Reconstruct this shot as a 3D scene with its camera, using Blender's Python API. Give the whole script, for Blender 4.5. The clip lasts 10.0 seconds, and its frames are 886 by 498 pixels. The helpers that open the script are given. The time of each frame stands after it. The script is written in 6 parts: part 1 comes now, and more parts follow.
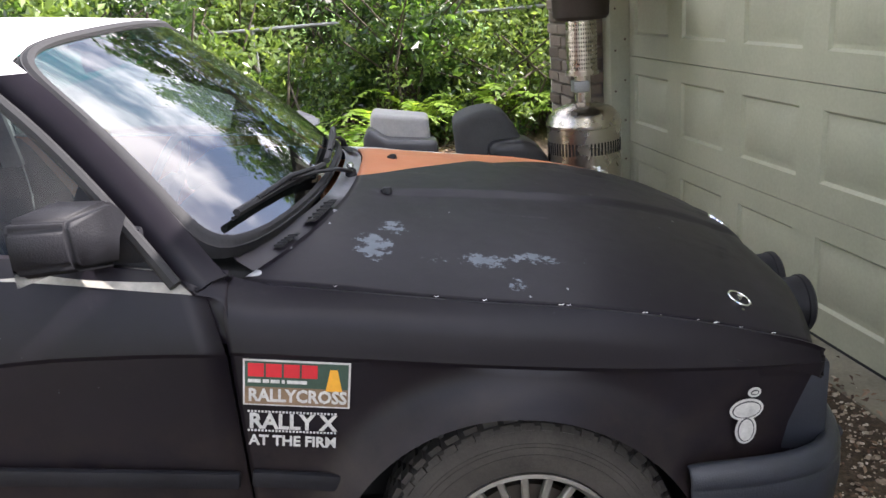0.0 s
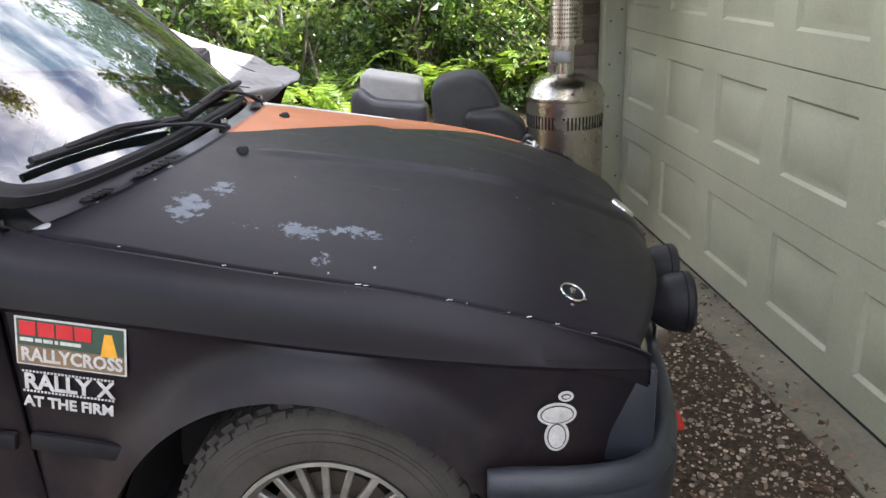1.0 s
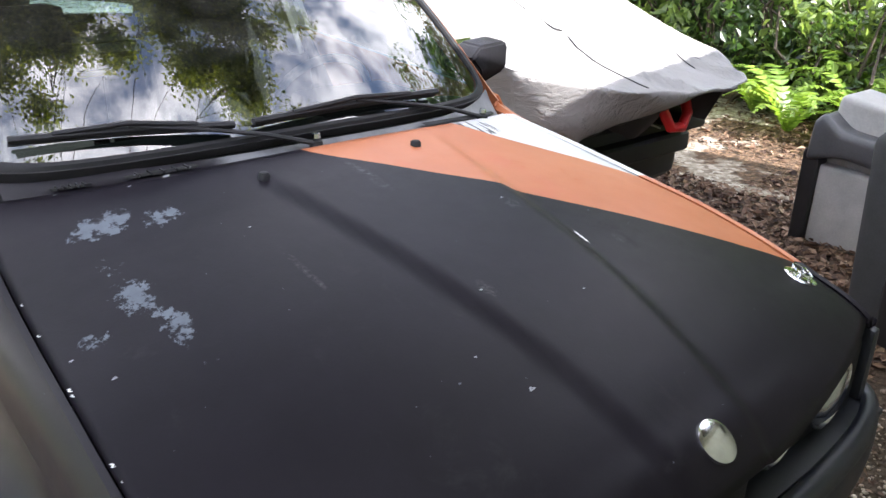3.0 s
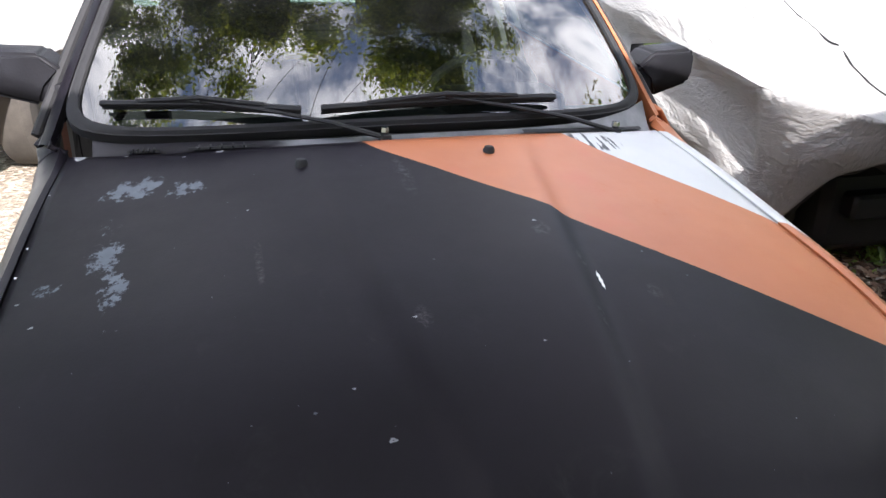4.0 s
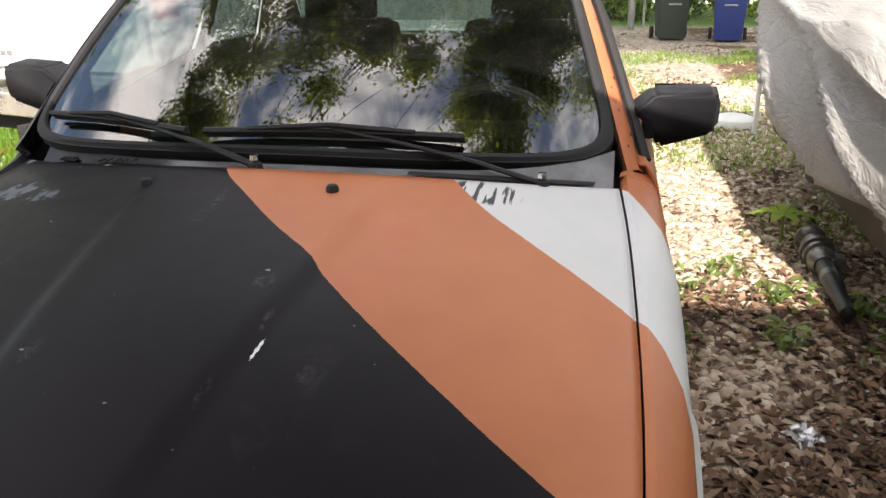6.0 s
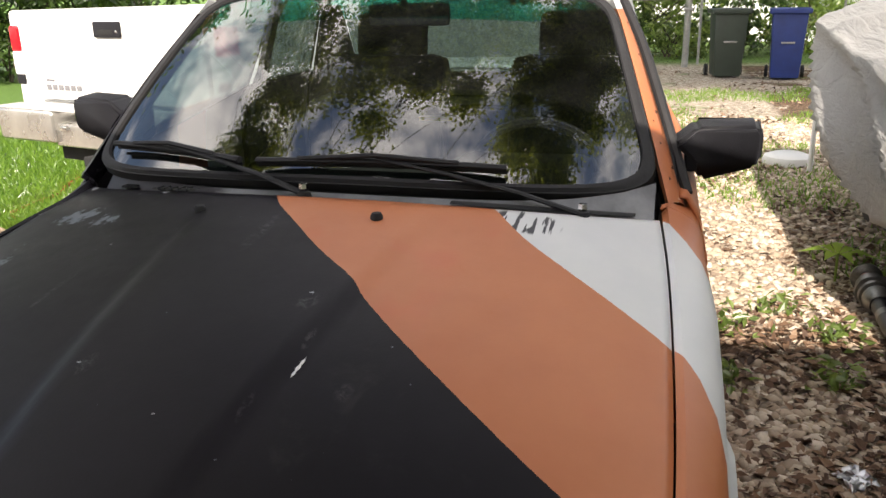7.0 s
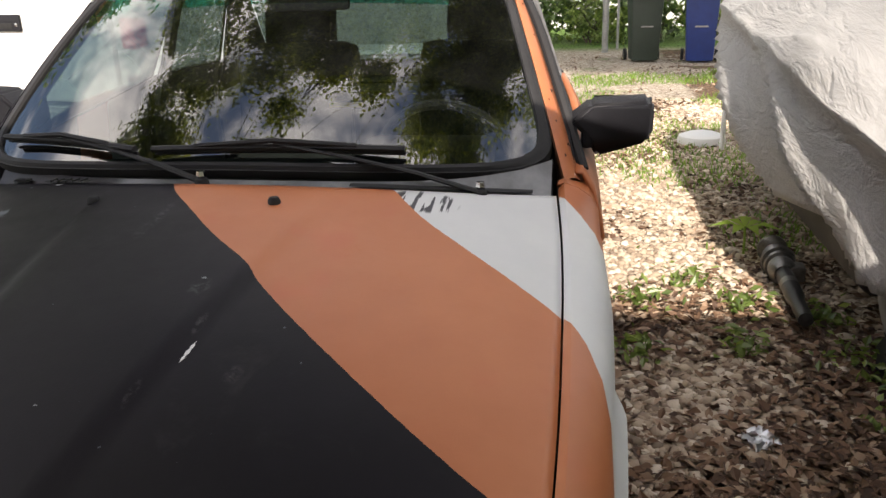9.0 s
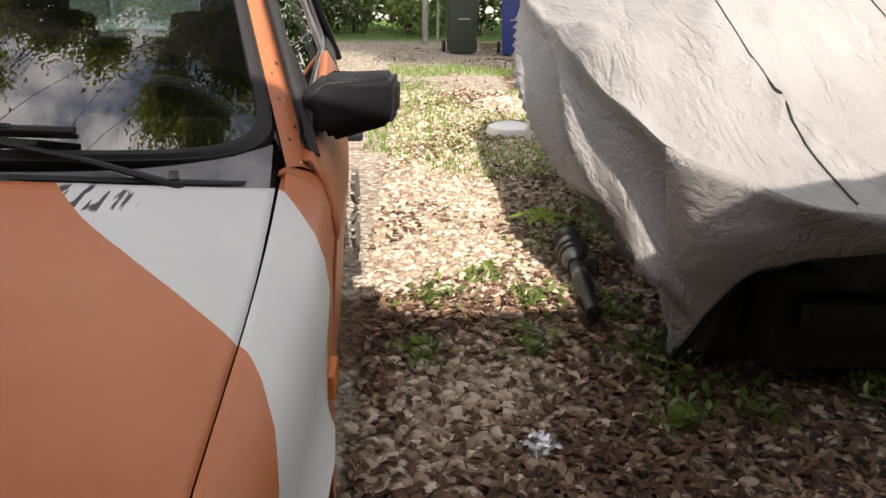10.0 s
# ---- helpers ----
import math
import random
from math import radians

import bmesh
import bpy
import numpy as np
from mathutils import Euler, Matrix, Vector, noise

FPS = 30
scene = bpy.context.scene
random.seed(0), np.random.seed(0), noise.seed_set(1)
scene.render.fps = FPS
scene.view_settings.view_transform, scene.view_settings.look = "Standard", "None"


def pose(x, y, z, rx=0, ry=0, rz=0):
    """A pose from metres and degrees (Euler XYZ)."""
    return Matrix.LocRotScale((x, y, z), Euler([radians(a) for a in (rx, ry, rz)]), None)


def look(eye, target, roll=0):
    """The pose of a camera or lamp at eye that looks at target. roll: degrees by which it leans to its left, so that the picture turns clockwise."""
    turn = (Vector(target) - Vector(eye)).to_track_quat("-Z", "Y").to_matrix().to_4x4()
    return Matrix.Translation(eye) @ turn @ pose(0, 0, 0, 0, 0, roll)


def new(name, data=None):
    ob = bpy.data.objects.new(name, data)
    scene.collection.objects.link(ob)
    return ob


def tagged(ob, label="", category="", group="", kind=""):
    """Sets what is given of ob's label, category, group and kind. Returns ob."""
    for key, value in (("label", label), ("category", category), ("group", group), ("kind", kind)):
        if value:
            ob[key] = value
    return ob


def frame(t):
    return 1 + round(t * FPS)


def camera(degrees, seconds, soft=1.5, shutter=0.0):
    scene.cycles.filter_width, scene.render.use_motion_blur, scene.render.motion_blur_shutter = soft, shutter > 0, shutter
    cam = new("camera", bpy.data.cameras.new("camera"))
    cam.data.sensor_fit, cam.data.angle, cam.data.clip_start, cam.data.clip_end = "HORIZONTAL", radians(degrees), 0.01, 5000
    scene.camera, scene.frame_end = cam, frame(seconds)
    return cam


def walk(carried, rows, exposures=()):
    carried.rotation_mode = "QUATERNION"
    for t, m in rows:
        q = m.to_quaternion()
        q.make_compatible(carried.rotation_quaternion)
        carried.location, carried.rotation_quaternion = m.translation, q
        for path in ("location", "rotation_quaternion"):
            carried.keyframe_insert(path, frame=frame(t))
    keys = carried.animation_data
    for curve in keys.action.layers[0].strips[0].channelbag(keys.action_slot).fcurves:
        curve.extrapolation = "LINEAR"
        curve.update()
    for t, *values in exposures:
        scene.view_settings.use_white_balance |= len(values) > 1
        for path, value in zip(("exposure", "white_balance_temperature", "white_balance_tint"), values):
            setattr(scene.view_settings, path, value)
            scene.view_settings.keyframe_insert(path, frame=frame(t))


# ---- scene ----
cam = camera(58.0, 10.0)

PATH = [
    (0, (-0.157, -2.204, 1.472), (-0.141, -0.3, 0.858), -4.8),
    (0.5, (0.146, -2.201, 1.445), (0.089, -0.314, 0.782), -1.1),
    (1, (0.324, -2.075, 1.416), (0.194, -0.2, 0.733), -2.1),
    (1.5, (0.462, -1.8, 1.418), (0.134, 0.07, 0.791), 3.5),
    (2, (0.662, -1.62, 1.401), (-0.057, 0.157, 0.833), 1.5),
    (2.2, (0.799, -1.528, 1.439), (-0.175, 0.117, 0.851), 2.1),
    (3.3, (1.188, -0.795, 1.513), (-0.337, 0.264, 0.768), 0.4),
    (3.5, (1.182, -0.674, 1.476), (-0.468, 0.228, 0.794), 0.4),
    (4, (1.307, -0.373, 1.48), (-0.472, 0.109, 0.702), 1.0),
    (4.5, (1.264, -0.098, 1.42), (-0.542, 0.312, 0.665), 0.6),
    (5, (1.194, 0.237, 1.448), (-0.631, 0.6, 0.717), -0.0),
    (5.5, (1.142, 0.533, 1.42), (-0.708, 0.368, 0.679), -2.1),
    (5.7, (1.134, 0.604, 1.431), (-0.704, 0.32, 0.697), -1.2),
    (6.8, (1.15, 0.683, 1.445), (-0.681, 0.18, 0.815), -1.5),
    (7, (1.167, 0.681, 1.436), (-0.667, 0.173, 0.82), -1.1),
    (7.5, (1.171, 0.679, 1.435), (-0.663, 0.18, 0.814), -0.8),
    (8, (1.174, 0.674, 1.435), (-0.664, 0.178, 0.824), -1.0),
    (8.5, (1.171, 0.714, 1.422), (-0.686, 0.299, 0.805), -1.4),
    (9, (1.172, 0.754, 1.419), (-0.69, 0.405, 0.777), -1.8),
    (9.5, (1.188, 0.903, 1.377), (-0.688, 0.779, 0.694), -2.0),
    (10, (0.886, 0.953, 1.343), (-1.0, 1.009, 0.681), 0.8),
]
EXPOSURES = [(0, 1.84, 6250, 18), (0.5, 1.95, 6250, 18), (1.5, 2.20, 6250, 18), (2.2, 2.28, 6200, 18), (3.5, 1.90, 6100, 16), (4.5, 1.68, 6250, 16), (5.5, 1.48, 6750, 15), (7.0, 1.02, 6950, 14), (9.0, 0.94, 6950, 15), (10, 0.84, 6950, 17)]
walk(cam, [(t, look(eye, target, roll)) for t, eye, target, roll in PATH], EXPOSURES)

from mathutils.bvhtree import BVHTree

# ---- light ----
SUN_EL, SUN_AZ = radians(36), radians(5)  # azimuth from +x towards +y
world = bpy.data.worlds.new("sky")
scene.world = world
world.use_nodes = True
wn = world.node_tree
sky = wn.nodes.new("ShaderNodeTexSky")
sky.sky_type, sky.sun_disc = "NISHITA", False
sky.sun_elevation, sky.sun_rotation = SUN_EL, radians(90) - SUN_AZ
sky.air_density, sky.dust_density, sky.ozone_density = 1.0, 1.6, 1.0
# broken cloud over the blue
tc, cn, cr, cm = wn.nodes.new("ShaderNodeTexCoord"), wn.nodes.new("ShaderNodeTexNoise"), wn.nodes.new("ShaderNodeMapRange"), wn.nodes.new("ShaderNodeMix")
cn.inputs["Scale"].default_value, cn.inputs["Detail"].default_value, cn.inputs["Roughness"].default_value, cn.inputs["Distortion"].default_value = 2.3, 7.0, 0.6, 0.4
cr.interpolation_type = "SMOOTHSTEP"
cr.inputs[1].default_value, cr.inputs[2].default_value, cr.inputs[4].default_value = 0.44, 0.62, 0.9
cm.data_type = "RGBA"
cm.inputs[7].default_value = (15.0, 14.7, 14.2, 1)
wn.links.new(tc.outputs["Generated"], cn.inputs["Vector"])
wn.links.new(cn.outputs["Fac"], cr.inputs[0])
wn.links.new(cr.outputs[0], cm.inputs[0])
wn.links.new(sky.outputs[0], cm.inputs[6])
wn.links.new(cm.outputs[2], wn.nodes["Background"].inputs[0])
wn.nodes["Background"].inputs[1].default_value = 0.125
sun = new("sun", bpy.data.lights.new("sun", "SUN"))
sun.data.energy, sun.data.angle, sun.data.color = 4.5, radians(0.55), (1.0, 0.95, 0.86)
sun_dir = Vector((math.cos(SUN_EL) * math.cos(SUN_AZ), math.cos(SUN_EL) * math.sin(SUN_AZ), math.sin(SUN_EL)))
sun.matrix_world = look(sun_dir * 30, (0, 0, 0))


# ---- materials ----
class N:
    """A node tree with short ways to add and join nodes."""

    def __init__(self, name):
        self.mat = bpy.data.materials.new(name)
        self.mat.use_nodes = True
        self.t = self.mat.node_tree
        self.b = self.t.nodes["Principled BSDF"]
        self.out = self.t.nodes["Material Output"]

    def n(self, kind, **sockets):
        node = self.t.nodes.new("ShaderNode" + kind)
        for key, value in sockets.items():
            if key.startswith("i_"):
                self.put(node.inputs[int(key[2:])], value)
        return node

    def put(self, socket, value):
        if isinstance(value, bpy.types.NodeSocket):
            self.t.links.new(value, socket)
        else:
            socket.default_value = value

    def math(self, op, a, b=0.0, clamp=False):
        m = self.n("Math")
        m.operation, m.use_clamp = op, clamp
        self.put(m.inputs[0], a)
        self.put(m.inputs[1], b)
        return m.outputs[0]

    def coords(self, which="Object"):
        return self.n("TexCoord").outputs[which]

    def noise(self, scale, detail=4.0, rough=0.55, where=None, distort=0.0):
        t = self.n("TexNoise")
        self.put(t.inputs["Vector"], where or self.coords())
        self.put(t.inputs["Scale"], scale)
        self.put(t.inputs["Detail"], detail)
        self.put(t.inputs["Roughness"], rough)
        self.put(t.inputs["Distortion"], distort)
        return t.outputs["Fac"]

    def ramp(self, fac, stops):
        r = self.n("ValToRGB")
        self.put(r.inputs[0], fac)
        e = r.color_ramp.elements
        while len(e) < len(stops):
            e.new(0.5)
        for k, (p, c) in zip(e, stops):
            k.position, k.color = p, (*c, 1) if len(c) == 3 else c
        return r.outputs[0]

    def step(self, v, lo, hi):
        m = self.n("MapRange")
        m.interpolation_type = "SMOOTHSTEP"
        self.put(m.inputs[0], v)
        m.inputs[1].default_value, m.inputs[2].default_value = lo, hi
        return m.outputs[0]

    def mix(self, fac, a, b, mode="MIX"):
        m = self.n("Mix")
        m.data_type, m.blend_type = "RGBA", mode
        self.put(m.inputs[0], fac)
        for s, v in ((6, a), (7, b)):
            self.put(m.inputs[s], (*v, 1) if isinstance(v, tuple) and len(v) == 3 else v)
        return m.outputs[2]

    def bump(self, height, strength=0.3, dist=0.01):
        b = self.n("Bump")
        b.inputs["Strength"].default_value, b.inputs["Distance"].default_value = strength, dist
        self.put(b.inputs["Height"], height)
        self.t.links.new(b.outputs[0], self.b.inputs["Normal"])

    def set(self, **kw):
        names = dict(color="Base Color", rough="Roughness", metal="Metallic", coat="Coat Weight", spec="Specular IOR Level", trans="Transmission Weight", ior="IOR", alpha="Alpha", coat_rough="Coat Roughness", sub="Subsurface Weight")
        for k, v in kw.items():
            self.put(self.b.inputs[names[k]], (*v, 1) if isinstance(v, tuple) and len(v) == 3 else v)
        return self.mat


def plain(name, color, rough=0.6, metal=0.0, var=0.15, scale=8.0, bump=0.15, fine=120.0):
    """A surface with soft blotches, a fine grain and a little relief."""
    m = N(name)
    big, small = m.noise(scale, 5, 0.6), m.noise(fine, 3)
    f = m.math("ADD", m.math("MULTIPLY", big, 0.7), m.math("MULTIPLY", small, 0.3))
    lo, hi = tuple(c * (1 - var) for c in color), tuple(min(1, c * (1 + var)) for c in color)
    m.set(color=m.ramp(f, [(0.3, lo), (0.7, hi)]), metal=metal)
    m.set(rough=m.math("ADD", m.math("MULTIPLY", big, 0.16), rough - 0.08, True))
    if bump:
        m.bump(small, bump, 0.002)
    return m.mat


def curve_node(m, value, pts, lo, hi):
    """y of the curve through pts at x = value; x runs from lo to hi, y must stay within 0 to 1 after halving and shifting."""
    c = m.n("FloatCurve")
    mp = c.mapping
    mp.use_clip = True
    cv = mp.curves[0]
    while len(cv.points) < len(pts):
        cv.points.new(0.5, 0.5)
    for p, (x, y) in zip(cv.points, pts):
        p.location = ((x - lo) / (hi - lo), (y + 1) / 2)
        p.handle_type = "AUTO"
    mp.update()
    m.put(c.inputs[1], m.math("DIVIDE", m.math("SUBTRACT", value, lo), hi - lo))
    return m.math("SUBTRACT", m.math("MULTIPLY", c.outputs[0], 2.0), 1.0)


def ellipse_mask(m, x, y, cx, cy, rx, ry):
    a = m.math("POWER", m.math("DIVIDE", m.math("SUBTRACT", x, cx), rx), 2.0)
    b = m.math("POWER", m.math("DIVIDE", m.math("SUBTRACT", y, cy), ry), 2.0)
    return m.math("SUBTRACT", 1.0, m.math("ADD", a, b), True)


def car_paint():
    """Satin black over white, with an orange and a white band across the driver's side, chipped and dusty."""
    m = N("car_paint")
    xyz = m.n("SeparateXYZ")
    m.put(xyz.inputs[0], m.coords())
    x, y, z = xyz.outputs
    wob = m.math("MULTIPLY", m.math("SUBTRACT", m.noise(60, 2), 0.5), 0.004)
    # girth: y across the bonnet, growing on down the flank
    g = m.math("ADD", y, wob)
    side = m.step(y, 0.70, 0.78)
    drop = m.math("MULTIPLY", side, m.math("MAXIMUM", m.math("SUBTRACT", m.math("SUBTRACT", 0.89, m.math("MULTIPLY", x, 0.14)), z), 0.0))
    g = m.math("ADD", g, m.math("MULTIPLY", drop, 0.75))
    b1 = curve_node(m, x, [(-1.2, -1.0), (-0.52, -0.17), (-0.345, -0.105), (-0.226, -0.010), (-0.118, 0.088), (-0.012, 0.202), (0.012, 0.222), (0.03, 0.239), (0.099, 0.307), (0.238, 0.468), (0.33, 0.594), (0.40, 0.71), (0.6, 0.97)], -1.2, 0.8)
    b2 = curve_node(m, x, [(-1.2, -0.6), (-0.6, 0.28), (-0.44, 0.325), (-0.372, 0.371), (-0.28, 0.443), (-0.196, 0.538), (-0.12, 0.630), (-0.045, 0.716), (0.05, 0.793), (0.2, 0.88), (0.5, 0.98)], -1.2, 0.8)
    b3 = curve_node(m, x, [(-1.2, 0.4), (-0.62, 0.66), (-0.53, 0.69), (-0.46, 0.735), (-0.38, 0.79), (-0.33, 0.83), (-0.26, 0.97), (0.1, 0.99)], -1.2, 0.8)
    orange_on = m.math("GREATER_THAN", g, b1)
    white_on = m.math("GREATER_THAN", g, b2)
    orange2 = m.math("GREATER_THAN", m.math("ADD", y, wob), b3)
    n_big, n_mid, n_fine = m.noise(3.0, 5, 0.6), m.noise(22, 5, 0.65), m.noise(260, 2)
    black = m.ramp(n_big, [(0.3, (0.0066, 0.0052, 0.0080)), (0.7, (0.0124, 0.0103, 0.0150))])
    dust = m.math("MULTIPLY", m.step(m.noise(7, 6, 0.7, distort=0.6), 0.56, 0.8), m.step(n_mid, 0.35, 0.7))
    black = m.mix(m.math("MULTIPLY", dust, 0.2), black, (0.10, 0.098, 0.096))
    # pale rubbed smears
    smear = None
    for cx, cy, rx, ry in ((-0.177, -0.054, 0.10, 0.018), (0.246, 0.279, 0.022, 0.015), (0.306, 0.160, 0.030, 0.007), (0.15, 0.186, 0.030, 0.007), (0.06, 0.145, 0.03, 0.02), (0.27, -0.12, 0.03, 0.015), (0.05, -0.35, 0.10, 0.008)):
        e = ellipse_mask(m, x, y, cx, cy, rx, ry)
        smear = e if smear is None else m.math("MAXIMUM", smear, e)
    smear = m.math("MULTIPLY", smear, m.step(m.noise(70, 5, 0.7, distort=0.5), 0.42, 0.72))
    black = m.mix(m.math("MULTIPLY", smear, 0.4), black, (0.15, 0.15, 0.155))
    orange = m.ramp(n_big, [(0.3, (0.43, 0.135, 0.052)), (0.7, (0.52, 0.185, 0.078))])
    red = m.math("MULTIPLY", m.step(m.noise(5, 3), 0.55, 0.75), 0.45)
    orange = m.mix(red, orange, (0.50, 0.115, 0.055))
    white = m.ramp(n_big, [(0.3, (0.57, 0.58, 0.59)), (0.7, (0.68, 0.68, 0.67))])
    # lower flanks browned: dust plus the ground's reflection, painted into the colour
    low = m.math("MULTIPLY", m.step(m.math("ADD", z, m.math("MULTIPLY", m.noise(6, 5, 0.7), 0.35)), 1.02, 0.50), m.step(m.noise(14, 6, 0.7), 0.22, 0.75))
    black = m.mix(m.math("MULTIPLY", m.math("MULTIPLY", low, m.step(m.math("ABSOLUTE", y), 0.745, 0.79)), 0.38), black, (0.085, 0.062, 0.046))
    col = m.mix(orange_on, black, orange)
    col = m.mix(white_on, col, white)
    col = m.mix(orange2, col, orange)
    rear = m.math("LESS_THAN", m.math("ADD", x, m.math("MULTIPLY", z, 0.5)), -1.05)
    col = m.mix(rear, col, black)
    # roof stays white
    roof = m.math("MULTIPLY", m.math("GREATER_THAN", z, 1.385), m.math("LESS_THAN", x, -0.84))
    col = m.mix(roof, col, white)
    # bare patches on the passenger side of the bonnet
    tear = m.noise(36, 6, 0.72)
    tear2 = m.noise(16, 4, 0.6)
    worn = None
    for cx, cy, rx, ry, k in ((-0.29, -0.57, 0.06, 0.085, 1.05), (-0.255, -0.48, 0.05, 0.06, 0.8), (-0.165, -0.605, 0.05, 0.04, 0.5), (-0.06, -0.605, 0.085, 0.045, 0.95), (0.045, -0.585, 0.085, 0.035, 0.85), (0.002, -0.695, 0.03, 0.04, 0.75), (0.15, -0.578, 0.04, 0.03, 0.45)):
        e = m.math("MULTIPLY", m.step(ellipse_mask(m, x, y, cx, cy, rx, ry), 0.0, 0.9), k)
        worn = e if worn is None else m.math("MAXIMUM", worn, e)
    w = m.math("ADD", m.math("MULTIPLY", worn, 0.275), m.math("ADD", m.math("MULTIPLY", tear, 1.05), m.math("MULTIPLY", tear2, 0.35)))
    bare = m.math("MULTIPLY", m.step(w, 0.885, 0.975), m.step(worn, 0.01, 0.06))
    specks = m.math("MULTIPLY", m.step(m.noise(95, 2, 0.4), 0.80, 0.81), m.math("GREATER_THAN", z, 0.7))
    bare = m.math("MAXIMUM", bare, specks)
    bare = m.math("MULTIPLY", bare, m.math("SUBTRACT", 1.0, orange_on))
    corner = m.step(m.math("ADD", ellipse_mask(m, x, y, -0.535, -0.700, 0.036, 0.018), m.math("MULTIPLY", m.math("SUBTRACT", tear, 0.5), 0.8)), 0.3, 0.4)
    primer = m.ramp(n_mid, [(0.3, (0.085, 0.10, 0.122)), (0.7, (0.14, 0.158, 0.185))])
    col = m.mix(bare, col, primer)
    col = m.mix(corner, col, (0.40, 0.41, 0.42))
    # runs and chips in the white by the cowl
    sx = m.n("CombineXYZ")
    m.put(sx.inputs[0], m.math("MULTIPLY", x, 9.0))
    m.put(sx.inputs[1], m.math("MULTIPLY", y, 90.0))
    drip = m.step(m.noise(1.0, 2, 0.5, where=sx.outputs[0]), 0.53, 0.57)
    drip = m.math("MULTIPLY", m.math("MULTIPLY", drip, m.step(ellipse_mask(m, x, y, -0.350, 0.435, 0.055, 0.075), 0.0, 0.4)), white_on)
    col = m.mix(drip, col, (0.03, 0.03, 0.035))
    m.set(color=col)
    dark = m.math("SUBTRACT", 1.0, orange_on)
    m.set(rough=m.math("ADD", m.math("ADD", 0.36, m.math("MULTIPLY", n_mid, 0.12)), m.math("MULTIPLY", dust, 0.25)), spec=m.math("SUBTRACT", 0.4, m.math("MULTIPLY", dark, m.math("SUBTRACT", 0.265, m.math("MULTIPLY", m.step(m.math("ABSOLUTE", y), 0.755, 0.79), 0.14)))))
    m.bump(m.math("ADD", m.math("MULTIPLY", n_fine, 0.5), m.math("ADD", n_mid, m.math("MULTIPLY", bare, -1.0))), 0.06, 0.004)
    return m.mat


def glass(name, tint, ior=1.5, film=0.0):
    m = N(name)
    m.t.nodes.remove(m.b)
    tr, gl, fr, mx = m.n("BsdfTransparent"), m.n("BsdfGlossy"), m.n("Fresnel"), m.n("MixShader")
    tr.inputs[0].default_value = (*tint, 1)
    gl.inputs[0].default_value = (1, 1, 1, 1)
    smear = m.noise(3.0, 5, 0.7, distort=1.5)
    m.put(gl.inputs["Roughness"], m.math("MULTIPLY", m.step(smear, 0.6, 0.85), 0.015))
    fr.inputs[0].default_value = ior
    m.put(mx.inputs[0], fr.outputs[0])
    m.put(mx.inputs[1], tr.outputs[0])
    m.put(mx.inputs[2], gl.outputs[0])
    last = mx
    if film:  # a thin pale film, patchy, that lifts the glass's dark tones
        df, fm = m.n("BsdfDiffuse"), m.n("MixShader")
        df.inputs[0].default_value = (0.62, 0.64, 0.62, 1)
        m.put(fm.inputs[0], m.math("MULTIPLY", m.step(m.noise(4.0, 6, 0.7, distort=1.0), 0.25, 0.75), film))
        m.put(fm.inputs[1], mx.outputs[0])
        m.put(fm.inputs[2], df.outputs[0])
        last = fm
    m.t.links.new(last.outputs[0], m.out.inputs[0])
    return m.mat


def cowl_paint():
    """Grey in the middle, black towards the passenger's side."""
    m = N("cowl_paint")
    xyz = m.n("SeparateXYZ")
    m.put(xyz.inputs[0], m.coords())
    n = m.noise(9, 5, 0.65)
    side = m.step(m.math("ADD", xyz.outputs[1], m.math("MULTIPLY", m.math("SUBTRACT", n, 0.5), 0.12)), -0.32, -0.24)
    grey = m.ramp(n, [(0.3, (0.12, 0.122, 0.132)), (0.7, (0.26, 0.265, 0.28))])
    m.set(color=m.mix(side, (0.014, 0.012, 0.017), grey), rough=0.5)
    m.bump(m.noise(120, 3), 0.1, 0.002)
    return m.mat


PAINT = car_paint()
RUBBER = plain("rubber", (0.016, 0.016, 0.018), 0.75, 0, 0.3, 14, 0.3)
PLASTIC = plain("black_plastic", (0.014, 0.014, 0.017), 0.5, 0, 0.35, 10, 0.4, 300)
BUMPER = plain("bumper_plastic", (0.022, 0.025, 0.034), 0.42, 0, 0.25, 9, 0.3, 260)
TYRE = plain("tyre", (0.050, 0.044, 0.038), 0.85, 0, 0.4, 12, 0.5, 180)
ALLOY = plain("dusty_alloy", (0.25, 0.235, 0.21), 0.45, 0.55, 0.25, 20, 0.2)
CHROME = plain("chrome", (0.72, 0.72, 0.72), 0.14, 1.0, 0.05, 30, 0)
STEEL = plain("brushed_steel", (0.50, 0.46, 0.40), 0.27, 1.0, 0.12, 5, 0.1)
GLASS = glass("windscreen_glass", (0.36, 0.44, 0.42), 2.1, 0.008)
SIDE_GLASS = glass("side_glass", (0.20, 0.25, 0.24), 1.35)
TEAL = glass("tinted_band", (0.03, 0.66, 0.52), 1.5)
CLOTH = plain("seat_cloth", (0.024, 0.024, 0.024), 0.9, 0, 0.3, 20, 0.5)
TRIM_IN = plain("cabin_trim", (0.028, 0.028, 0.028), 0.8, 0, 0.3, 12, 0.3)
WHEEL_RIM = plain("matt_wheel_rim", (0.010, 0.010, 0.011), 0.9, 0, 0.2, 12, 0.1)
PLASTIC.node_tree.nodes["Principled BSDF"].inputs["Specular IOR Level"].default_value = 0.2
for cabin_mat in (CLOTH, TRIM_IN, WHEEL_RIM):
    cabin_mat.node_tree.nodes["Principled BSDF"].inputs["Specular IOR Level"].default_value = 0.12
CHIP = plain("bare_primer", (0.25, 0.26, 0.28), 0.6, 0, 0.2, 60, 0)
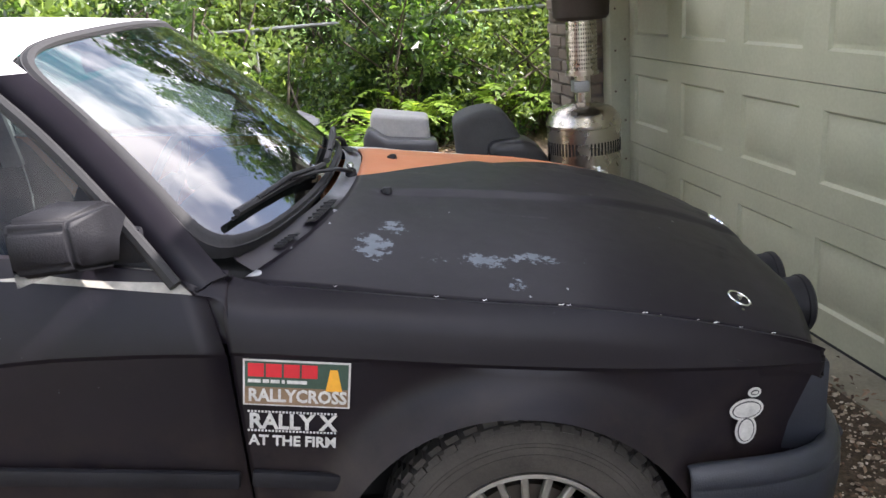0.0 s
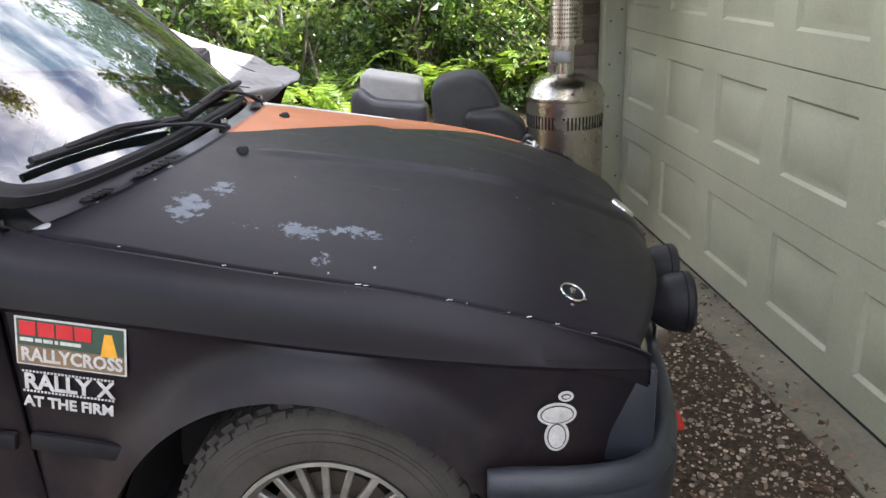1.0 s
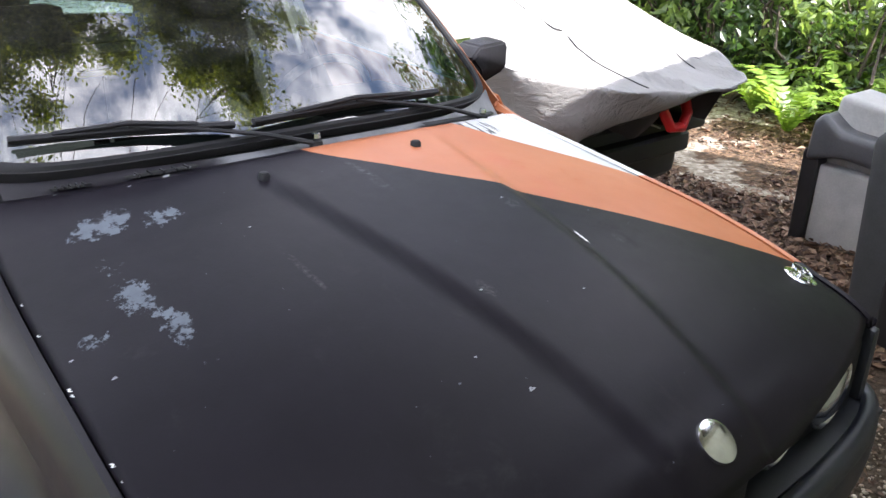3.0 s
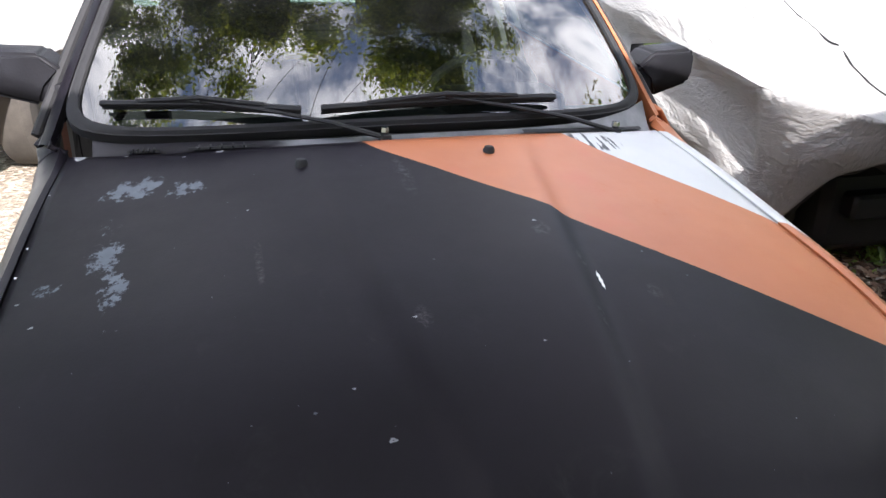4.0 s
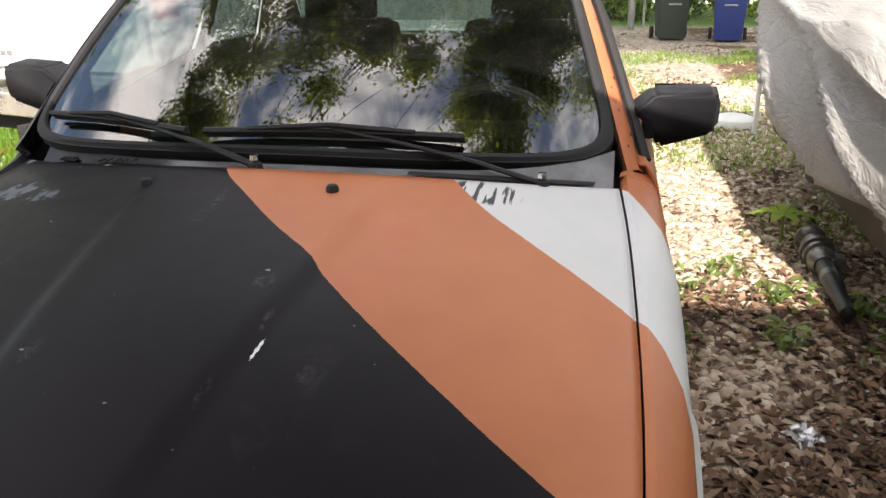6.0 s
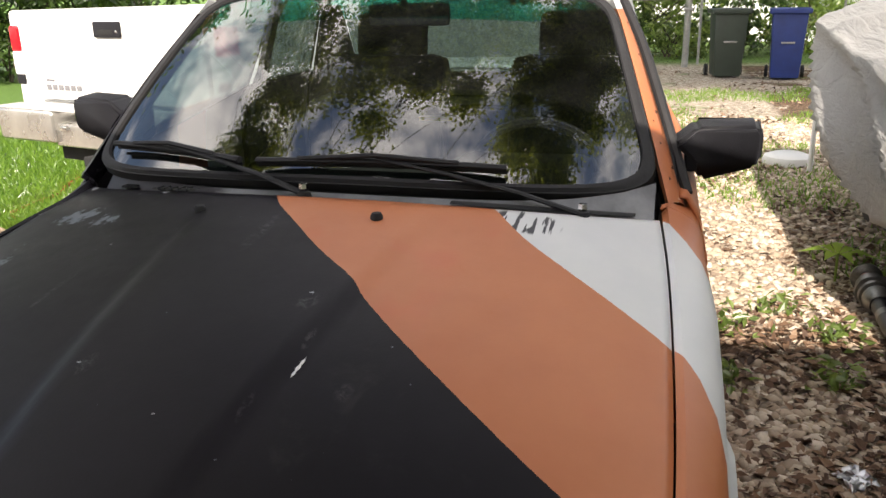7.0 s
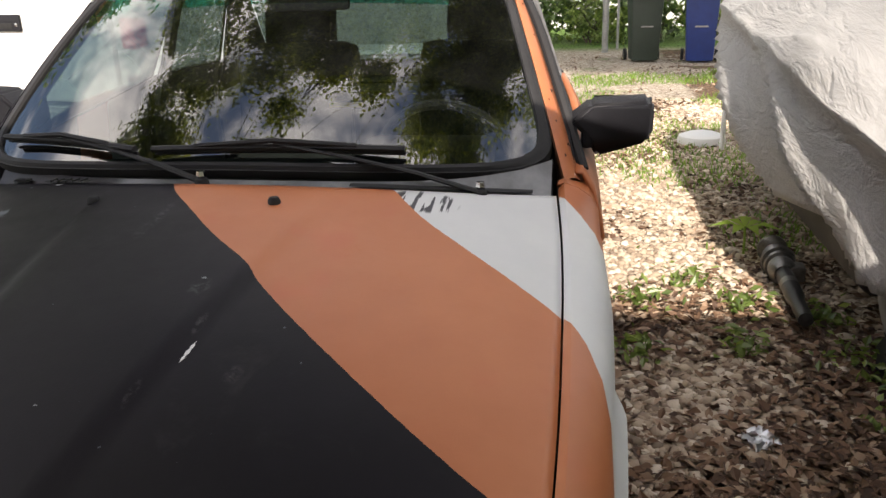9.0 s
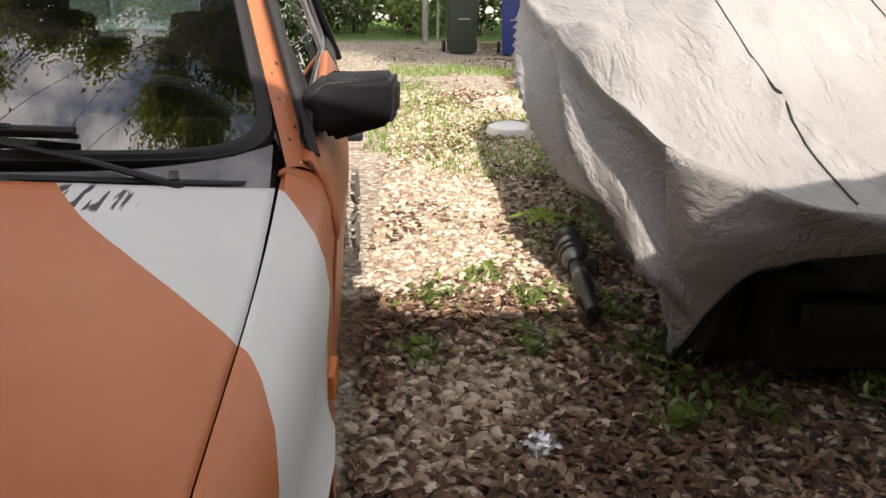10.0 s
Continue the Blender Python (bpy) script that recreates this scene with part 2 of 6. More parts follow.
WHITE = plain("white_paint", (0.76, 0.76, 0.75), 0.35, 0, 0.06, 4, 0.05)
DARK = plain("dark_void", (0.012, 0.012, 0.012), 0.9, 0, 0.2, 8, 0)
CONCRETE = plain("concrete", (0.21, 0.19, 0.14), 0.9, 0, 0.35, 5, 0.6, 90)
STUCCO = plain("house_wall", (0.50, 0.50, 0.41), 0.85, 0, 0.08, 3, 0.4, 60)
GDOOR = plain("garage_door_paint", (0.365, 0.362, 0.262), 0.5, 0, 0.16, 2.6, 0.2, 70)


# ---- mesh tools ----
def smooth(xs, ys, x):
    """A smooth curve through the points (cubic Hermite)."""
    xs, ys = np.asarray(xs, float), np.asarray(ys, float)
    d = np.gradient(ys, xs)
    i = int(np.clip(np.searchsorted(xs, x) - 1, 0, len(xs) - 2))
    h = xs[i + 1] - xs[i]
    t = min(1.0, max(0.0, (x - xs[i]) / h))
    a, b = 2 * t**3 - 3 * t**2 + 1, t**3 - 2 * t**2 + t
    return float(a * ys[i] + b * h * d[i] + (1 - a) * ys[i + 1] + (t**3 - t**2) * h * d[i + 1])


def part(name, bm, material, parent=None, label="", sharp=35, smooth_it=True):
    """Links a bmesh, or (vertices, faces), as one mesh object under a thing."""
    me = bpy.data.meshes.new(name)
    if isinstance(bm, tuple):
        me.from_pydata(bm[0], [], bm[1])
    else:
        bm.to_mesh(me)
        bm.free()
    me.materials.append(material)
    if smooth_it:
        me.polygons.foreach_set("use_smooth", [True] * len(me.polygons))
        me.set_sharp_from_angle(angle=radians(sharp))
    me.update()
    ob = new(name, me)
    ob.parent = parent
    if label:
        tagged(ob, label)
    return ob


def thing(name, label, category, group="", kind="", at=None):
    ob = new(name)
    ob.empty_display_size = 0.1
    if at is not None:
        ob.matrix_world = at
    return tagged(ob, label, category, group, kind)


def solid(ob, t, offset=-1):
    m = ob.modifiers.new("thick", "SOLIDIFY")
    m.thickness, m.offset = t, offset
    return ob


def grid(fn, nu, nv):
    """(vertices, faces) of fn(u, v) over the unit square."""
    vs = [tuple(fn(i / nu, j / nv)) for i in range(nu + 1) for j in range(nv + 1)]
    fs = [(i * (nv + 1) + j, (i + 1) * (nv + 1) + j, (i + 1) * (nv + 1) + j + 1, i * (nv + 1) + j + 1) for i in range(nu) for j in range(nv)]
    return vs, fs


def box(bm, lo, hi, bevel=0.0, m=None, seg=2):
    """Adds a box, its edges rounded, to a bmesh."""
    lo, hi = Vector(lo), Vector(hi)
    r = bmesh.ops.create_cube(bm, size=1, matrix=Matrix.Translation((lo + hi) / 2) @ Matrix.Diagonal((*(hi - lo), 1)))
    vs = r["verts"]
    if bevel:
        es = list({e for v in vs for e in v.link_edges})
        b = bmesh.ops.bevel(bm, geom=es, offset=bevel, segments=seg, affect="EDGES", profile=0.6)
        vs = list({v for f in b["faces"] for v in f.verts} | {v for v in vs if v.is_valid})
    if m is not None:
        bmesh.ops.transform(bm, matrix=m, verts=vs)
    return vs


def rbox(lo, hi, bevel=0.01, m=None, seg=2):
    bm = bmesh.new()
    box(bm, lo, hi, bevel, m, seg)
    return bm


def lathe(profile, n=32, m=None, closed=False):
    """A turned shape: profile of (radius, height) round z."""
    vs, fs, k = [], [], len(profile)
    for i in range(n):
        a = 2 * math.pi * i / n
        vs += [(r * math.cos(a), r * math.sin(a), h) for r, h in profile]
    for i in range(n):
        j = (i + 1) % n
        fs += [(i * k + p, j * k + p, j * k + p + 1, i * k + p + 1) for p in range(k - 1)]
    if m is not None:
        vs = [tuple(m @ Vector(v)) for v in vs]
    return vs, fs


def tube(points, radius, n=8, flat=1.0, taper=None):
    """A round bar along points."""
    vs, fs = [], []
    pts = [Vector(p) for p in points]
    side = None
    for i, p in enumerate(pts):
        d = (pts[min(i + 1, len(pts) - 1)] - pts[max(i - 1, 0)]).normalized()
        if side is None:
            side = d.cross(Vector((0, 0, 1)) if abs(d.z) < 0.9 else Vector((1, 0, 0))).normalized()
        side = (side - d * side.dot(d)).normalized()
        up = side.cross(d)
        r = radius * (1 if taper is None else 1 + (taper - 1) * i / (len(pts) - 1))
        vs += [tuple(p + side * r * math.cos(2 * math.pi * k / n) + up * r * flat * math.sin(2 * math.pi * k / n)) for k in range(n)]
    for i in range(len(pts) - 1):
        fs += [(i * n + k, i * n + (k + 1) % n, (i + 1) * n + (k + 1) % n, (i + 1) * n + k) for k in range(n)]
    fs += [tuple(range(n))[::-1], tuple((len(pts) - 1) * n + k for k in range(n))]
    return vs, fs


def join(*meshes):
    vs, fs = [], []
    for v, f in meshes:
        k = len(vs)
        vs += v
        fs += [tuple(i + k for i in face) for face in f]
    return vs, fs


WORN_STRIP = plain("worn_strip", (0.40, 0.38, 0.34), 0.5, 0, 0.3, 24, 0.2)
DULL_TRIM = plain("dull_trim", (0.28, 0.28, 0.29), 0.35, 0.6, 0.25, 14, 0.1)


# ---- the car's lines: x forward from the front axle, y to its left ----
def mid_z(x):
    return smooth([-0.60, -0.50, -0.34, -0.27, 0.0, 0.2, 0.45, 0.6, 0.68, 0.72], [1.045, 1.037, 1.022, 1.01, 0.967, 0.93, 0.862, 0.80, 0.755, 0.70], x)


def edge_z(x):
    return smooth([-0.60, -0.54, -0.09, 0.2, 0.45, 0.59, 0.66], [0.975, 0.967, 0.897, 0.85, 0.785, 0.735, 0.69], x)


def edge_y(x, y=0.0):
    return (0.026 if y < 0 else -0.014 if y > 0 else 0.0) + smooth([-0.60, -0.54, -0.3, 0.0, 0.4, 0.6, 0.7], [0.70, 0.705, 0.723, 0.735, 0.735, 0.722, 0.70], x)


def flank_y(x, s=-1):
    return (-0.008 - 0.06 * min(0.65, max(0.0, -0.25 - x)) if s > 0 else 0.0) + smooth([-3.5, -3.2, -2.6, -1.8, -0.9, -0.57, 0.0, 0.3, 0.5, 0.64], [0.70, 0.77, 0.805, 0.825, 0.825, 0.815, 0.815, 0.805, 0.785, 0.755], x)


def belt_z(x):
    """Top edge of the doors, rising from the foot of the pillar."""
    return smooth([-3.5, -2.4, -1.3, -1.0, -0.8, -0.6, -0.5], [1.06, 1.085, 1.09, 1.072, 1.036, 0.998, 0.985], x)


def crease_z(x):
    return smooth([-3.5, -2.0, -0.57, -0.35, 0.12, 0.54, 0.66], [0.80, 0.86, 0.858, 0.825, 0.757, 0.709, 0.695], x)


def bonnet_z(x, y):
    u = min(1.0, abs(y) / edge_y(x, y))
    z = mid_z(x) + (edge_z(x) - mid_z(x)) * u**2.3
    yc = 0.245 - 0.20 * (x + 0.24) * 0.75
    k = min(1.0, max(0.0, (yc + 0.012 - abs(y)) / 0.03))
    fade = min(1.0, max(0.0, (x + 0.34) / 0.15))
    return z + (0.010 * k * k * (3 - 2 * k) - 0.004) * fade


def rear_x(y):
    return -0.350 - 0.185 * (abs(y) / 0.70) ** 2.6


def front_x(y):
    return 0.715 - 0.125 * (abs(y) / 0.72) ** 2.2


AXLE_X, AXLE_Z = -0.015, 0.318
ARCH_X, ARCH_Z, ARCH, REAR = -0.068, 0.268, 0.420, 1.12  # the flattened wheel arch
rng0 = random.Random(5)
car = thing("car", "small old sedan, satin black with orange and white stripes", "car")


def bonnet():
    def f(u, v):
        s = v * 2 - 1
        y = s * 0.72
        x = rear_x(y) + (front_x(y) - rear_x(y)) * u
        y = s * edge_y(x, s)
        x = rear_x(y * 0.98) + (front_x(y * 0.98) - rear_x(y * 0.98)) * u
        return x, y, bonnet_z(x, y)

    b = part("bonnet", grid(f, 70, 96), PAINT, car, "satin black bonnet with an orange and white stripe", 60)
    solid(b, 0.012, 1 if b.data.polygons[0].normal.z < 0 else -1)
    for s in (-1, 1):
        jx, jy = (-0.264, 0.150) if s > 0 else (-0.268, -0.246)
        jet = part("washer_jet", lathe([(0.013, -0.004), (0.0125, 0.006), (0.009, 0.012), (0.0, 0.013)], 14, Matrix.Translation((jx, jy, bonnet_z(jx, jy)))), RUBBER, b)
        part("nozzle", rbox((jx - 0.016, jy - 0.004, bonnet_z(jx, jy) + 0.002), (jx - 0.006, jy + 0.004, bonnet_z(jx, jy) + 0.009), 0.002), RUBBER, jet)
        px, py = (0.461, 0.659) if s > 0 else (0.466, 0.650)
        z = bonnet_z(px, py)
        nrm = Vector((0.27, s * 0.16, 1)).normalized()
        mt = Matrix.Translation((px, s * py, z)) @ nrm.to_track_quat("Z", "Y").to_matrix().to_4x4()
        pin = part("bonnet_pin", lathe([(0.0, 0.004), (0.03, 0.005), (0.038, 0.002), (0.038, -0.004)], 28, mt), CHROME, b, "chrome bonnet pin plate")
        part("pin_stud", lathe([(0.0, 0.022), (0.006, 0.022), (0.007, 0.003)], 12, mt), CHROME, pin)
        ring = [mt @ Vector((0.024 * math.cos(a) + 0.006, 0.024 * math.sin(a), 0.013 + 0.004 * math.sin(a))) for a in np.linspace(0, 2 * math.pi, 25)]
        part("ring", tube(ring, 0.0022, 6), CHROME, pin)
        for k in range(4):
            a = k * math.pi / 2 + 0.6
            part("screw", lathe([(0.0, 0.007), (0.004, 0.006), (0.005, 0.003)], 8, mt @ Matrix.Translation((0.029 * math.cos(a), 0.029 * math.sin(a), 0))), STEEL, pin)
    for x in (-0.36, -0.166, -0.072, 0.077, 0.091, 0.241, 0.272, 0.347, 0.383, 0.435, 0.501):
        y = -edge_y(x, -1) + 0.004
        w = 0.002 + 0.004 * rng0.random() ** 2
        part("paint_chip", grid(lambda u, v: (x + w * 2 * (u - 0.5), y + w * 0.7 * (v - 0.2) + 0.002 * math.sin(u * 9 + x * 70), bonnet_z(x, y) + 0.0015), 4, 2), WHITE, b)
    # flecks knocked through the black
    for x, y, w in ((-0.39, -0.478, 0.006), (-0.384, -0.404, 0.011), (-0.43, -0.45, 0.006), (-0.46, -0.60, 0.005), (-0.393, -0.351, 0.007), (0.269, -0.133, 0.005), (0.349, 0.045, 0.004), (0.466, -0.207, 0.008), (0.377, -0.243, 0.004), (0.036, 0.142, 0.006), (-0.12, -0.36, 0.004), (0.10, -0.70, 0.006), (0.02, -0.735, 0.005)):
        a = rng0.random() * 3

        def fleck(u, v, x=x, y=y, w=w, a=a):
            r, q = 0.62 * w * (0.2 + u * (0.8 + 0.3 * math.sin(v * 19 + a * 5))), 2 * math.pi * v
            px_, py_ = x + 0.7 * r * math.cos(q), y + r * math.sin(q) * 1.2
            return px_, py_, bonnet_z(px_, py_) + 0.001
        part("paint_chip", grid(fleck, 1, 9), CHIP, b)
    nrm = Vector((0.75, 0, 1)).normalized()
    mt = Matrix.Translation((0.667, 0, bonnet_z(0.667, 0) - 0.001)) @ nrm.to_track_quat("Z", "Y").to_matrix().to_4x4()
    part("badge", lathe([(0.0, 0.007), (0.03, 0.006), (0.036, 0.003), (0.037, -0.003)], 32, mt), CHROME, b, "round silver badge")
    part("scratch", grid(lambda u, v: ((lambda x, y: (x, y, bonnet_z(x, y) + 0.0012))(0.188 + 0.048 * u, 0.198 - 0.004 * u + 0.0055 * (v - 0.5) * math.sin(math.pi * u) ** 0.7 + 0.0008 * math.sin(u * 21 + v * 3))), 14, 2), WHITE, b)


def fender(s):
    """A front wing: the top beside the bonnet, the shoulder, the crease and the wheel arch."""
    x0, x1 = -0.565, 0.605

    def f(u, v):
        x = x0 + (x1 - x0) * u
        ey, ez, fy, cz = edge_y(x, s) + 0.0035, edge_z(x), flank_y(x, s), crease_z(x)
        low = 0.20 if x < 0 else 0.42
        d = abs(x - ARCH_X) * (REAR if x < ARCH_X else 1.0)
        if d < ARCH:
            low = max(low, ARCH_Z + math.sqrt(ARCH**2 - d**2))
        rows = [(ey, ez - 0.018), (ey, ez - 0.001), (ey + 0.012, ez + 0.001), (ey + (fy - ey) * 0.45, ez - 0.010), (ey + (fy - ey) * 0.75, ez - 0.03), (ey + (fy - ey) * 0.93, ez - 0.06)]
        lift = 0.016 * min(1.0, max(0.0, (-0.44 - x) / 0.12)) ** 2
        rows[2:] = [(y, z + lift) for y, z in rows[2:]]
        rows += [(fy, cz + 0.012), (fy + 0.002, cz), (fy - 0.004, cz - 0.010)]
        n = 12
        flare = 0.064 if s < 0 else 0.042 * min(1.0, max(0.15, (x + 0.48) / 0.40))
        top = cz - 0.010
        for k in range(1, n + 1):
            t = k / n
            z = top + (low - top) * t
            near = max(0.0, 1 - (math.hypot(d, z - ARCH_Z) - ARCH) / (ARCH * 0.24))
            rows.append((fy - 0.004 - 0.012 * t + flare * min(1, near) ** 1.9, z))
        rows.append((rows[-1][0] - 0.035, rows[-1][1] + (0.002 if d < ARCH else 0.0)))
        j = round(v * (len(rows) - 1))
        y, z = rows[j]
        if v > 0.3 and x > 0.3:  # lower front leans back
            x -= 0.10 * (x - 0.3) / 0.3 * min(1.0, max(0.0, (0.70 - z) / 0.2)) * 0.5
        return x, s * y, z

    w = part("wing", grid(f, 110, 21), PAINT, car, "satin black wing" if s < 0 else "orange and white wing", 28)
    solid(w, 0.006, 1 if s < 0 else -1)
    return w


def wheel(x, y, s):
    tm = Matrix.Translation((x, y, AXLE_Z)) @ Matrix.Rotation(radians(-90 * s), 4, "X") @ Matrix.Diagonal((1.04, 1.04, 1, 1))  # local z points outwards
    w = thing("wheel", "", "")
    for key in list(w.keys()):
        del w[key]
    w.parent = car
    prof = [(0.188, 0.075), (0.196, 0.092), (0.215, 0.096), (0.235, 0.0985), (0.2352, 0.1005), (0.240, 0.1005), (0.2402, 0.0985), (0.255, 0.098), (0.2552, 0.0955), (0.262, 0.0952), (0.2625, 0.093), (0.282, 0.086), (0.292, 0.078), (0.300, 0.06), (0.302, 0.03), (0.302, -0.06), (0.288, -0.085), (0.20, -0.095)]
    part("tyre", lathe(prof, 72, tm), TYRE, w, "dusty black all-terrain tyre", 25)
    bm = bmesh.new()
    for k in range(46):
        for zz, off in ((0.052, 0.0), (0.018, 0.5), (-0.02, 0.0)):
            a = 2 * math.pi * (k + off) / 46
            box(bm, (-0.0045, -0.014, -0.016), (0.0075, 0.014, 0.016), 0, tm @ Matrix.Rotation(a, 4, "Z") @ Matrix.Translation((0.301, 0, zz)))
    for k in range(46):
        a = 2 * math.pi * (k + 0.25) / 46
        box(bm, (-0.012, -0.013, -0.008), (0.002, 0.013, 0.008), 0, tm @ Matrix.Rotation(a, 4, "Z") @ Matrix.Translation((0.293, 0, 0.075)) @ Matrix.Rotation(0.6, 4, "Y"))
    part("tread", bm, TYRE, w, "", 30, False)
    rim = part("rim", lathe([(0.192, 0.088), (0.194, 0.097), (0.186, 0.099), (0.180, 0.088), (0.168, 0.070), (0.165, 0.045), (0.165, -0.06)], 64, tm), ALLOY, w, "dusty silver alloy rim with many spokes")
    bm = bmesh.new()
    for k in range(20):
        a = 2 * math.pi * k / 20
        box(bm, (0.06, -0.0075, 0.055), (0.172, 0.0075, 0.078), 0.003, tm @ Matrix.Rotation(a, 4, "Z") @ Matrix.Rotation(0.06, 4, "Y"), 1)
    part("spokes", bm, ALLOY, rim)
    part("hub", lathe([(0, 0.092), (0.03, 0.092), (0.034, 0.086), (0.075, 0.084), (0.082, 0.07), (0.085, 0.04)], 40, tm), ALLOY, rim)
    part("brake_disc", lathe([(0.02, 0.03), (0.13, 0.03), (0.13, 0.01), (0.02, 0.01)], 40, tm), plain("rusty_disc", (0.09, 0.075, 0.06), 0.6, 0.5), w)
    return w


def arch_liner(x, s):
    vs, fs = [], []
    n = 24
    for i in range(n + 1):
        a = math.pi * i / n
        for yy in (0.775, 0.45):
            vs.append((x + (ARCH + 0.006) * math.cos(a) / (REAR if math.cos(a) < 0 else 1.0), s * yy, ARCH_Z + (ARCH + 0.006) * math.sin(a)))
    fs = [(2 * i, 2 * i + 1, 2 * i + 3, 2 * i + 2) for i in range(n)]
    fs.append(tuple(2 * i + 1 for i in range(n + 1)))
    part("arch_liner", (vs, fs), DARK, car)


def screen(u, v, grow=0.0):
    """The windscreen's sheet; u across from right (0) to left (1), v from the bottom up."""
    t = (u * 2 - 1) * (1 + grow * 1.0)
    v = v * (1 + 2 * grow) - grow
    t0 = t
    xb, zb = -0.415 - 0.160 * abs(t) ** 2.4, 1.043 - 0.034 * t * t
    xt, zt = -0.885 - 0.085 * t * t, 1.452 - 0.028 * t * t
    yb, yt = 0.708 if t > 0 else 0.732, 0.552
    bow = 0.012 * math.sin(math.pi * min(1, max(0, v)))
    return Vector((xb + (xt - xb) * v + bow, t0 * (yb + (yt - yb) * v) - 0.018, zb + (zt - zb) * v + bow))


def round_uv(u, v, r=0.10):
    """Pulls the corners of the unit square in, to round them."""
    a, b = u * 2 - 1, v * 2 - 1
    k = (abs(a) ** 9 + abs(b) ** 9) ** (1 / 9)
    m = max(abs(a), abs(b))
    f = m / k if k > 0 else 1
    return (a * f + 1) / 2, (b * f + 1) / 2


def windscreen():
    g = part("windscreen", grid(lambda u, v: screen(*round_uv(u, v)), 40, 24), GLASS, car, "green-tinted windscreen reflecting trees and sky")
    g.visible_shadow = False
    band = part("tint_band", grid(lambda u, v: screen(0.035 + 0.93 * u, 0.80 + 0.185 * v) - Vector((0.006, 0, 0.005)), 24, 4), TEAL, g, "teal sun band along the top of the glass")
    band.visible_shadow = False
    # rubber gasket round it
    ring = []
    for k in range(160):
        a = 2 * math.pi * k / 160
        ca, sa = math.cos(a), math.sin(a)
        q = (abs(ca) ** 9 + abs(sa) ** 9) ** (-1 / 9)
        ring.append((ca * q, sa * q))
    vs, fs = [], []
    for a, b in ring:
        for gu, gv, up in ((0.972, 0.962, 0.0), (0.976, 0.969, 0.008), (0.998, 1.0, 0.010), (1.006, 1.018, 0.003), (1.010, 1.030, 0.004), (1.012, 1.036, -0.02)):
            p = screen((a * gu + 1) / 2, (b * gv + 1) / 2)
            vs.append(tuple(p + Vector((0.6, 0, 0.8)) * up))
    n = len(ring)
    for i in range(n):
        j = (i + 1) % n
        fs += [(i * 6 + k, j * 6 + k, j * 6 + k + 1, i * 6 + k + 1) for k in range(5)]
    part("gasket", (vs, fs), RUBBER, g, "black rubber screen gasket", 50)


def rail(v, s):
    """The outer line of the front pillar, v from the cowl up to the roof."""
    p = screen(1.0 if s > 0 else 0.0, v)
    out = 0.030 + 0.014 * (1 - v)
    return p + Vector((-0.055, s * out, -0.012))


ROOF_Z = 1.47


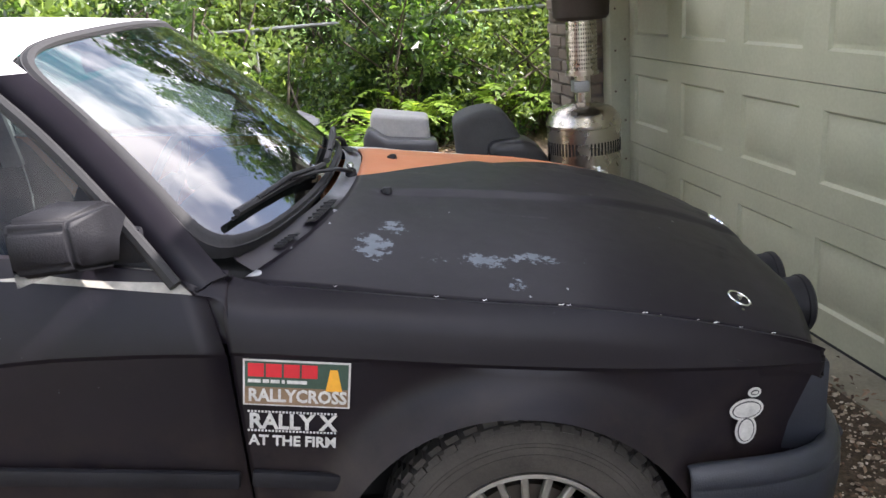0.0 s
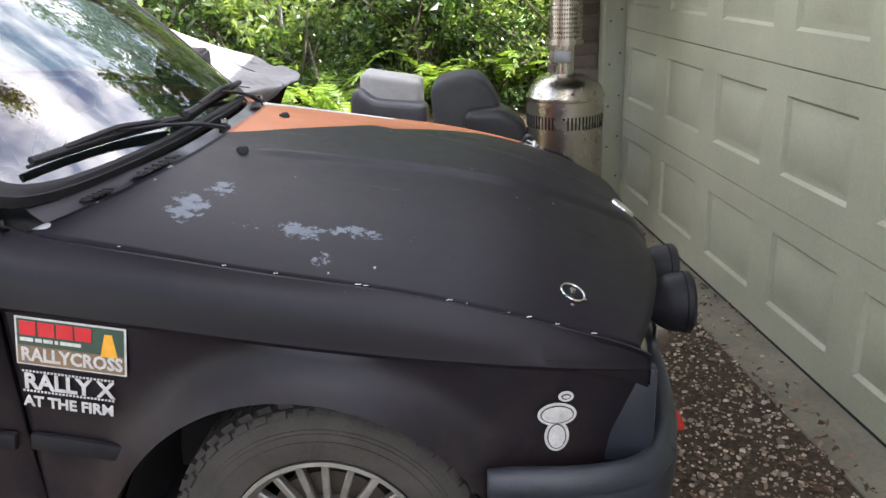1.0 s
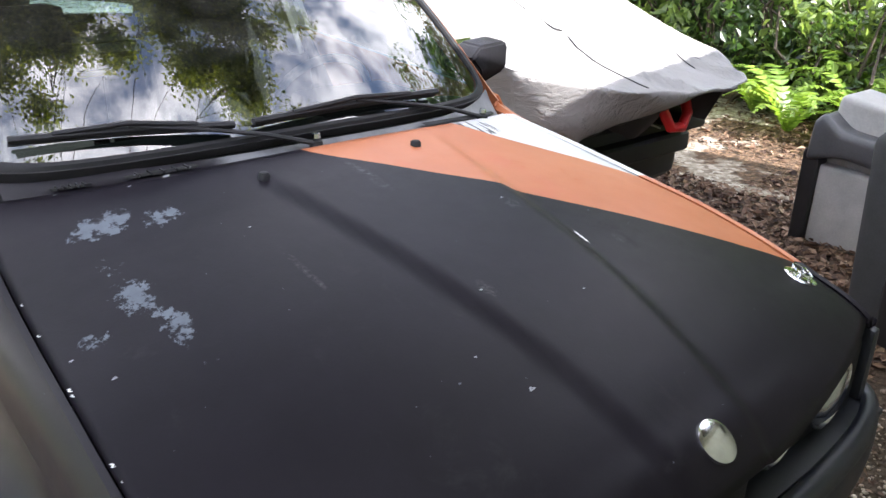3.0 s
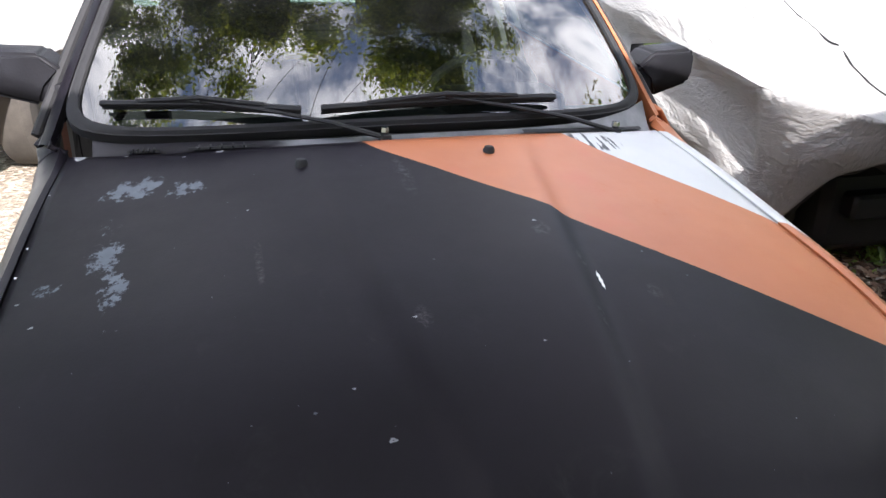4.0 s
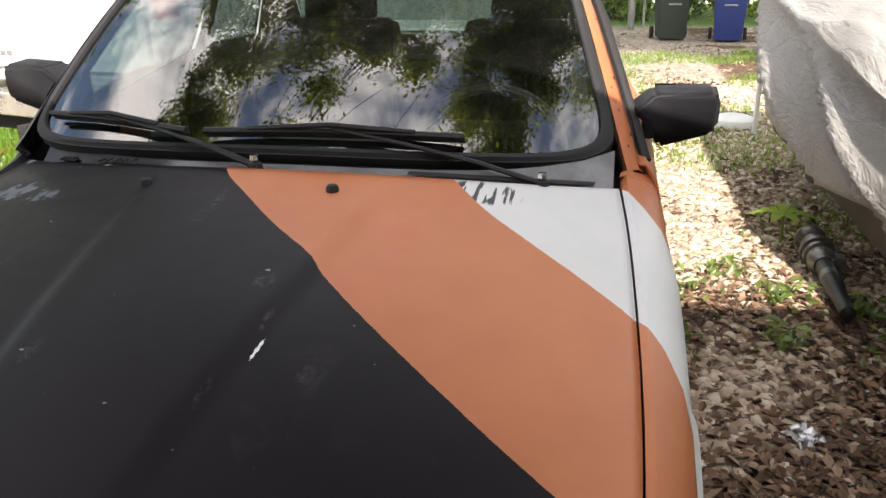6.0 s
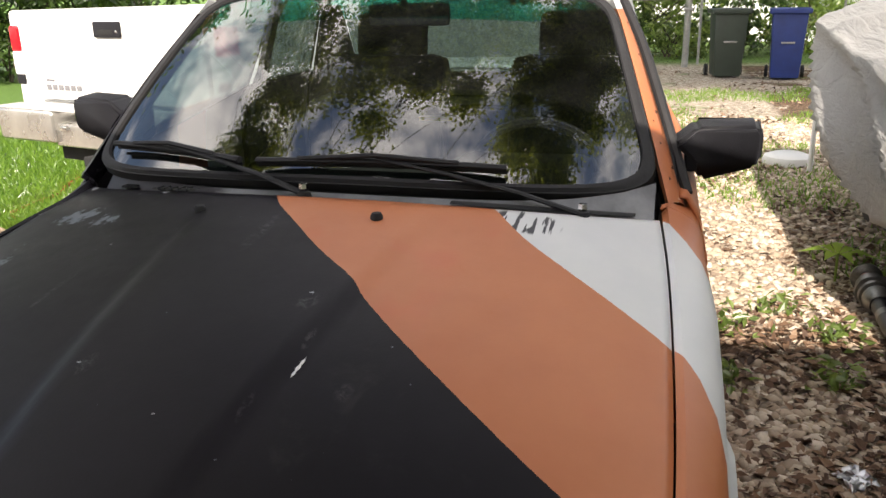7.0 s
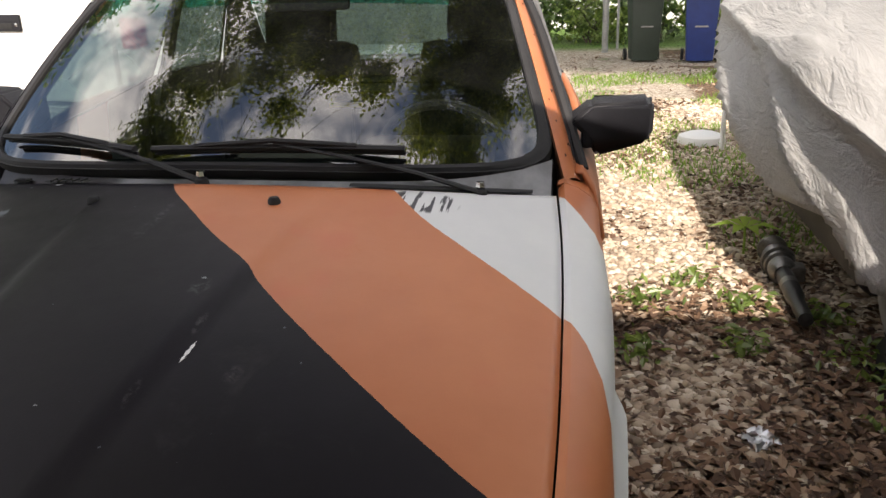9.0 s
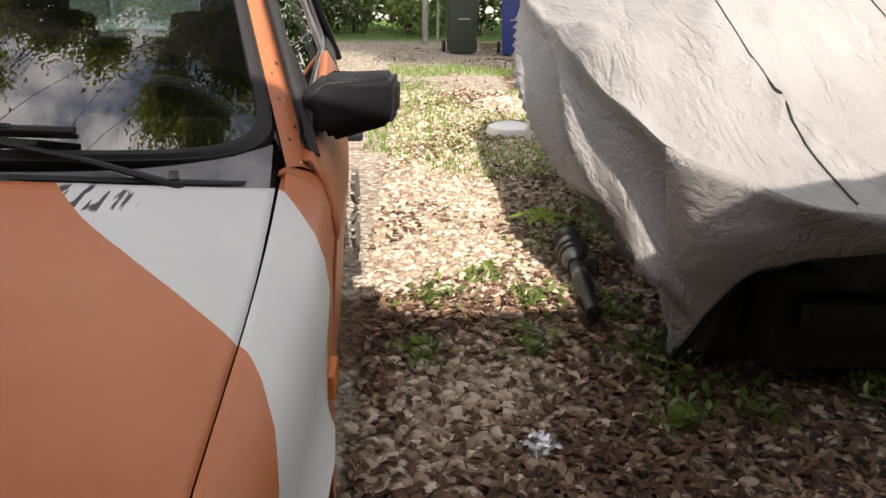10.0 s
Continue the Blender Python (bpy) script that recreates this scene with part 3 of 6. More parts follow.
def cabin():
    # front pillars
    for s in (-1, 1):
        vs, fs = [], []
        n = 16
        for i in range(n + 1):
            v = -0.05 + 1.07 * i / n
            a = screen(0.5 + s * 0.506, v)
            b = rail(v, s)
            vs += [tuple(a + Vector((-0.02, 0, -0.02))), tuple(a + Vector((0.004, 0, 0.006))), tuple((a + b) / 2 + Vector((0.006, s * 0.004, 0.010))), tuple(b), tuple(b + Vector((-0.02, -s * 0.02, -0.02)))]
        for i in range(n):
            fs += [(i * 5 + k, (i + 1) * 5 + k, (i + 1) * 5 + k + 1, i * 5 + k + 1) for k in range(4)]
        part("front_pillar", (vs, fs), PAINT, car, "painted front pillar", 60)
        # drip rail and window frame along the pillar and roof
        pts = [tuple(rail(v, s) + Vector((-0.012, s * 0.012, -0.002))) for v in np.linspace(0.0, 1.0, 12)]
        pts += [(x, s * (0.60 + 0.012 * math.sin((x + 1.0) * 2)), 1.435 - 0.03 * max(0, (-1.9 - x) / 0.5) ** 2) for x in np.linspace(-1.12, -2.25, 10)]
        part("drip_rail", tube(pts, 0.013, 8), RUBBER, car, "black drip rail")
    # roof
    def roof(u, v):
        t = v * 2 - 1
        x = screen(v, 1.03).x - 0.0 + (-2.12 + 0.06 * t * t - screen(v, 1.03).x) * u
        w = 0.565 + 0.035 * math.sin(math.pi * min(1, u * 1.3) * 0.6)
        z0 = screen(v, 1.03).z
        z = z0 + 0.045 * math.sin(math.pi * min(0.85, u * 0.9)) - 0.02 * max(0, u - 0.75) / 0.25
        return x, t * w, z - 0.03 * abs(t) ** 6

    r = part("roof", grid(roof, 24, 24), PAINT, car, "white painted roof", 60)
    solid(r, 0.02, 1 if r.data.polygons[0].normal.z < 0 else -1)
    # sides behind the wings
    for s in (-1, 1):
        def panel(x0, x1, nx, name, mat, top=belt_z, bottom=lambda x: 0.20, lab=""):
            def f(u, v):
                x = x0 + (x1 - x0) * u
                fy, cz, tz, lz = flank_y(x, s), crease_z(x), top(x), bottom(x)
                tuck = 0.0 if s < 0 else 0.022
                rows = [(fy - 0.06, tz), (fy - 0.045, tz), (fy - 0.022, tz - 0.04), (fy, cz + 0.012), (fy + 0.002, cz), (fy - 0.004, cz - 0.01), (fy - 0.006, 0.70), (fy - 0.010, 0.55), (fy - 0.022 - tuck, 0.40), (fy - 0.045 - tuck, 0.28), (fy - 0.07 - tuck, lz)]
                rows[6:8] = [(fy - 0.006 - tuck * 0.4, 0.70), (fy - 0.010 - tuck * 0.8, 0.55)]
                rows = [(y, max(z, lz)) for y, z in rows]
                y, z = rows[round(v * 10)]
                if name == "front_door":  # the front edge leans back above the crease
                    x -= 0.03 * min(1.0, max(0.0, (z - 0.86) / 0.12)) * (1 - u) ** 3
                return x, s * y, z

            p = part(name, grid(f, nx, 10), mat, car, lab, 28)
            solid(p, 0.008, 1 if s < 0 else -1)
            return p

        d = panel(-0.569, -1.62, 20, "front_door", PAINT, lab="black front door" if s < 0 else "orange front door")
        handle = part("handle", rbox((-1.52, s * 0.805 - 0.02, 0.875), (-1.36, s * 0.805 + 0.03, 0.905), 0.01), PLASTIC, d)
        panel(-1.628, -2.35, 14, "rear_door", PAINT)
        if s > 0:
            part("side_marker", rbox((-0.47, s * flank_y(-0.42, s) - 0.03, 0.605), (-0.385, s * flank_y(-0.42, s) + 0.004, 0.655), 0.006), plain("amber_lens", (0.62, 0.17, 0.03), 0.25, 0, 0.1), car, "small amber side marker")

        def qb(x):
            dd = abs(x + 2.60)
            return max(0.22, AXLE_Z + math.sqrt(max(0, 0.36**2 - dd**2)) if dd < 0.36 else 0.22)

        panel(-2.356, -3.42, 40, "rear_quarter", PAINT, bottom=qb)
        # side glass in a dark frame
        for x0, x1, x2, x3, nm in ((-0.675, -1.60, -1.045, -1.58, "front_window"), (-1.66, -2.30, -1.66, -2.12, "rear_window")):
            pts = [(x0, flank_y(x0, s) - (0.072 if x0 > -1 else 0.06), belt_z(x0) + 0.01), (x1, flank_y(x1, s) - 0.06, belt_z(x1) + 0.01), (x3, 0.612, 1.42), (x2, 0.588 if x0 > -1 else 0.605, 1.415)]
            if x0 > -1:  # door frame between the pillar and the glass
                def post(u, v, a=pts[0], b=pts[3]):
                    p, q = rail(v, s) + Vector((-0.004, 0, -0.006)), Vector((a[0] + (b[0] - a[0]) * v, s * (a[1] + (b[1] - a[1]) * v), a[2] + (b[2] - a[2]) * v))
                    return p + (q - p) * u + Vector((0, s * 0.006, 0)) * math.sin(math.pi * u)
                part("door_frame", grid(post, 3, 12), RUBBER, car, "black door frame along the pillar")
            g = part(nm, ([(x, s * y, z) for x, y, z in pts], [(0, 1, 2, 3)]), SIDE_GLASS, car, "", 35, False)
            g.visible_shadow = False
            loop = [(x, s * (y + 0.004), z) for x, y, z in pts]
            part("window_trim", tube(loop + [loop[0]], 0.006, 6), DULL_TRIM if s > 0 else RUBBER, g, "bright window trim" if s > 0 else "black window trim")
        part("centre_post", rbox((-1.665, -0.01, 0), (-1.595, 0.012, 0.44), 0.004, Matrix.Translation((0, s * (flank_y(-1.63, s) - 0.06), 1.0)) @ Matrix.Rotation(radians(18 * s), 4, "X")), PLASTIC if s < 0 else DULL_TRIM, car)
        # belt strip, side moulding, sill
        xs0 = -0.60 if s < 0 else -1.0
        part("belt_strip", grid(lambda u, v: (xs0 - 1.3 * u, s * (flank_y(xs0 - 1.3 * u, s) - 0.018 - 0.030 * v), belt_z(xs0 - 1.3 * u) - 0.030 + 0.034 * v), 12, 2), WORN_STRIP if s < 0 else CHROME, car, "pale worn belt strip")
        for a, b in ((-0.385, -0.56), (-0.578, -1.61), (-1.635, -2.2)):
            part("side_moulding", rbox((b - a, -0.010, -0.036), (0, 0.008, 0), 0.007, Matrix.Translation((a, s * (flank_y(b, s) - (0.0 if s < 0 else 0.016)), 0.571 - 0.17 * (a + 0.385))) @ Matrix.Rotation(radians(9.5), 4, "Y")), PLASTIC, car, "black rubbing strip")
        part("sill", rbox((-2.2, s * (0.74 if s < 0 else 0.67) - 0.03, 0.17), (-0.41, s * (0.74 if s < 0 else 0.67) + 0.03, 0.26), 0.02), PLASTIC, car)
        # rear pillar
        vs = [(-2.10, s * 0.60, 1.445), (-2.14, s * 0.56, 1.455), (-2.62, s * 0.60, 1.03), (-2.52, s * 0.765, 1.0), (-2.30, s * 0.765, 1.0), (-2.12, s * 0.612, 1.42)]
        solid(part("rear_pillar", (vs, [(0, 1, 2, 3), (0, 3, 4, 5)]), PAINT, car), 0.02)
        # corner triangle and mirror
        sy = flank_y(-0.7, s) - 0.066
        part("mirror_sail", ([(x, s * (sy + d + e), z) for d in (0.0, 0.012) for x, e, z in ((-0.61, 0.0, 0.995), (-0.87, 0.0, 1.05), (-0.81, -0.045, 1.19))], [(0, 1, 2), (3, 5, 4), (0, 3, 4, 1), (1, 4, 5, 2), (2, 5, 3, 0)]), PLASTIC, car)
        bm = bmesh.new()
        outline = [(-0.115, 0.012), (-0.062, 0.054), (0.078, 0.058), (0.092, 0.040), (0.090, -0.030), (0.076, -0.046), (-0.050, -0.078), (-0.072, -0.030)]
        ends = []
        for dx, k in ((-0.06, 1.0), (0.045, 0.92)):
            ends.append([bm.verts.new((dx, s * oy * k, oz * k)) for oy, oz in outline])
        for lo_, hi_ in zip(ends, ends[1:]):
            for i in range(len(outline)):
                j = (i + 1) % len(outline)
                bm.faces.new((lo_[i], lo_[j], hi_[j], hi_[i]))
        bm.faces.new(ends[0][::-1])
        bm.faces.new(ends[-1])
        bmesh.ops.recalc_face_normals(bm, faces=bm.faces)
        bmesh.ops.bevel(bm, geom=list(bm.edges), offset=0.012, segments=4, affect="EDGES", clamp_overlap=True)
        for v in bm.verts:
            v.co.x -= 0.35 * (v.co.y * s + 0.085) * 0.5
        bmesh.ops.transform(bm, matrix=Matrix.Translation((-0.735 if s > 0 else -0.77, s * (0.818 if s > 0 else 0.85), 1.085 if s > 0 else 1.115)), verts=bm.verts)
        mir = part("door_mirror", bm, PLASTIC, car, "scuffed black plastic door mirror", 85)
        part("mirror_arm", rbox((-0.79, s * 0.752 - 0.015, 1.03), (-0.70, s * 0.752 + 0.015, 1.10), 0.012), PLASTIC, mir)
        part("mirror_face", ([(-0.845, s * 0.765, 1.035), (-0.885, s * 0.885, 1.04), (-0.885, s * 0.885, 1.13), (-0.845, s * 0.765, 1.135)], [(0, 1, 2, 3)]), CHROME, mir, "", 35, False)
        # the wing's rear corner, rising to the foot of the pillar
        xf = -0.556
        ey, ez, fy = edge_y(xf, s) + 0.0035, edge_z(xf), flank_y(xf, s)
        front = [(ey - 0.004, ez + 0.010), (ey + 0.012, ez + 0.016), (ey + (fy - ey) * 0.45, ez + 0.005), (ey + (fy - ey) * 0.75, ez - 0.015), (ey + (fy - ey) * 0.93, ez - 0.045), (fy - 0.001, crease_z(xf) + 0.014)]
        foot, rl = screen(0.5 + s * 0.506, -0.04), rail(-0.04, s)
        back = [(foot.x + 0.004, abs(foot.y) - 0.012, foot.z - 0.004), (foot.x + 0.002, abs(foot.y) + 0.004, foot.z + 0.004), ((foot.x + rl.x) / 2, abs(foot.y + rl.y) / 2 + 0.004, (foot.z + rl.z) / 2 - 0.004), (rl.x, abs(rl.y) + 0.004, rl.z - 0.008), (-0.655, fy - 0.040, 1.0), (-0.578, fy - 0.0015, crease_z(xf) + 0.018)]

        def corner(u, v):
            i = min(4, int(v * 5))
            k = v * 5 - i
            y0, z0 = (front[i][n] + (front[i + 1][n] - front[i][n]) * k for n in (0, 1))
            bx, by, bz = (back[i][n] + (back[i + 1][n] - back[i][n]) * k for n in (0, 1, 2))
            w = u * u * (3 - 2 * u) * 0.6 + u * 0.4
            return xf + (bx - xf) * u, s * (y0 + (by - y0) * u), z0 + (bz - z0) * w + 0.001
        c = part("wing_corner", grid(corner, 8, 20), PAINT, car, "", 60)
        solid(c, 0.012, 1 if c.data.polygons[0].normal.z < 0 else -1)
        if s > 0:
            plug = part("rubber_stop", rbox((-0.612, 0.702, 0.990), (-0.590, 0.720, 1.004), 0.004), RUBBER, c, "small black rubber stop")
            part("paint_blob", rbox((-0.600, 0.723, 0.988), (-0.586, 0.729, 0.998), 0.003), WHITE, plug)
            RUSTED = plain("rust_spot", (0.075, 0.035, 0.022), 0.9, 0, 0.4, 60, 0.4)
            for v, k, r in ((0.10, 0.75, 0.006), (0.20, 0.35, 0.004), (0.34, 0.6, 0.0065), (0.30, 0.3, 0.004), (0.62, 0.5, 0.004), (0.80, 0.4, 0.005), (0.05, 0.35, 0.005), (0.45, 0.8, 0.003)):
                q0, q1 = screen(1.006, v), rail(v, 1)
                o = q0 + (q1 - q0) * k + Vector((0.006, 0.004, 0.010)) * (1 - abs(2 * k - 1)) + Vector((0.0015, 0.0005, 0.002))
                d1, d2 = (q1 - q0).normalized(), (screen(1.006, v + 0.1) - q0).normalized()
                ring = [o + (d1 * math.cos(a) + d2 * math.sin(a)) * r * (0.8 + 0.25 * math.sin(a * 3 + v * 40)) for a in np.linspace(0, 2 * math.pi, 13)[:-1]]
                part("rust_spot", ([tuple(p) for p in ring] + [tuple(o + Vector((0.001, 0, 0.001)))], [(i, (i + 1) % 12, 12) for i in range(12)]), RUSTED, car)
    # rear glass, boot, tail
    g = part("rear_glass", grid(lambda u, v: (-2.13 - 0.50 * u - 0.03 * math.cos((v - 0.5) * 3), (v * 2 - 1) * (0.55 + 0.05 * u), 1.455 - 0.43 * u), 8, 12), SIDE_GLASS, car)
    g.visible_shadow = False
    b = part("boot_lid", grid(lambda u, v: (-2.64 - 0.76 * u, (v * 2 - 1) * (0.745 - 0.04 * u), 1.075 - 0.02 * u + 0.02 * math.sin(math.pi * u) - 0.03 * abs(v * 2 - 1) ** 3), 10, 10), WHITE, car)
    solid(b, 0.012)
    part("tail_panel", rbox((-3.44, -0.71, 0.30), (-3.38, 0.71, 0.99), 0.02), PAINT, car)
    part("rear_bumper", rbox((-3.56, -0.80, 0.32), (-3.36, 0.80, 0.52), 0.04), BUMPER, car)
    part("floor_pan", rbox((-3.4, -0.72, 0.20), (0.45, 0.72, 0.24), 0.0), DARK, car)
    part("bulkhead", rbox((-0.60, -0.70, 0.24), (-0.57, 0.70, 0.93), 0.0), DARK, car)
    part("rear_shelf", rbox((-2.66, -0.72, 0.955), (-2.15, 0.72, 0.975), 0.0), TRIM_IN, car)


def nose():
    # cowl between the bonnet and the screen
    def f(u, v):
        y = (v * 2 - 1) * 0.678
        x0 = rear_x(y) - 0.004
        p = screen(0.5 + 0.5 * y / 0.70, -0.03 + 0.11 * abs(y / 0.70) ** 5)
        xa, za = x0, bonnet_z(x0, y) - 0.010
        t = u
        return xa + (p.x - xa) * t, y, za + (p.z - 0.010 - za) * t - 0.006 * math.sin(math.pi * t)

    c = part("cowl", grid(f, 6, 60), cowl_paint(), car, "grey scuttle panel under the screen")
    for y0, y1, dv in ((-0.60, -0.53, 0.022), (-0.47, -0.33, 0.026), (0.27, 0.64, 0.030)):
        def vent(u, v):
            y = y0 + (y1 - y0) * u
            x0 = rear_x(y) - 0.008 - dv * v
            return x0, y, bonnet_z(rear_x(y), y) + 0.001 + 0.003 * math.sin(math.pi * v) + (dv - 0.03) * 0.35 * v
        sv = part("scuttle_vent", grid(vent, 12, 4), DARK if y0 < 0 else RUBBER, c, "black slotted vent")
        for k in range(1, 6 if y0 < 0 else 1):
            ry = y0 + (y1 - y0) * k / 6
            zz = bonnet_z(rear_x(ry), ry)
            part("vent_rib", rbox((rear_x(ry) - 0.008 - dv, ry - 0.002, zz), (rear_x(ry) - 0.008, ry + 0.002, zz + 0.0055), 0.001), RUBBER, sv)
    # front panel, grille, lamps, bumper
    part("front_panel", rbox((0.56, -0.70, 0.42), (0.61, 0.70, 0.69), 0.015), PLASTIC, car)
    for s in (-1, 1):
        for y in (0.34, 0.55):
            l = part("headlamp", lathe([(0.0, 0.022), (0.05, 0.018), (0.075, 0.004), (0.082, 0.008), (0.085, -0.01)], 32, Matrix.Translation((0.615, s * y, 0.615)) @ Matrix.Rotation(radians(90), 4, "Y")), CHROME, car, "round headlamp")
        k = part("kidney_grille", rbox((0.60, s * 0.075 - 0.06, 0.55), (0.675, s * 0.075 + 0.06, 0.70), 0.02), PLASTIC, car)
        part("corner_trim", rbox((0.525, s * 0.742 - 0.02, 0.50), (0.62, s * 0.742 + 0.012, 0.70), 0.012), BUMPER, car)
    path = [(0.298, -0.848), (0.43, -0.848), (0.54, -0.835), (0.63, -0.79), (0.678, -0.66), (0.70, -0.40), (0.71, 0.0)]
    path += [(x, -y) for x, y in path[-2::-1]]
    sect = [(-0.03, 0.528), (-0.012, 0.542), (0.012, 0.534), (0.020, 0.50), (0.016, 0.492), (0.020, 0.484), (0.020, 0.42), (0.005, 0.34), (-0.03, 0.30)]
    vs, fs = [], []
    for i, (x, y) in enumerate(path):
        a, b = path[max(0, i - 1)], path[min(len(path) - 1, i + 1)]
        d = Vector((b[0] - a[0], b[1] - a[1], 0)).normalized()
        nrm = Vector((d.y, -d.x, 0))
        vs += [tuple(Vector((x, y, 0)) + nrm * o + Vector((0, 0, z))) for o, z in sect]
    k = len(sect)
    fs = [(i * k + j, (i + 1) * k + j, (i + 1) * k + j + 1, i * k + j + 1) for i in range(len(path) - 1) for j in range(k - 1)]
    bp = part("bumper", (vs, fs), BUMPER, car, "dusty dark plastic bumper", 60)
    solid(bp, 0.012, 1)
    bv = bp.modifiers.new("round", "SUBSURF")
    bv.levels = bv.render_levels = 2
    part("bumper_top", rbox((0.54, -0.74, 0.505), (0.67, 0.74, 0.525), 0.008), BUMPER, car)
    for y, z in ((-0.30, 0.628), (-0.12, 0.632)):
        mt = Matrix.Translation((0.735, y, z)) @ Matrix.Rotation(radians(90), 4, "Y")
        l = part("driving_lamp", lathe([(0.0, -0.05), (0.045, -0.045), (0.065, -0.02), (0.075, 0.0), (0.077, 0.03), (0.081, 0.032), (0.081, 0.045), (0.073, 0.052), (0.0, 0.058)], 36, mt @ Matrix.Diagonal((0.92, 0.92, 1.0, 1))), PLASTIC, car, "round driving lamp under a black cover")
        part("lamp_bracket", rbox((0.705, y - 0.02, 0.50), (0.735, y + 0.02, 0.58), 0.004), STEEL, l)


def wiper(px, py, tip_u0, tip_u1, v0, v1):
    base = Vector((px, py, 0))
    base.z = bonnet_z(rear_x(py), py) - 0.012
    a, b = screen(tip_u0, v0) + Vector((0.022, 0, 0.022)), screen(tip_u1, v1) + Vector((0.022, 0, 0.022))
    mid = (a + b) / 2 + Vector((0.012, 0, 0.014))
    w = part("wiper", tube([base + Vector((0, 0, 0.012)), base + (mid - base) * 0.3 + Vector((0.008, 0, 0.02)), base + (mid - base) * 0.65 + Vector((0.006, 0, 0.014)), mid], 0.0105, 8, 0.6, 0.55), RUBBER, car, "worn black wiper arm and blade")
    part("wiper_pivot", lathe([(0, 0.026), (0.007, 0.026), (0.009, 0.02), (0.014, 0.018), (0.017, 0.0), (0.018, -0.03)], 16, Matrix.Translation(base)), RUBBER, w)
    part("pivot_nut", lathe([(0, 0.036), (0.009, 0.035), (0.0105, 0.025)], 6, Matrix.Translation(base)), CHROME, w)
    pts = [a + (b - a) * t + Vector((0.006, 0, 0.006)) * math.sin(math.pi * t) for t in np.linspace(0, 1, 12)]
    part("blade", tube(pts, 0.0095, 6, 0.8), RUBBER, w)
    part("blade_rubber", tube([p - Vector((0.010, 0, 0.012)) for p in pts], 0.004, 5), RUBBER, w)
    part("bridge", tube([a + (b - a) * 0.18 + Vector((0.006, 0, 0.008)), mid + Vector((0.004, 0, 0.008)), a + (b - a) * 0.82 + Vector((0.006, 0, 0.008))], 0.006, 6), RUBBER, w)


def inside():
    d = part("dashboard", grid(lambda u, v: (-0.50 - 0.36 * u - 0.05 * math.cos((v - 0.5) * 3), (v * 2 - 1) * 0.68, 0.955 + 0.03 * math.sin(math.pi * u) - (0.10 * (u - 0.85) / 0.15 if u > 0.85 else 0)), 20, 20), TRIM_IN, car, "dark grey dashboard")
    solid(d, 0.05, 1)
    part("instrument_hood", rbox((-0.90, 0.18, 0.95), (-0.70, 0.52, 1.03), 0.03), TRIM_IN, car)
    mt = Matrix.Translation((-1.02, 0.36, 0.93)) @ Matrix.Rotation(radians(-66), 4, "Y")
    ring = [mt @ Vector((0.185 * math.cos(a), 0.185 * math.sin(a), 0)) for a in np.linspace(0, 2 * math.pi, 49)]
    sw = part("steering_wheel", tube(ring, 0.014, 8), WHEEL_RIM, car, "black steering wheel")
    part("spokes", rbox((-0.03, -0.18, -0.02), (0.03, 0.18, 0.0), 0.008, mt), WHEEL_RIM, sw)
    part("boss", rbox((-0.05, -0.07, -0.03), (0.05, 0.07, 0.012), 0.015, mt), WHEEL_RIM, sw)
    for y in (-0.36, 0.36):
        c = part("front_seat", rbox((-1.75, y - 0.25, 0.40), (-1.22, y + 0.25, 0.56), 0.05), CLOTH, car, "dark cloth front seat")
        part("backrest", rbox((-0.07, -0.24, 0.0), (0.07, 0.24, 0.72), 0.06, Matrix.Translation((-1.72, y, 0.50)) @ Matrix.Rotation(radians(-14), 4, "Y")), CLOTH, c)
        part("headrest", rbox((-0.05, -0.14, 0.0), (0.05, 0.14, 0.19), 0.04, Matrix.Translation((-1.90, y, 1.17)) @ Matrix.Rotation(radians(-10), 4, "Y")), CLOTH, c)
    r = part("rear_seat", rbox((-2.35, -0.62, 0.36), (-1.98, 0.62, 0.55), 0.05), CLOTH, car)
    part("backrest", rbox((-0.07, -0.62, 0.0), (0.07, 0.62, 0.52), 0.05, Matrix.Translation((-2.30, 0, 0.48)) @ Matrix.Rotation(radians(-18), 4, "Y")), CLOTH, r)
    m = part("rear_view_mirror", rbox((-1.01, -0.115, 1.345), (-0.98, 0.115, 1.405), 0.014), PLASTIC, car)
    part("stem", tube([(-0.985, 0, 1.385), (-0.92, 0, 1.43)], 0.008), PLASTIC, m)
    y = part("toll_tag", rbox((-1.66, -0.175, 0.985), (-1.63, -0.055, 0.999), 0.004), plain("yellow_tag", (0.9, 0.66, 0.03), 0.4), car, "yellow strap between the seats")
    part("strap_loop", tube([(-1.65, -0.09, 0.98), (-1.66, -0.09, 0.80), (-1.66, -0.09, 0.55)], 0.008), TRIM_IN, y)


def scuffs():
    red = plain("red_scuff", (0.50, 0.05, 0.035), 0.6, 0, 0.3, 60, 0.2)
    pts = [(-0.022, 0.0), (-0.014, 0.007), (-0.004, 0.003), (0.014, 0.008), (0.018, 0.002), (0.006, -0.007), (-0.006, -0.008), (-0.016, -0.004)]
    door = [o for o in car.children if o.name.startswith("front_door") and o.data.vertices[0].co.y < 0][0]
    part("red_scuff", ([(-0.775 + x, -flank_y(-0.775) + 0.003, 0.522 + z) for x, z in pts], [tuple(range(8))]), red, door, "red scuff in the paint", 35, False)
    part("reflector", rbox((0.700, -0.585, 0.455), (0.722, -0.525, 0.470), 0.005), plain("red_lens", (0.45, 0.03, 0.02), 0.2, 0, 0.1), car, "small red reflector in the bumper")


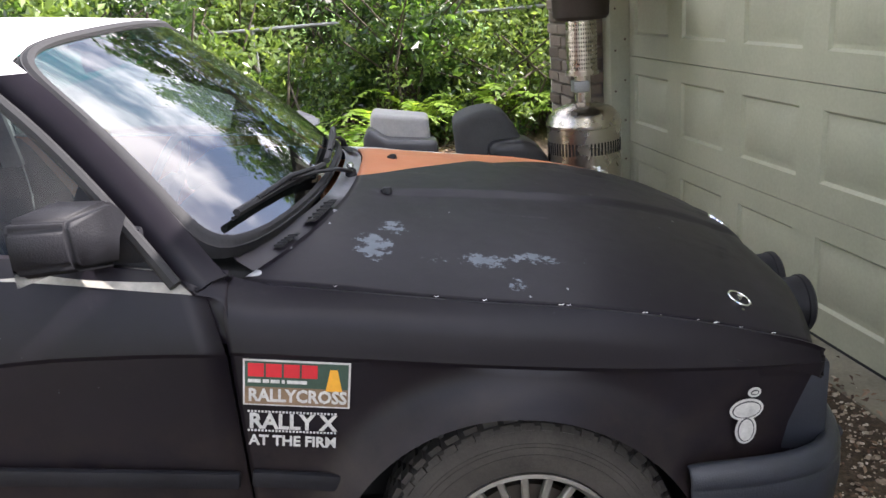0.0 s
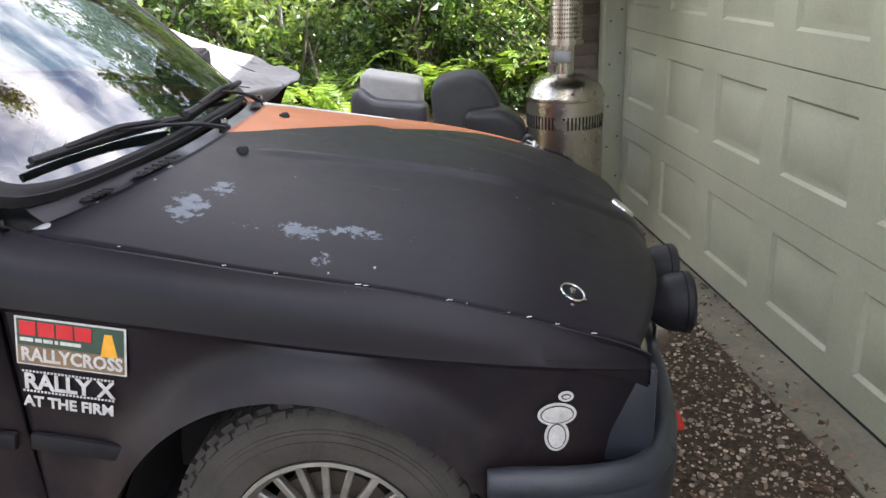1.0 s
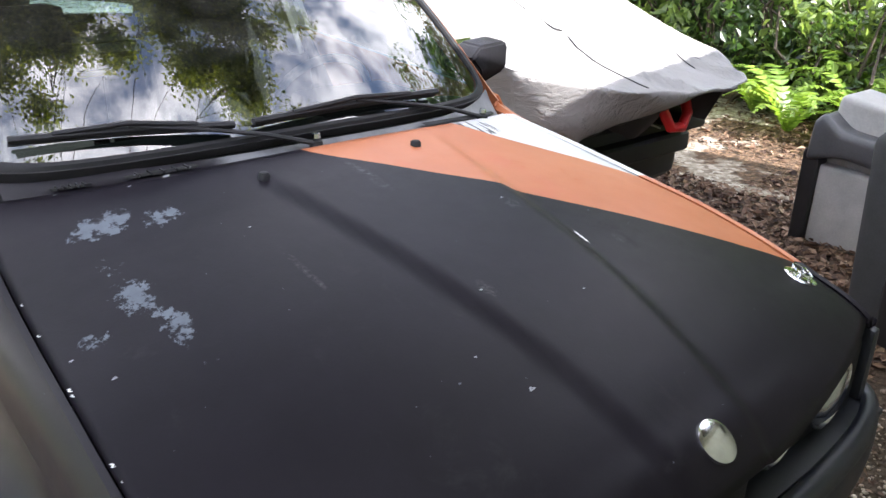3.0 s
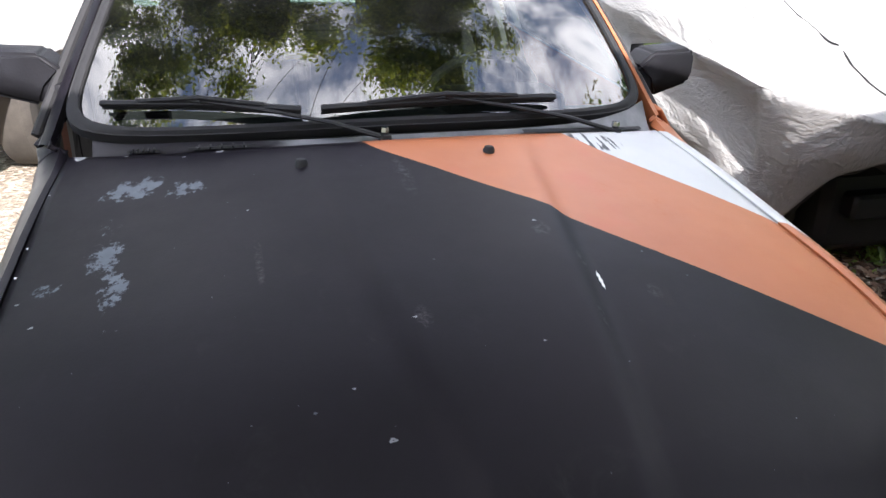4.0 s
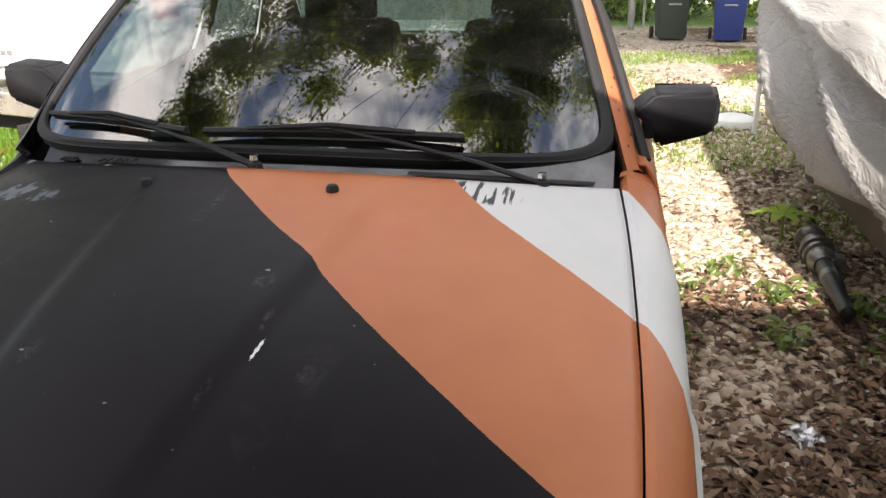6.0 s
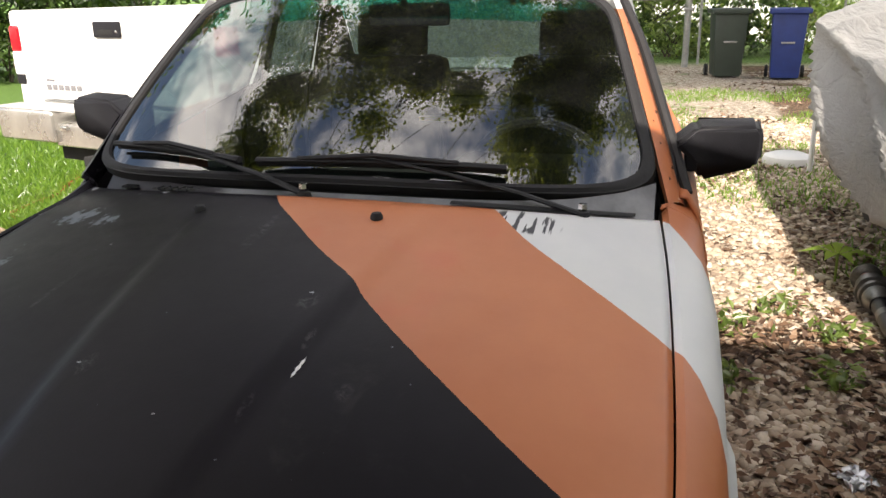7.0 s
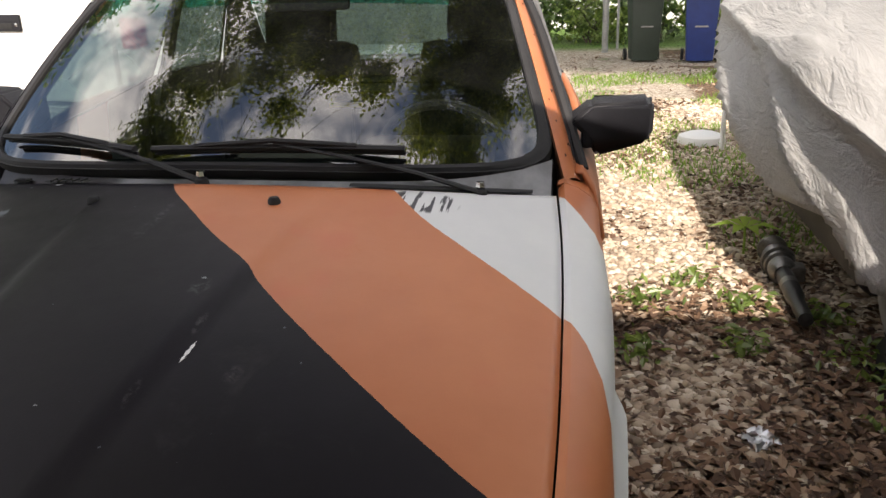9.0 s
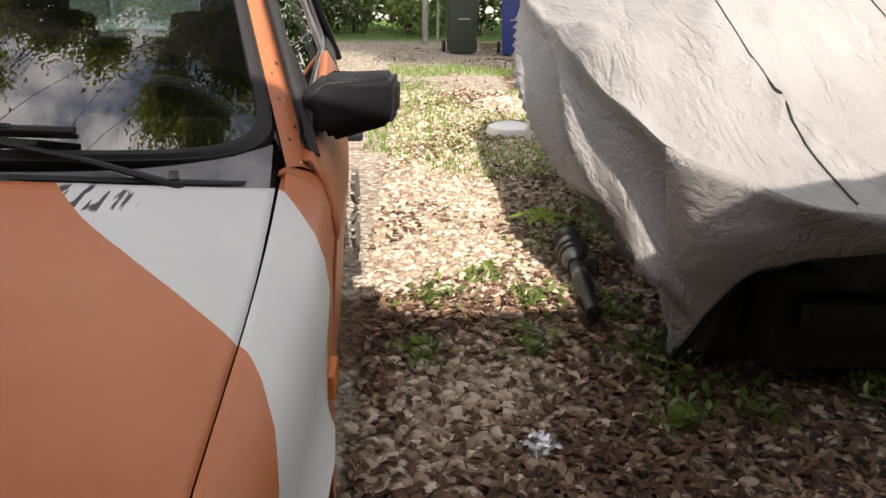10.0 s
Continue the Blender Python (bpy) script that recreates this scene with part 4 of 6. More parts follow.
bonnet()
for side in (-1, 1):
    fender(side)
    wheel(AXLE_X, side * (0.70 if side < 0 else 0.685), side)
    wheel(-2.60, side * (0.70 if side < 0 else 0.60), side)
    arch_liner(ARCH_X, side)
    arch_liner(-2.60, side)
windscreen()
cabin()
nose()
wiper(-0.372, -0.054, 0.06, 0.355, 0.10, 0.045)
wiper(-0.445, 0.535, 0.385, 0.78, 0.045, 0.055)
inside()
scuffs()
# behind the pillars the body stands a little askew to the bonnet's centre line
CABIN = ("steering_wheel", "spokes", "boss", "front_seat", "backrest", "headrest", "rear_view", "stem", "toll", "strap", "dash", "instrument")
for ob in car.children_recursive:
    if ob.type == "MESH" and not ob.name.startswith(CABIN):
        for v in ob.data.vertices:
            v.co.y -= 0.10 * max(0.0, -0.9 - v.co.x)


# ---- house and garage door: s along the wall, o outwards, z up ----
WALL = Matrix.Translation((1.478, 0, 0)) @ Matrix.Rotation(radians(9.2), 4, "Z")  # local -x is outwards, +y along the wall


def wall_box(name, lo, hi, mat, bevel=0.0, parent=None, label="", kind="structure", cat=""):
    ob = part(name, rbox(lo, hi, bevel, WALL), mat, parent, label)
    if parent is None:
        tagged(ob, label, cat, "", kind)
    return ob


DOOR_L, DOOR_R, DOOR_H = 2.58, -1.98, 2.06
wall_box("wall_garage_north", (-0.10, DOOR_L + 0.12, 0), (0.2, 3.75, 2.31), STUCCO, label="pale green painted garage wall", cat="wall")
wall_box("wall_garage_south", (0.0, -6.0, 0), (0.2, DOOR_R - 0.10, 2.31), STUCCO, label="pale green painted garage wall", cat="wall")
wall_box("wall_over_door", (0.0, DOOR_R - 0.10, DOOR_H + 0.1), (0.2, DOOR_L + 0.10, 2.31), STUCCO, label="wall over the garage door", cat="wall")
wall_box("wall_house_side", (0.2, 3.55, 0), (7.0, 3.75, 2.31), STUCCO, label="side wall of the house", cat="wall")
RUSTY_BOLT = plain("rusty_bolt", (0.16, 0.12, 0.09), 0.7, 0.4, 0.3, 60, 0.2)
for s0, s1, n in ((DOOR_L, DOOR_L + 0.12, "trim"), (DOOR_R - 0.12, DOOR_R, "trim")):
    jamb = wall_box(n, (-0.12, s0, 0.0), (0.05, s1, DOOR_H + 0.1), GDOOR, 0.004, label="painted door jamb with a row of bolts", cat="trim")
    edge, way = (s0, -1) if s0 > 0 else (s1, 1)
    for k in range(8):
        for o in (-0.09, -0.03):
            part("bolt", lathe([(0, 0.004), (0.006, 0.003), (0.007, 0)], 10, WALL @ Matrix.Translation((o, edge, 0.12 + k * 0.235 + (0.06 if o > -0.05 else 0))) @ Matrix.Rotation(radians(-90 * way), 4, "X")), RUSTY_BOLT, jamb)
wall_box("trim", (-0.035, DOOR_R, DOOR_H), (0.05, DOOR_L, DOOR_H + 0.1), GDOOR, 0.004, label="painted door head", cat="trim")
gd = thing("garage_door", "pale green sectional garage door with raised panels", "garage door", kind="structure")


def section(k):
    """One leaf of the door with its eight raised panels."""
    z0, z1 = 0.02 + k * 0.503, 0.02 + k * 0.503 + 0.499
    bm = bmesh.new()
    m = WALL
    box(bm, (0.012, DOOR_R + 0.004, z0), (0.05, DOOR_L - 0.004, z1), 0, m)
    w = (DOOR_L - DOOR_R) / 8
    for i in range(8):
        a, b = DOOR_R + i * w, DOOR_R + (i + 1) * w
        # flat field round the panel, a sunk groove and a raised middle
        y0, y1, p0, p1 = a + 0.075, b - 0.075, z0 + 0.12, z1 - 0.095
        lo = 0.001
        fr = [((a if i else a + 0.004), y0, z0, z1), (y1, (b if i < 7 else b - 0.004), z0, z1), (y0, y1, z0, p0), (y0, y1, p1, z1)]
        for ya, yb, za, zb in fr:
            box(bm, (-0.004, ya, za), (0.012, yb, zb), 0, m)
        # bevelled ring
        o = [(y0, p0), (y1, p0), (y1, p1), (y0, p1)]
        vs = []
        for inset, depth in ((0, -0.004), (0.012, 0.010), (0.024, 0.010), (0.045, -0.001)):
            for (yy, zz), (sy, sz) in zip(o, ((1, 1), (-1, 1), (-1, -1), (1, -1))):
                vs.append(bm.verts.new(m @ Vector((depth, yy + sy * inset, zz + sz * inset))))
        for r in range(3):
            for c in range(4):
                bm.faces.new((vs[r * 4 + c], vs[r * 4 + (c + 1) % 4], vs[r * 4 + 4 + (c + 1) % 4], vs[r * 4 + 4 + c]))
        bm.faces.new(vs[12:16])
    return part("door_leaf", bm, GDOOR, gd, "", 30)


for k in range(4):
    section(k)
part("door_seal", rbox((-0.002, DOOR_R, 0.002), (0.04, DOOR_L, 0.021), 0, WALL), RUBBER, gd, "black rubber bottom seal")
wall_box("pavement", (-0.19, -6.0, -0.25), (0.3, 3.75, 0.006), CONCRETE, 0.004, label="stained concrete strip along the garage", cat="pavement")
# eaves and roof, out of view, set low to throw the shadow on the drive
wall_box("ceiling", (-0.46, -6.2, 2.235), (0.0, 0.62, 2.25), STUCCO, label="eaves soffit", cat="ceiling")
wall_box("trim", (-0.50, -6.2, 2.20), (-0.46, 0.62, 2.31), WHITE, label="white fascia board", cat="trim")
ROOFING = plain("shingles", (0.10, 0.09, 0.085), 0.9, 0, 0.4, 6, 0.8, 40)
# beyond mid-door the overhang is slanted off, only to shape its shadow
SHADOW_EDGE = [(-0.52, -6.3), (-0.52, 0.6), (-0.18, 1.4), (-0.18, 4.2)]
rv = [tuple(WALL @ Vector((o, q, 2.312))) for o, q in SHADOW_EDGE] + [tuple(WALL @ Vector((3.5, q, 3.55))) for o, q in SHADOW_EDGE] + [tuple(WALL @ Vector((7.5, q, 2.312))) for o, q in SHADOW_EDGE]
rf = part("roof_house", (rv, [(i, i + 1, i + 5, i + 4) for i in (0, 1, 2, 4, 5, 6)] + [(0, 4, 8), (3, 11, 7), (0, 8, 9, 1), (1, 9, 10, 2), (2, 10, 11, 3)]), ROOFING)
tagged(rf, "grey shingle roof of the house, unseen, cut to shape its shadow", "roof", "", "structure")
BRICK = plain("brick", (0.20, 0.155, 0.115), 0.9, 0, 0.45, 12, 0.8, 60)


# ---- ground ----
def ground_material():
    m = N("ground")
    pos = m.coords("Object")
    xyz = m.n("SeparateXYZ")
    m.put(xyz.inputs[0], pos)
    x, y, z = xyz.outputs
    v1 = m.n("TexVoronoi")
    m.put(v1.inputs["Vector"], pos)
    v1.inputs["Scale"].default_value = 38
    v2 = m.n("TexVoronoi")
    m.put(v2.inputs["Vector"], pos)
    v2.inputs["Scale"].default_value = 30
    leaf = m.ramp(m.math("FRACT", m.math("MULTIPLY", v1.outputs["Color"], 7.3)), [(0.0, (0.045, 0.026, 0.014)), (0.5, (0.12, 0.07, 0.038)), (1.0, (0.21, 0.13, 0.075))])
    stone = m.ramp(m.math("FRACT", m.math("MULTIPLY", v2.outputs["Color"], 5.1)), [(0.0, (0.21, 0.165, 0.12)), (0.6, (0.42, 0.355, 0.28)), (1.0, (0.60, 0.54, 0.45))])
    patch = m.step(m.noise(1.1, 4, 0.6), 0.42, 0.58)
    lane = m.math("MULTIPLY", m.step(x, -1.9, -2.8), m.step(y, 2.4, 1.5))
    stones = m.math("MAXIMUM", m.math("MULTIPLY", patch, 0.75), lane)
    col = m.mix(m.step(m.math("ADD", stones, m.math("MULTIPLY", m.noise(14, 3), 0.5)), 0.55, 0.8), leaf, stone)
    mud = m.ramp(m.noise(75, 6, 0.8), [(0.3, (0.04, 0.027, 0.017)), (0.7, (0.12, 0.084, 0.052))])
    col = m.mix(m.step(x, 0.15, 0.4), col, mud)
    soil = m.noise(40, 5, 0.7)
    col = m.mix(m.math("MULTIPLY", m.step(soil, 0.5, 0.8), 0.6), col, (0.035, 0.025, 0.016))
    lawn = m.math("MULTIPLY", m.step(m.math("ADD", x, m.math("MULTIPLY", m.noise(2, 3), 0.8)), -2.4, -2.9), m.step(m.math("ADD", y, m.math("MULTIPLY", m.noise(2.3, 3), 0.6)), -2.0, -2.5))
    far = m.math("MAXIMUM", m.step(x, -14.5, -16.0), m.step(y, 9.0, 11.0))
    green = m.ramp(m.noise(30, 5, 0.7), [(0.3, (0.06, 0.13, 0.018)), (0.7, (0.14, 0.26, 0.04))])
    weeds = m.math("MULTIPLY", m.step(m.noise(1.6, 5, 0.65, distort=0.5), 0.55, 0.68), m.math("MULTIPLY", m.step(x, -3.0, -5.0), 0.5))
    col = m.mix(m.math("MAXIMUM", m.math("MAXIMUM", lawn, far), weeds), col, green)
    m.set(color=col, rough=0.95)
    m.bump(m.math("ADD", m.math("ADD", v1.outputs["Distance"], v2.outputs["Distance"]), soil), 0.9, 0.02)
    return m.mat


GROUND = ground_material()
gnd = part("ground", grid(lambda u, v: ((-300 + 600 * u), (-300 + 600 * v), -0.002), 4, 4), GROUND)
tagged(gnd, "leaf-strewn gravel drive running into rough grass", "ground", "", "structure")

# ---- leaves, shrubs and trees ----
def leaf_material(name, dark, light, glow):
    m = N(name)
    m.t.nodes.remove(m.b)
    geo = m.n("NewGeometry")
    col = m.ramp(geo.outputs["Random Per Island"], [(0.0, dark), (0.6, tuple((a + b) / 2 for a, b in zip(dark, light))), (1.0, light)])
    d, t, g, a1, a2 = m.n("BsdfDiffuse"), m.n("BsdfTranslucent"), m.n("BsdfGlossy"), m.n("MixShader"), m.n("MixShader")
    m.put(d.inputs[0], col)
    m.put(t.inputs[0], m.mix(1.0, col, (*glow, 1), "MULTIPLY"))
    g.inputs["Roughness"].default_value = 0.35
    a1.inputs[0].default_value, a2.inputs[0].default_value = 0.45, 0.06
    for n, k, s in ((a1, 1, d), (a1, 2, t), (a2, 1, a1), (a2, 2, g)):
        m.t.links.new(s.outputs[0], n.inputs[k])
    m.t.links.new(a2.outputs[0], m.out.inputs[0])
    return m.mat


LEAF_DARK = leaf_material("dark_leaves", (0.013, 0.034, 0.009), (0.085, 0.14, 0.033), (2.8, 3.0, 1.6))
LEAF_LIGHT = leaf_material("light_leaves", (0.07, 0.12, 0.026), (0.22, 0.30, 0.085), (2.3, 2.2, 1.3))
LEAF_FERN = leaf_material("fern_leaves", (0.12, 0.22, 0.03), (0.27, 0.38, 0.07), (1.9, 1.9, 1.0))
LEAF_GRASS = leaf_material("grass_blades", (0.08, 0.17, 0.02), (0.22, 0.34, 0.06), (1.8, 1.8, 1.0))
LEAF_OAK = leaf_material("oak_leaves", (0.05, 0.07, 0.018), (0.20, 0.23, 0.06), (2.6, 2.5, 1.2))
BARK = plain("bark", (0.085, 0.068, 0.05), 0.9, 0, 0.45, 9, 0.9, 40)
rng = np.random.default_rng(7)


def leaves(centres, size, spread=0.9, long=1.7, droop=0.0):
    """(vertices, faces): one bent leaf at each centre, turned at random."""
    c = np.asarray(centres, float)
    n = len(c)
    nrm = rng.normal(size=(n, 3)) * spread + np.array([0, 0, 0.8])
    nrm /= np.linalg.norm(nrm, axis=1)[:, None]
    a = rng.normal(size=(n, 3))
    a[:, 2] -= droop
    a -= nrm * (a * nrm).sum(1)[:, None]
    a /= np.linalg.norm(a, axis=1)[:, None]
    b = np.cross(nrm, a)
    s = (size * rng.uniform(0.6, 1.3, n))[:, None]
    v = np.stack([c - a * s * long / 2, c + b * s * 0.42 + nrm * s * 0.1, c + a * s * long / 2 - nrm * s * 0.15, c - b * s * 0.42 + nrm * s * 0.1], 1).reshape(-1, 3)
    i = np.arange(n) * 4
    f = np.concatenate([np.stack([i, i + 1, i + 2], 1), np.stack([i, i + 2, i + 3], 1)])
    return v.tolist(), f.tolist()


def clumps(n_clump, per, place, radius):
    """Points gathered in uneven clumps; place() gives a clump's centre."""
    out = []
    for _ in range(n_clump):
        p = np.array(place())
        r = radius * rng.uniform(0.5, 1.5)
        q = rng.normal(size=(per, 3)) * r * 0.5 * np.array([1, 1, 0.75])
        out.append(p + q)
    return np.concatenate(out)


def tree(x, y, h, spread, base, n, leaf, mat, lean=(0, 0), label="tall leafy tree", trunk_r=0.16, flat=0.6):
    """Trunk, limbs and a crown of clumps with gaps."""
    t = thing("tree", label, "tree", "trees round the drive")
    top = Vector((x + lean[0], y + lean[1], h))
    pts = [Vector((x, y, -0.1)) + (top - Vector((x, y, 0))) * k + Vector((0.25 * math.sin(k * 5 + x), 0.25 * math.cos(k * 4 + y), 0)) for k in np.linspace(0, 0.85, 9)]
    tr = [tube(pts, trunk_r, 9, 1.0, 0.35)]
    tips = []
    for k in range(9):
        k0 = rng.uniform(base / h, 0.8)
        s = pts[0] + (pts[-1] - pts[0]) * k0
        a = rng.uniform(0, 2 * math.pi)
        e = s + Vector((math.cos(a) * spread * rng.uniform(0.5, 1), math.sin(a) * spread * rng.uniform(0.5, 1), rng.uniform(0.2, 0.35) * h))
        m = (s + e) / 2 + Vector(rng.normal(size=3) * 0.2)
        tr.append(tube([s, m, e], trunk_r * 0.35, 6, 1.0, 0.25))
        tips += [m, e]
    part("trunk", join(*tr), BARK, t)
    c0 = np.array([x + lean[0] * 0.8, y + lean[1] * 0.8, (base + h) / 2])

    def place():
        if rng.random() < 0.5:
            return np.array(tips[rng.integers(len(tips))]) + rng.normal(size=3) * spread * 0.18
        d = rng.normal(size=3)
        d /= np.linalg.norm(d)
        return c0 + d * rng.uniform(0.5, 1.0) * np.array([spread, spread, (h - base) / 2])

    part("crown", leaves(clumps(n // 60, 60, place, spread * 0.2), leaf), mat, t, "", 35, False)
    return t


# shrubs behind the fence and along the drive
def shrub(x, y, w, h, n, leaf, mat, label):
    t = thing("shrub", label, "shrub", "shrubs along the fence")
    stems = [tube([(x + rng.normal() * 0.15, y + rng.normal() * 0.15, -0.05), (x + rng.normal() * w * 0.2, y + rng.normal() * 0.2, h * 0.5), (x + rng.normal() * w * 0.4, y + rng.normal() * 0.4, h * 0.9)], 0.02, 5, 1, 0.4) for _ in range(7)]
    part("stem", join(*stems), BARK, t)

    def place():
        a, r = rng.uniform(0, 2 * math.pi), math.sqrt(rng.random())
        z = rng.uniform(0.08, 1.0)
        k = 0.75 + 0.35 * math.sin(math.pi * z)
        return np.array([x + math.cos(a) * r * w / 2 * k, y + math.sin(a) * r * w * 0.4 * k, z * h])

    part("foliage", leaves(clumps(n // 40, 40, place, w * 0.16), leaf, droop=0.4), mat, t, "", 35, False)


for k in range(15):
    x = -8.5 + k * 0.85 + rng.normal() * 0.2
    # from -0.4 to 2.0 the leaf colour is paler, standing in for sunlight
    light = rng.random() < 0.45 or -0.4 < x < 2.0
    shrub(x, 7.1 + rng.normal() * 0.35, 1.7, rng.uniform(1.7, 2.7), 3600, 0.055 if not light else 0.05, LEAF_LIGHT if light else LEAF_DARK, "bright leafy shrub behind the fence" if light else "dense dark green shrub behind the fence")
for k in range(16):
    x = -5.5 + k * 0.5 + rng.normal() * 0.2
    shrub(x, 6.05 + rng.normal() * 0.15, 1.1, rng.uniform(0.7, 1.9), 1500, rng.uniform(0.03, 0.085), (LEAF_DARK, LEAF_LIGHT, LEAF_DARK)[k % 3], "straggling shrub growing through the fence")
for k in range(10):
    x = -10 + k * 1.5 + rng.normal() * 0.3
    shrub(x, 9.3 + rng.normal() * 0.5, 2.6, rng.uniform(3.0, 4.6), 4200, 0.09, LEAF_LIGHT if k % 3 == 0 else LEAF_DARK, "tall tangled shrub at the back")
for x, y, h, sp in ((-7, 12, 9.5, 2.8), (-2.8, 12.5, 8.0, 2.6), (1.5, 11.5, 9.5, 2.6), (6, 12, 8.5, 2.6), (-12, 12, 9, 3.0)):
    tree(x, y, h, sp, 2.5, 9000, 0.13, LEAF_DARK, label="tall tree behind the fence")
# an oak whose branches hang over the drive
oak = thing("oak_tree", "large oak with limbs hanging over the drive", "tree", "trees round the drive")
ox, oy = 7.5, -8.5
limbs = [tube([(ox, oy, -0.2), (ox - 0.3, oy + 0.2, 2.5), (ox - 0.6, oy + 0.8, 5.5), (ox - 1.4, oy + 1.6, 8.5)], 0.42, 12, 1, 0.55)]
spray = []
for ex, ey, ez in ((-1.7, -3.6, 9.0), (-0.6, -1.2, 10.0), (-2.6, 0.6, 9.6), (1.6, 3.0, 10.5), (-0.6, 3.6, 10.0), (3.5, -3.5, 10.5), (-3.4, -5.6, 9.4), (0.4, -6.0, 9.5), (-1.8, -1.6, 9.6), (-1.2, 1.8, 10.0), (-3.2, -1.8, 9.8), (-2.4, 3.2, 10.2)):
    s = Vector((ox - 1.0, oy + 1.2, 7.0))
    e = Vector((ex, ey, ez))
    m = (s + e) / 2 + Vector((0, 0, 0.9))
    limbs.append(tube([s, m + Vector(rng.normal(size=3) * (0.5, 0.5, 0.25)), e + (m - e) * 0.3 + Vector(rng.normal(size=3) * 0.2), e], 0.014, 7, 1, 0.2))
    for k in range(10):
        b = e + Vector(rng.normal(size=3) * (0.9, 0.9, 0.35))
        limbs.append(tube([e + (m - e) * rng.uniform(0, 0.35), (e + b) / 2 + Vector((0, 0, 0.15)), b, b + Vector((rng.normal() * 0.2, rng.normal() * 0.2, -0.5))], 0.011, 5, 1, 0.3))
        spray.append((b, 0.42))
        spray.append((b + Vector((0, 0, -0.45)), 0.3))
part("trunk", join(*limbs), BARK, oak)
pts = np.concatenate([np.array(b) + rng.normal(size=(430, 3)) * r * 0.85 * np.array([1, 1, 0.8]) for b, r in spray])
part("crown", leaves(pts, 0.084, droop=0.5), LEAF_OAK, oak, "", 35, False)


def fern(x, y, size, n=15):
    t = thing("fern", "bright green fern by the fence", "fern", "ferns by the fence")
    vs, fs, c = [], [], []
    for k in range(n):
        a = 2 * math.pi * k / n + rng.normal() * 0.2
        L = size * rng.uniform(0.75, 1.15)
        up = rng.uniform(0.7, 1.1)
        pts = []
        for q in np.linspace(0, 1, 9):
            r = L * 0.75 * q
            pts.append(Vector((x + math.cos(a) * r, y + math.sin(a) * r, L * up * (1.5 * q - 1.05 * q * q))))
        side = Vector((-math.sin(a), math.cos(a), 0))
        for i in range(1, 9):
            p, d = pts[i], (pts[i] - pts[i - 1])
            w = 0.11 * size * math.sin(math.pi * min(1.0, i / 8.5) * 0.93 + 0.15)
            for f in (0.0, 0.5):
                o = p - d * f
                for s in (-1, 1):
                    b = len(vs)
                    tip = o + side * s * w + d * 0.35 - Vector((0, 0, 0.15 * w))
                    vs += [tuple(o - d * 0.2), tuple(o + side * s * w * 0.5 - d * 0.1), tuple(tip), tuple(o + d * 0.2)]
                    fs += [(b, b + 1, b + 2, b + 3)]
    part("fronds", (vs, fs), LEAF_FERN, t, "", 35, False)


for x, y, s in ((-1.7, 5.0, 0.75), (-1.25, 5.3, 0.85), (-0.9, 4.9, 0.7), (-0.5, 5.4, 0.85), (-2.2, 5.4, 0.8), (-2.9, 5.2, 0.7), (-0.2, 5.9, 0.95), (0.4, 6.0, 1.0), (-1.4, 6.0, 1.0), (0.9, 6.2, 0.9), (-3.6, 5.6, 0.8), (-2.0, 6.1, 1.0), (1.4, 5.7, 0.8), (1.6, 6.3, 0.9)):
    fern(x, y, s)

# ---- chain-link fence ----
GALV = plain("galvanised", (0.32, 0.32, 0.31), 0.5, 0.7, 0.25, 15, 0.2)
WIRE = plain("rusty_wire", (0.05, 0.045, 0.038), 0.8, 0.2, 0.3, 15, 0)


def fence_run(a, b, h, posts, label):
    f = thing("chain_link_fence", label, "fence")
    a, b = Vector(a), Vector(b)
    part("top_rail", tube([a + Vector((0, 0, h)), b + Vector((0, 0, h))], 0.018, 8), GALV, f)
    for k in range(posts):
        p = a + (b - a) * k / (posts - 1)
        part("post", tube([p + Vector((0, 0, -0.1)), p + Vector((0, 0, h + 0.05))], 0.026, 8), GALV, f)
    d = (b - a).normalized()
    L = (b - a).length
    vs, fs = [], []
    n = int(L / 0.085)
    for k in range(-int(h / 0.085), n):
        for s in (1, -1):
            x0 = k * 0.085 if s > 0 else (k + h / 0.085) * 0.085
            p0, p1 = a + d * x0, a + d * (x0 + s * h) + Vector((0, 0, h))
            t0, t1 = max(0.0, -x0 / h if s > 0 else (x0 - L) / h), min(1.0, (L - x0) / h if s > 0 else x0 / h)
            if t1 <= t0:
                continue
            q0, q1 = p0 + (p1 - p0) * t0, p0 + (p1 - p0) * t1
            i = len(vs)
            w = Vector((0, 0, 0.0014))
            vs += [tuple(q0 - w), tuple(q1 - w), tuple(q1 + w), tuple(q0 + w)]
            fs.append((i, i + 1, i + 2, i + 3))
    part("wire_mesh", (vs, fs), WIRE, f, "", 35, False)


fence_run((-14.0, 6.35, 0), (2.2, 6.35, 0), 1.24, 5, "galvanised chain-link fence in front of shrubs")
fence_run((-15.2, -1.2, 0), (-15.2, 6.2, 0), 1.2, 4, "chain-link fence behind the bins")


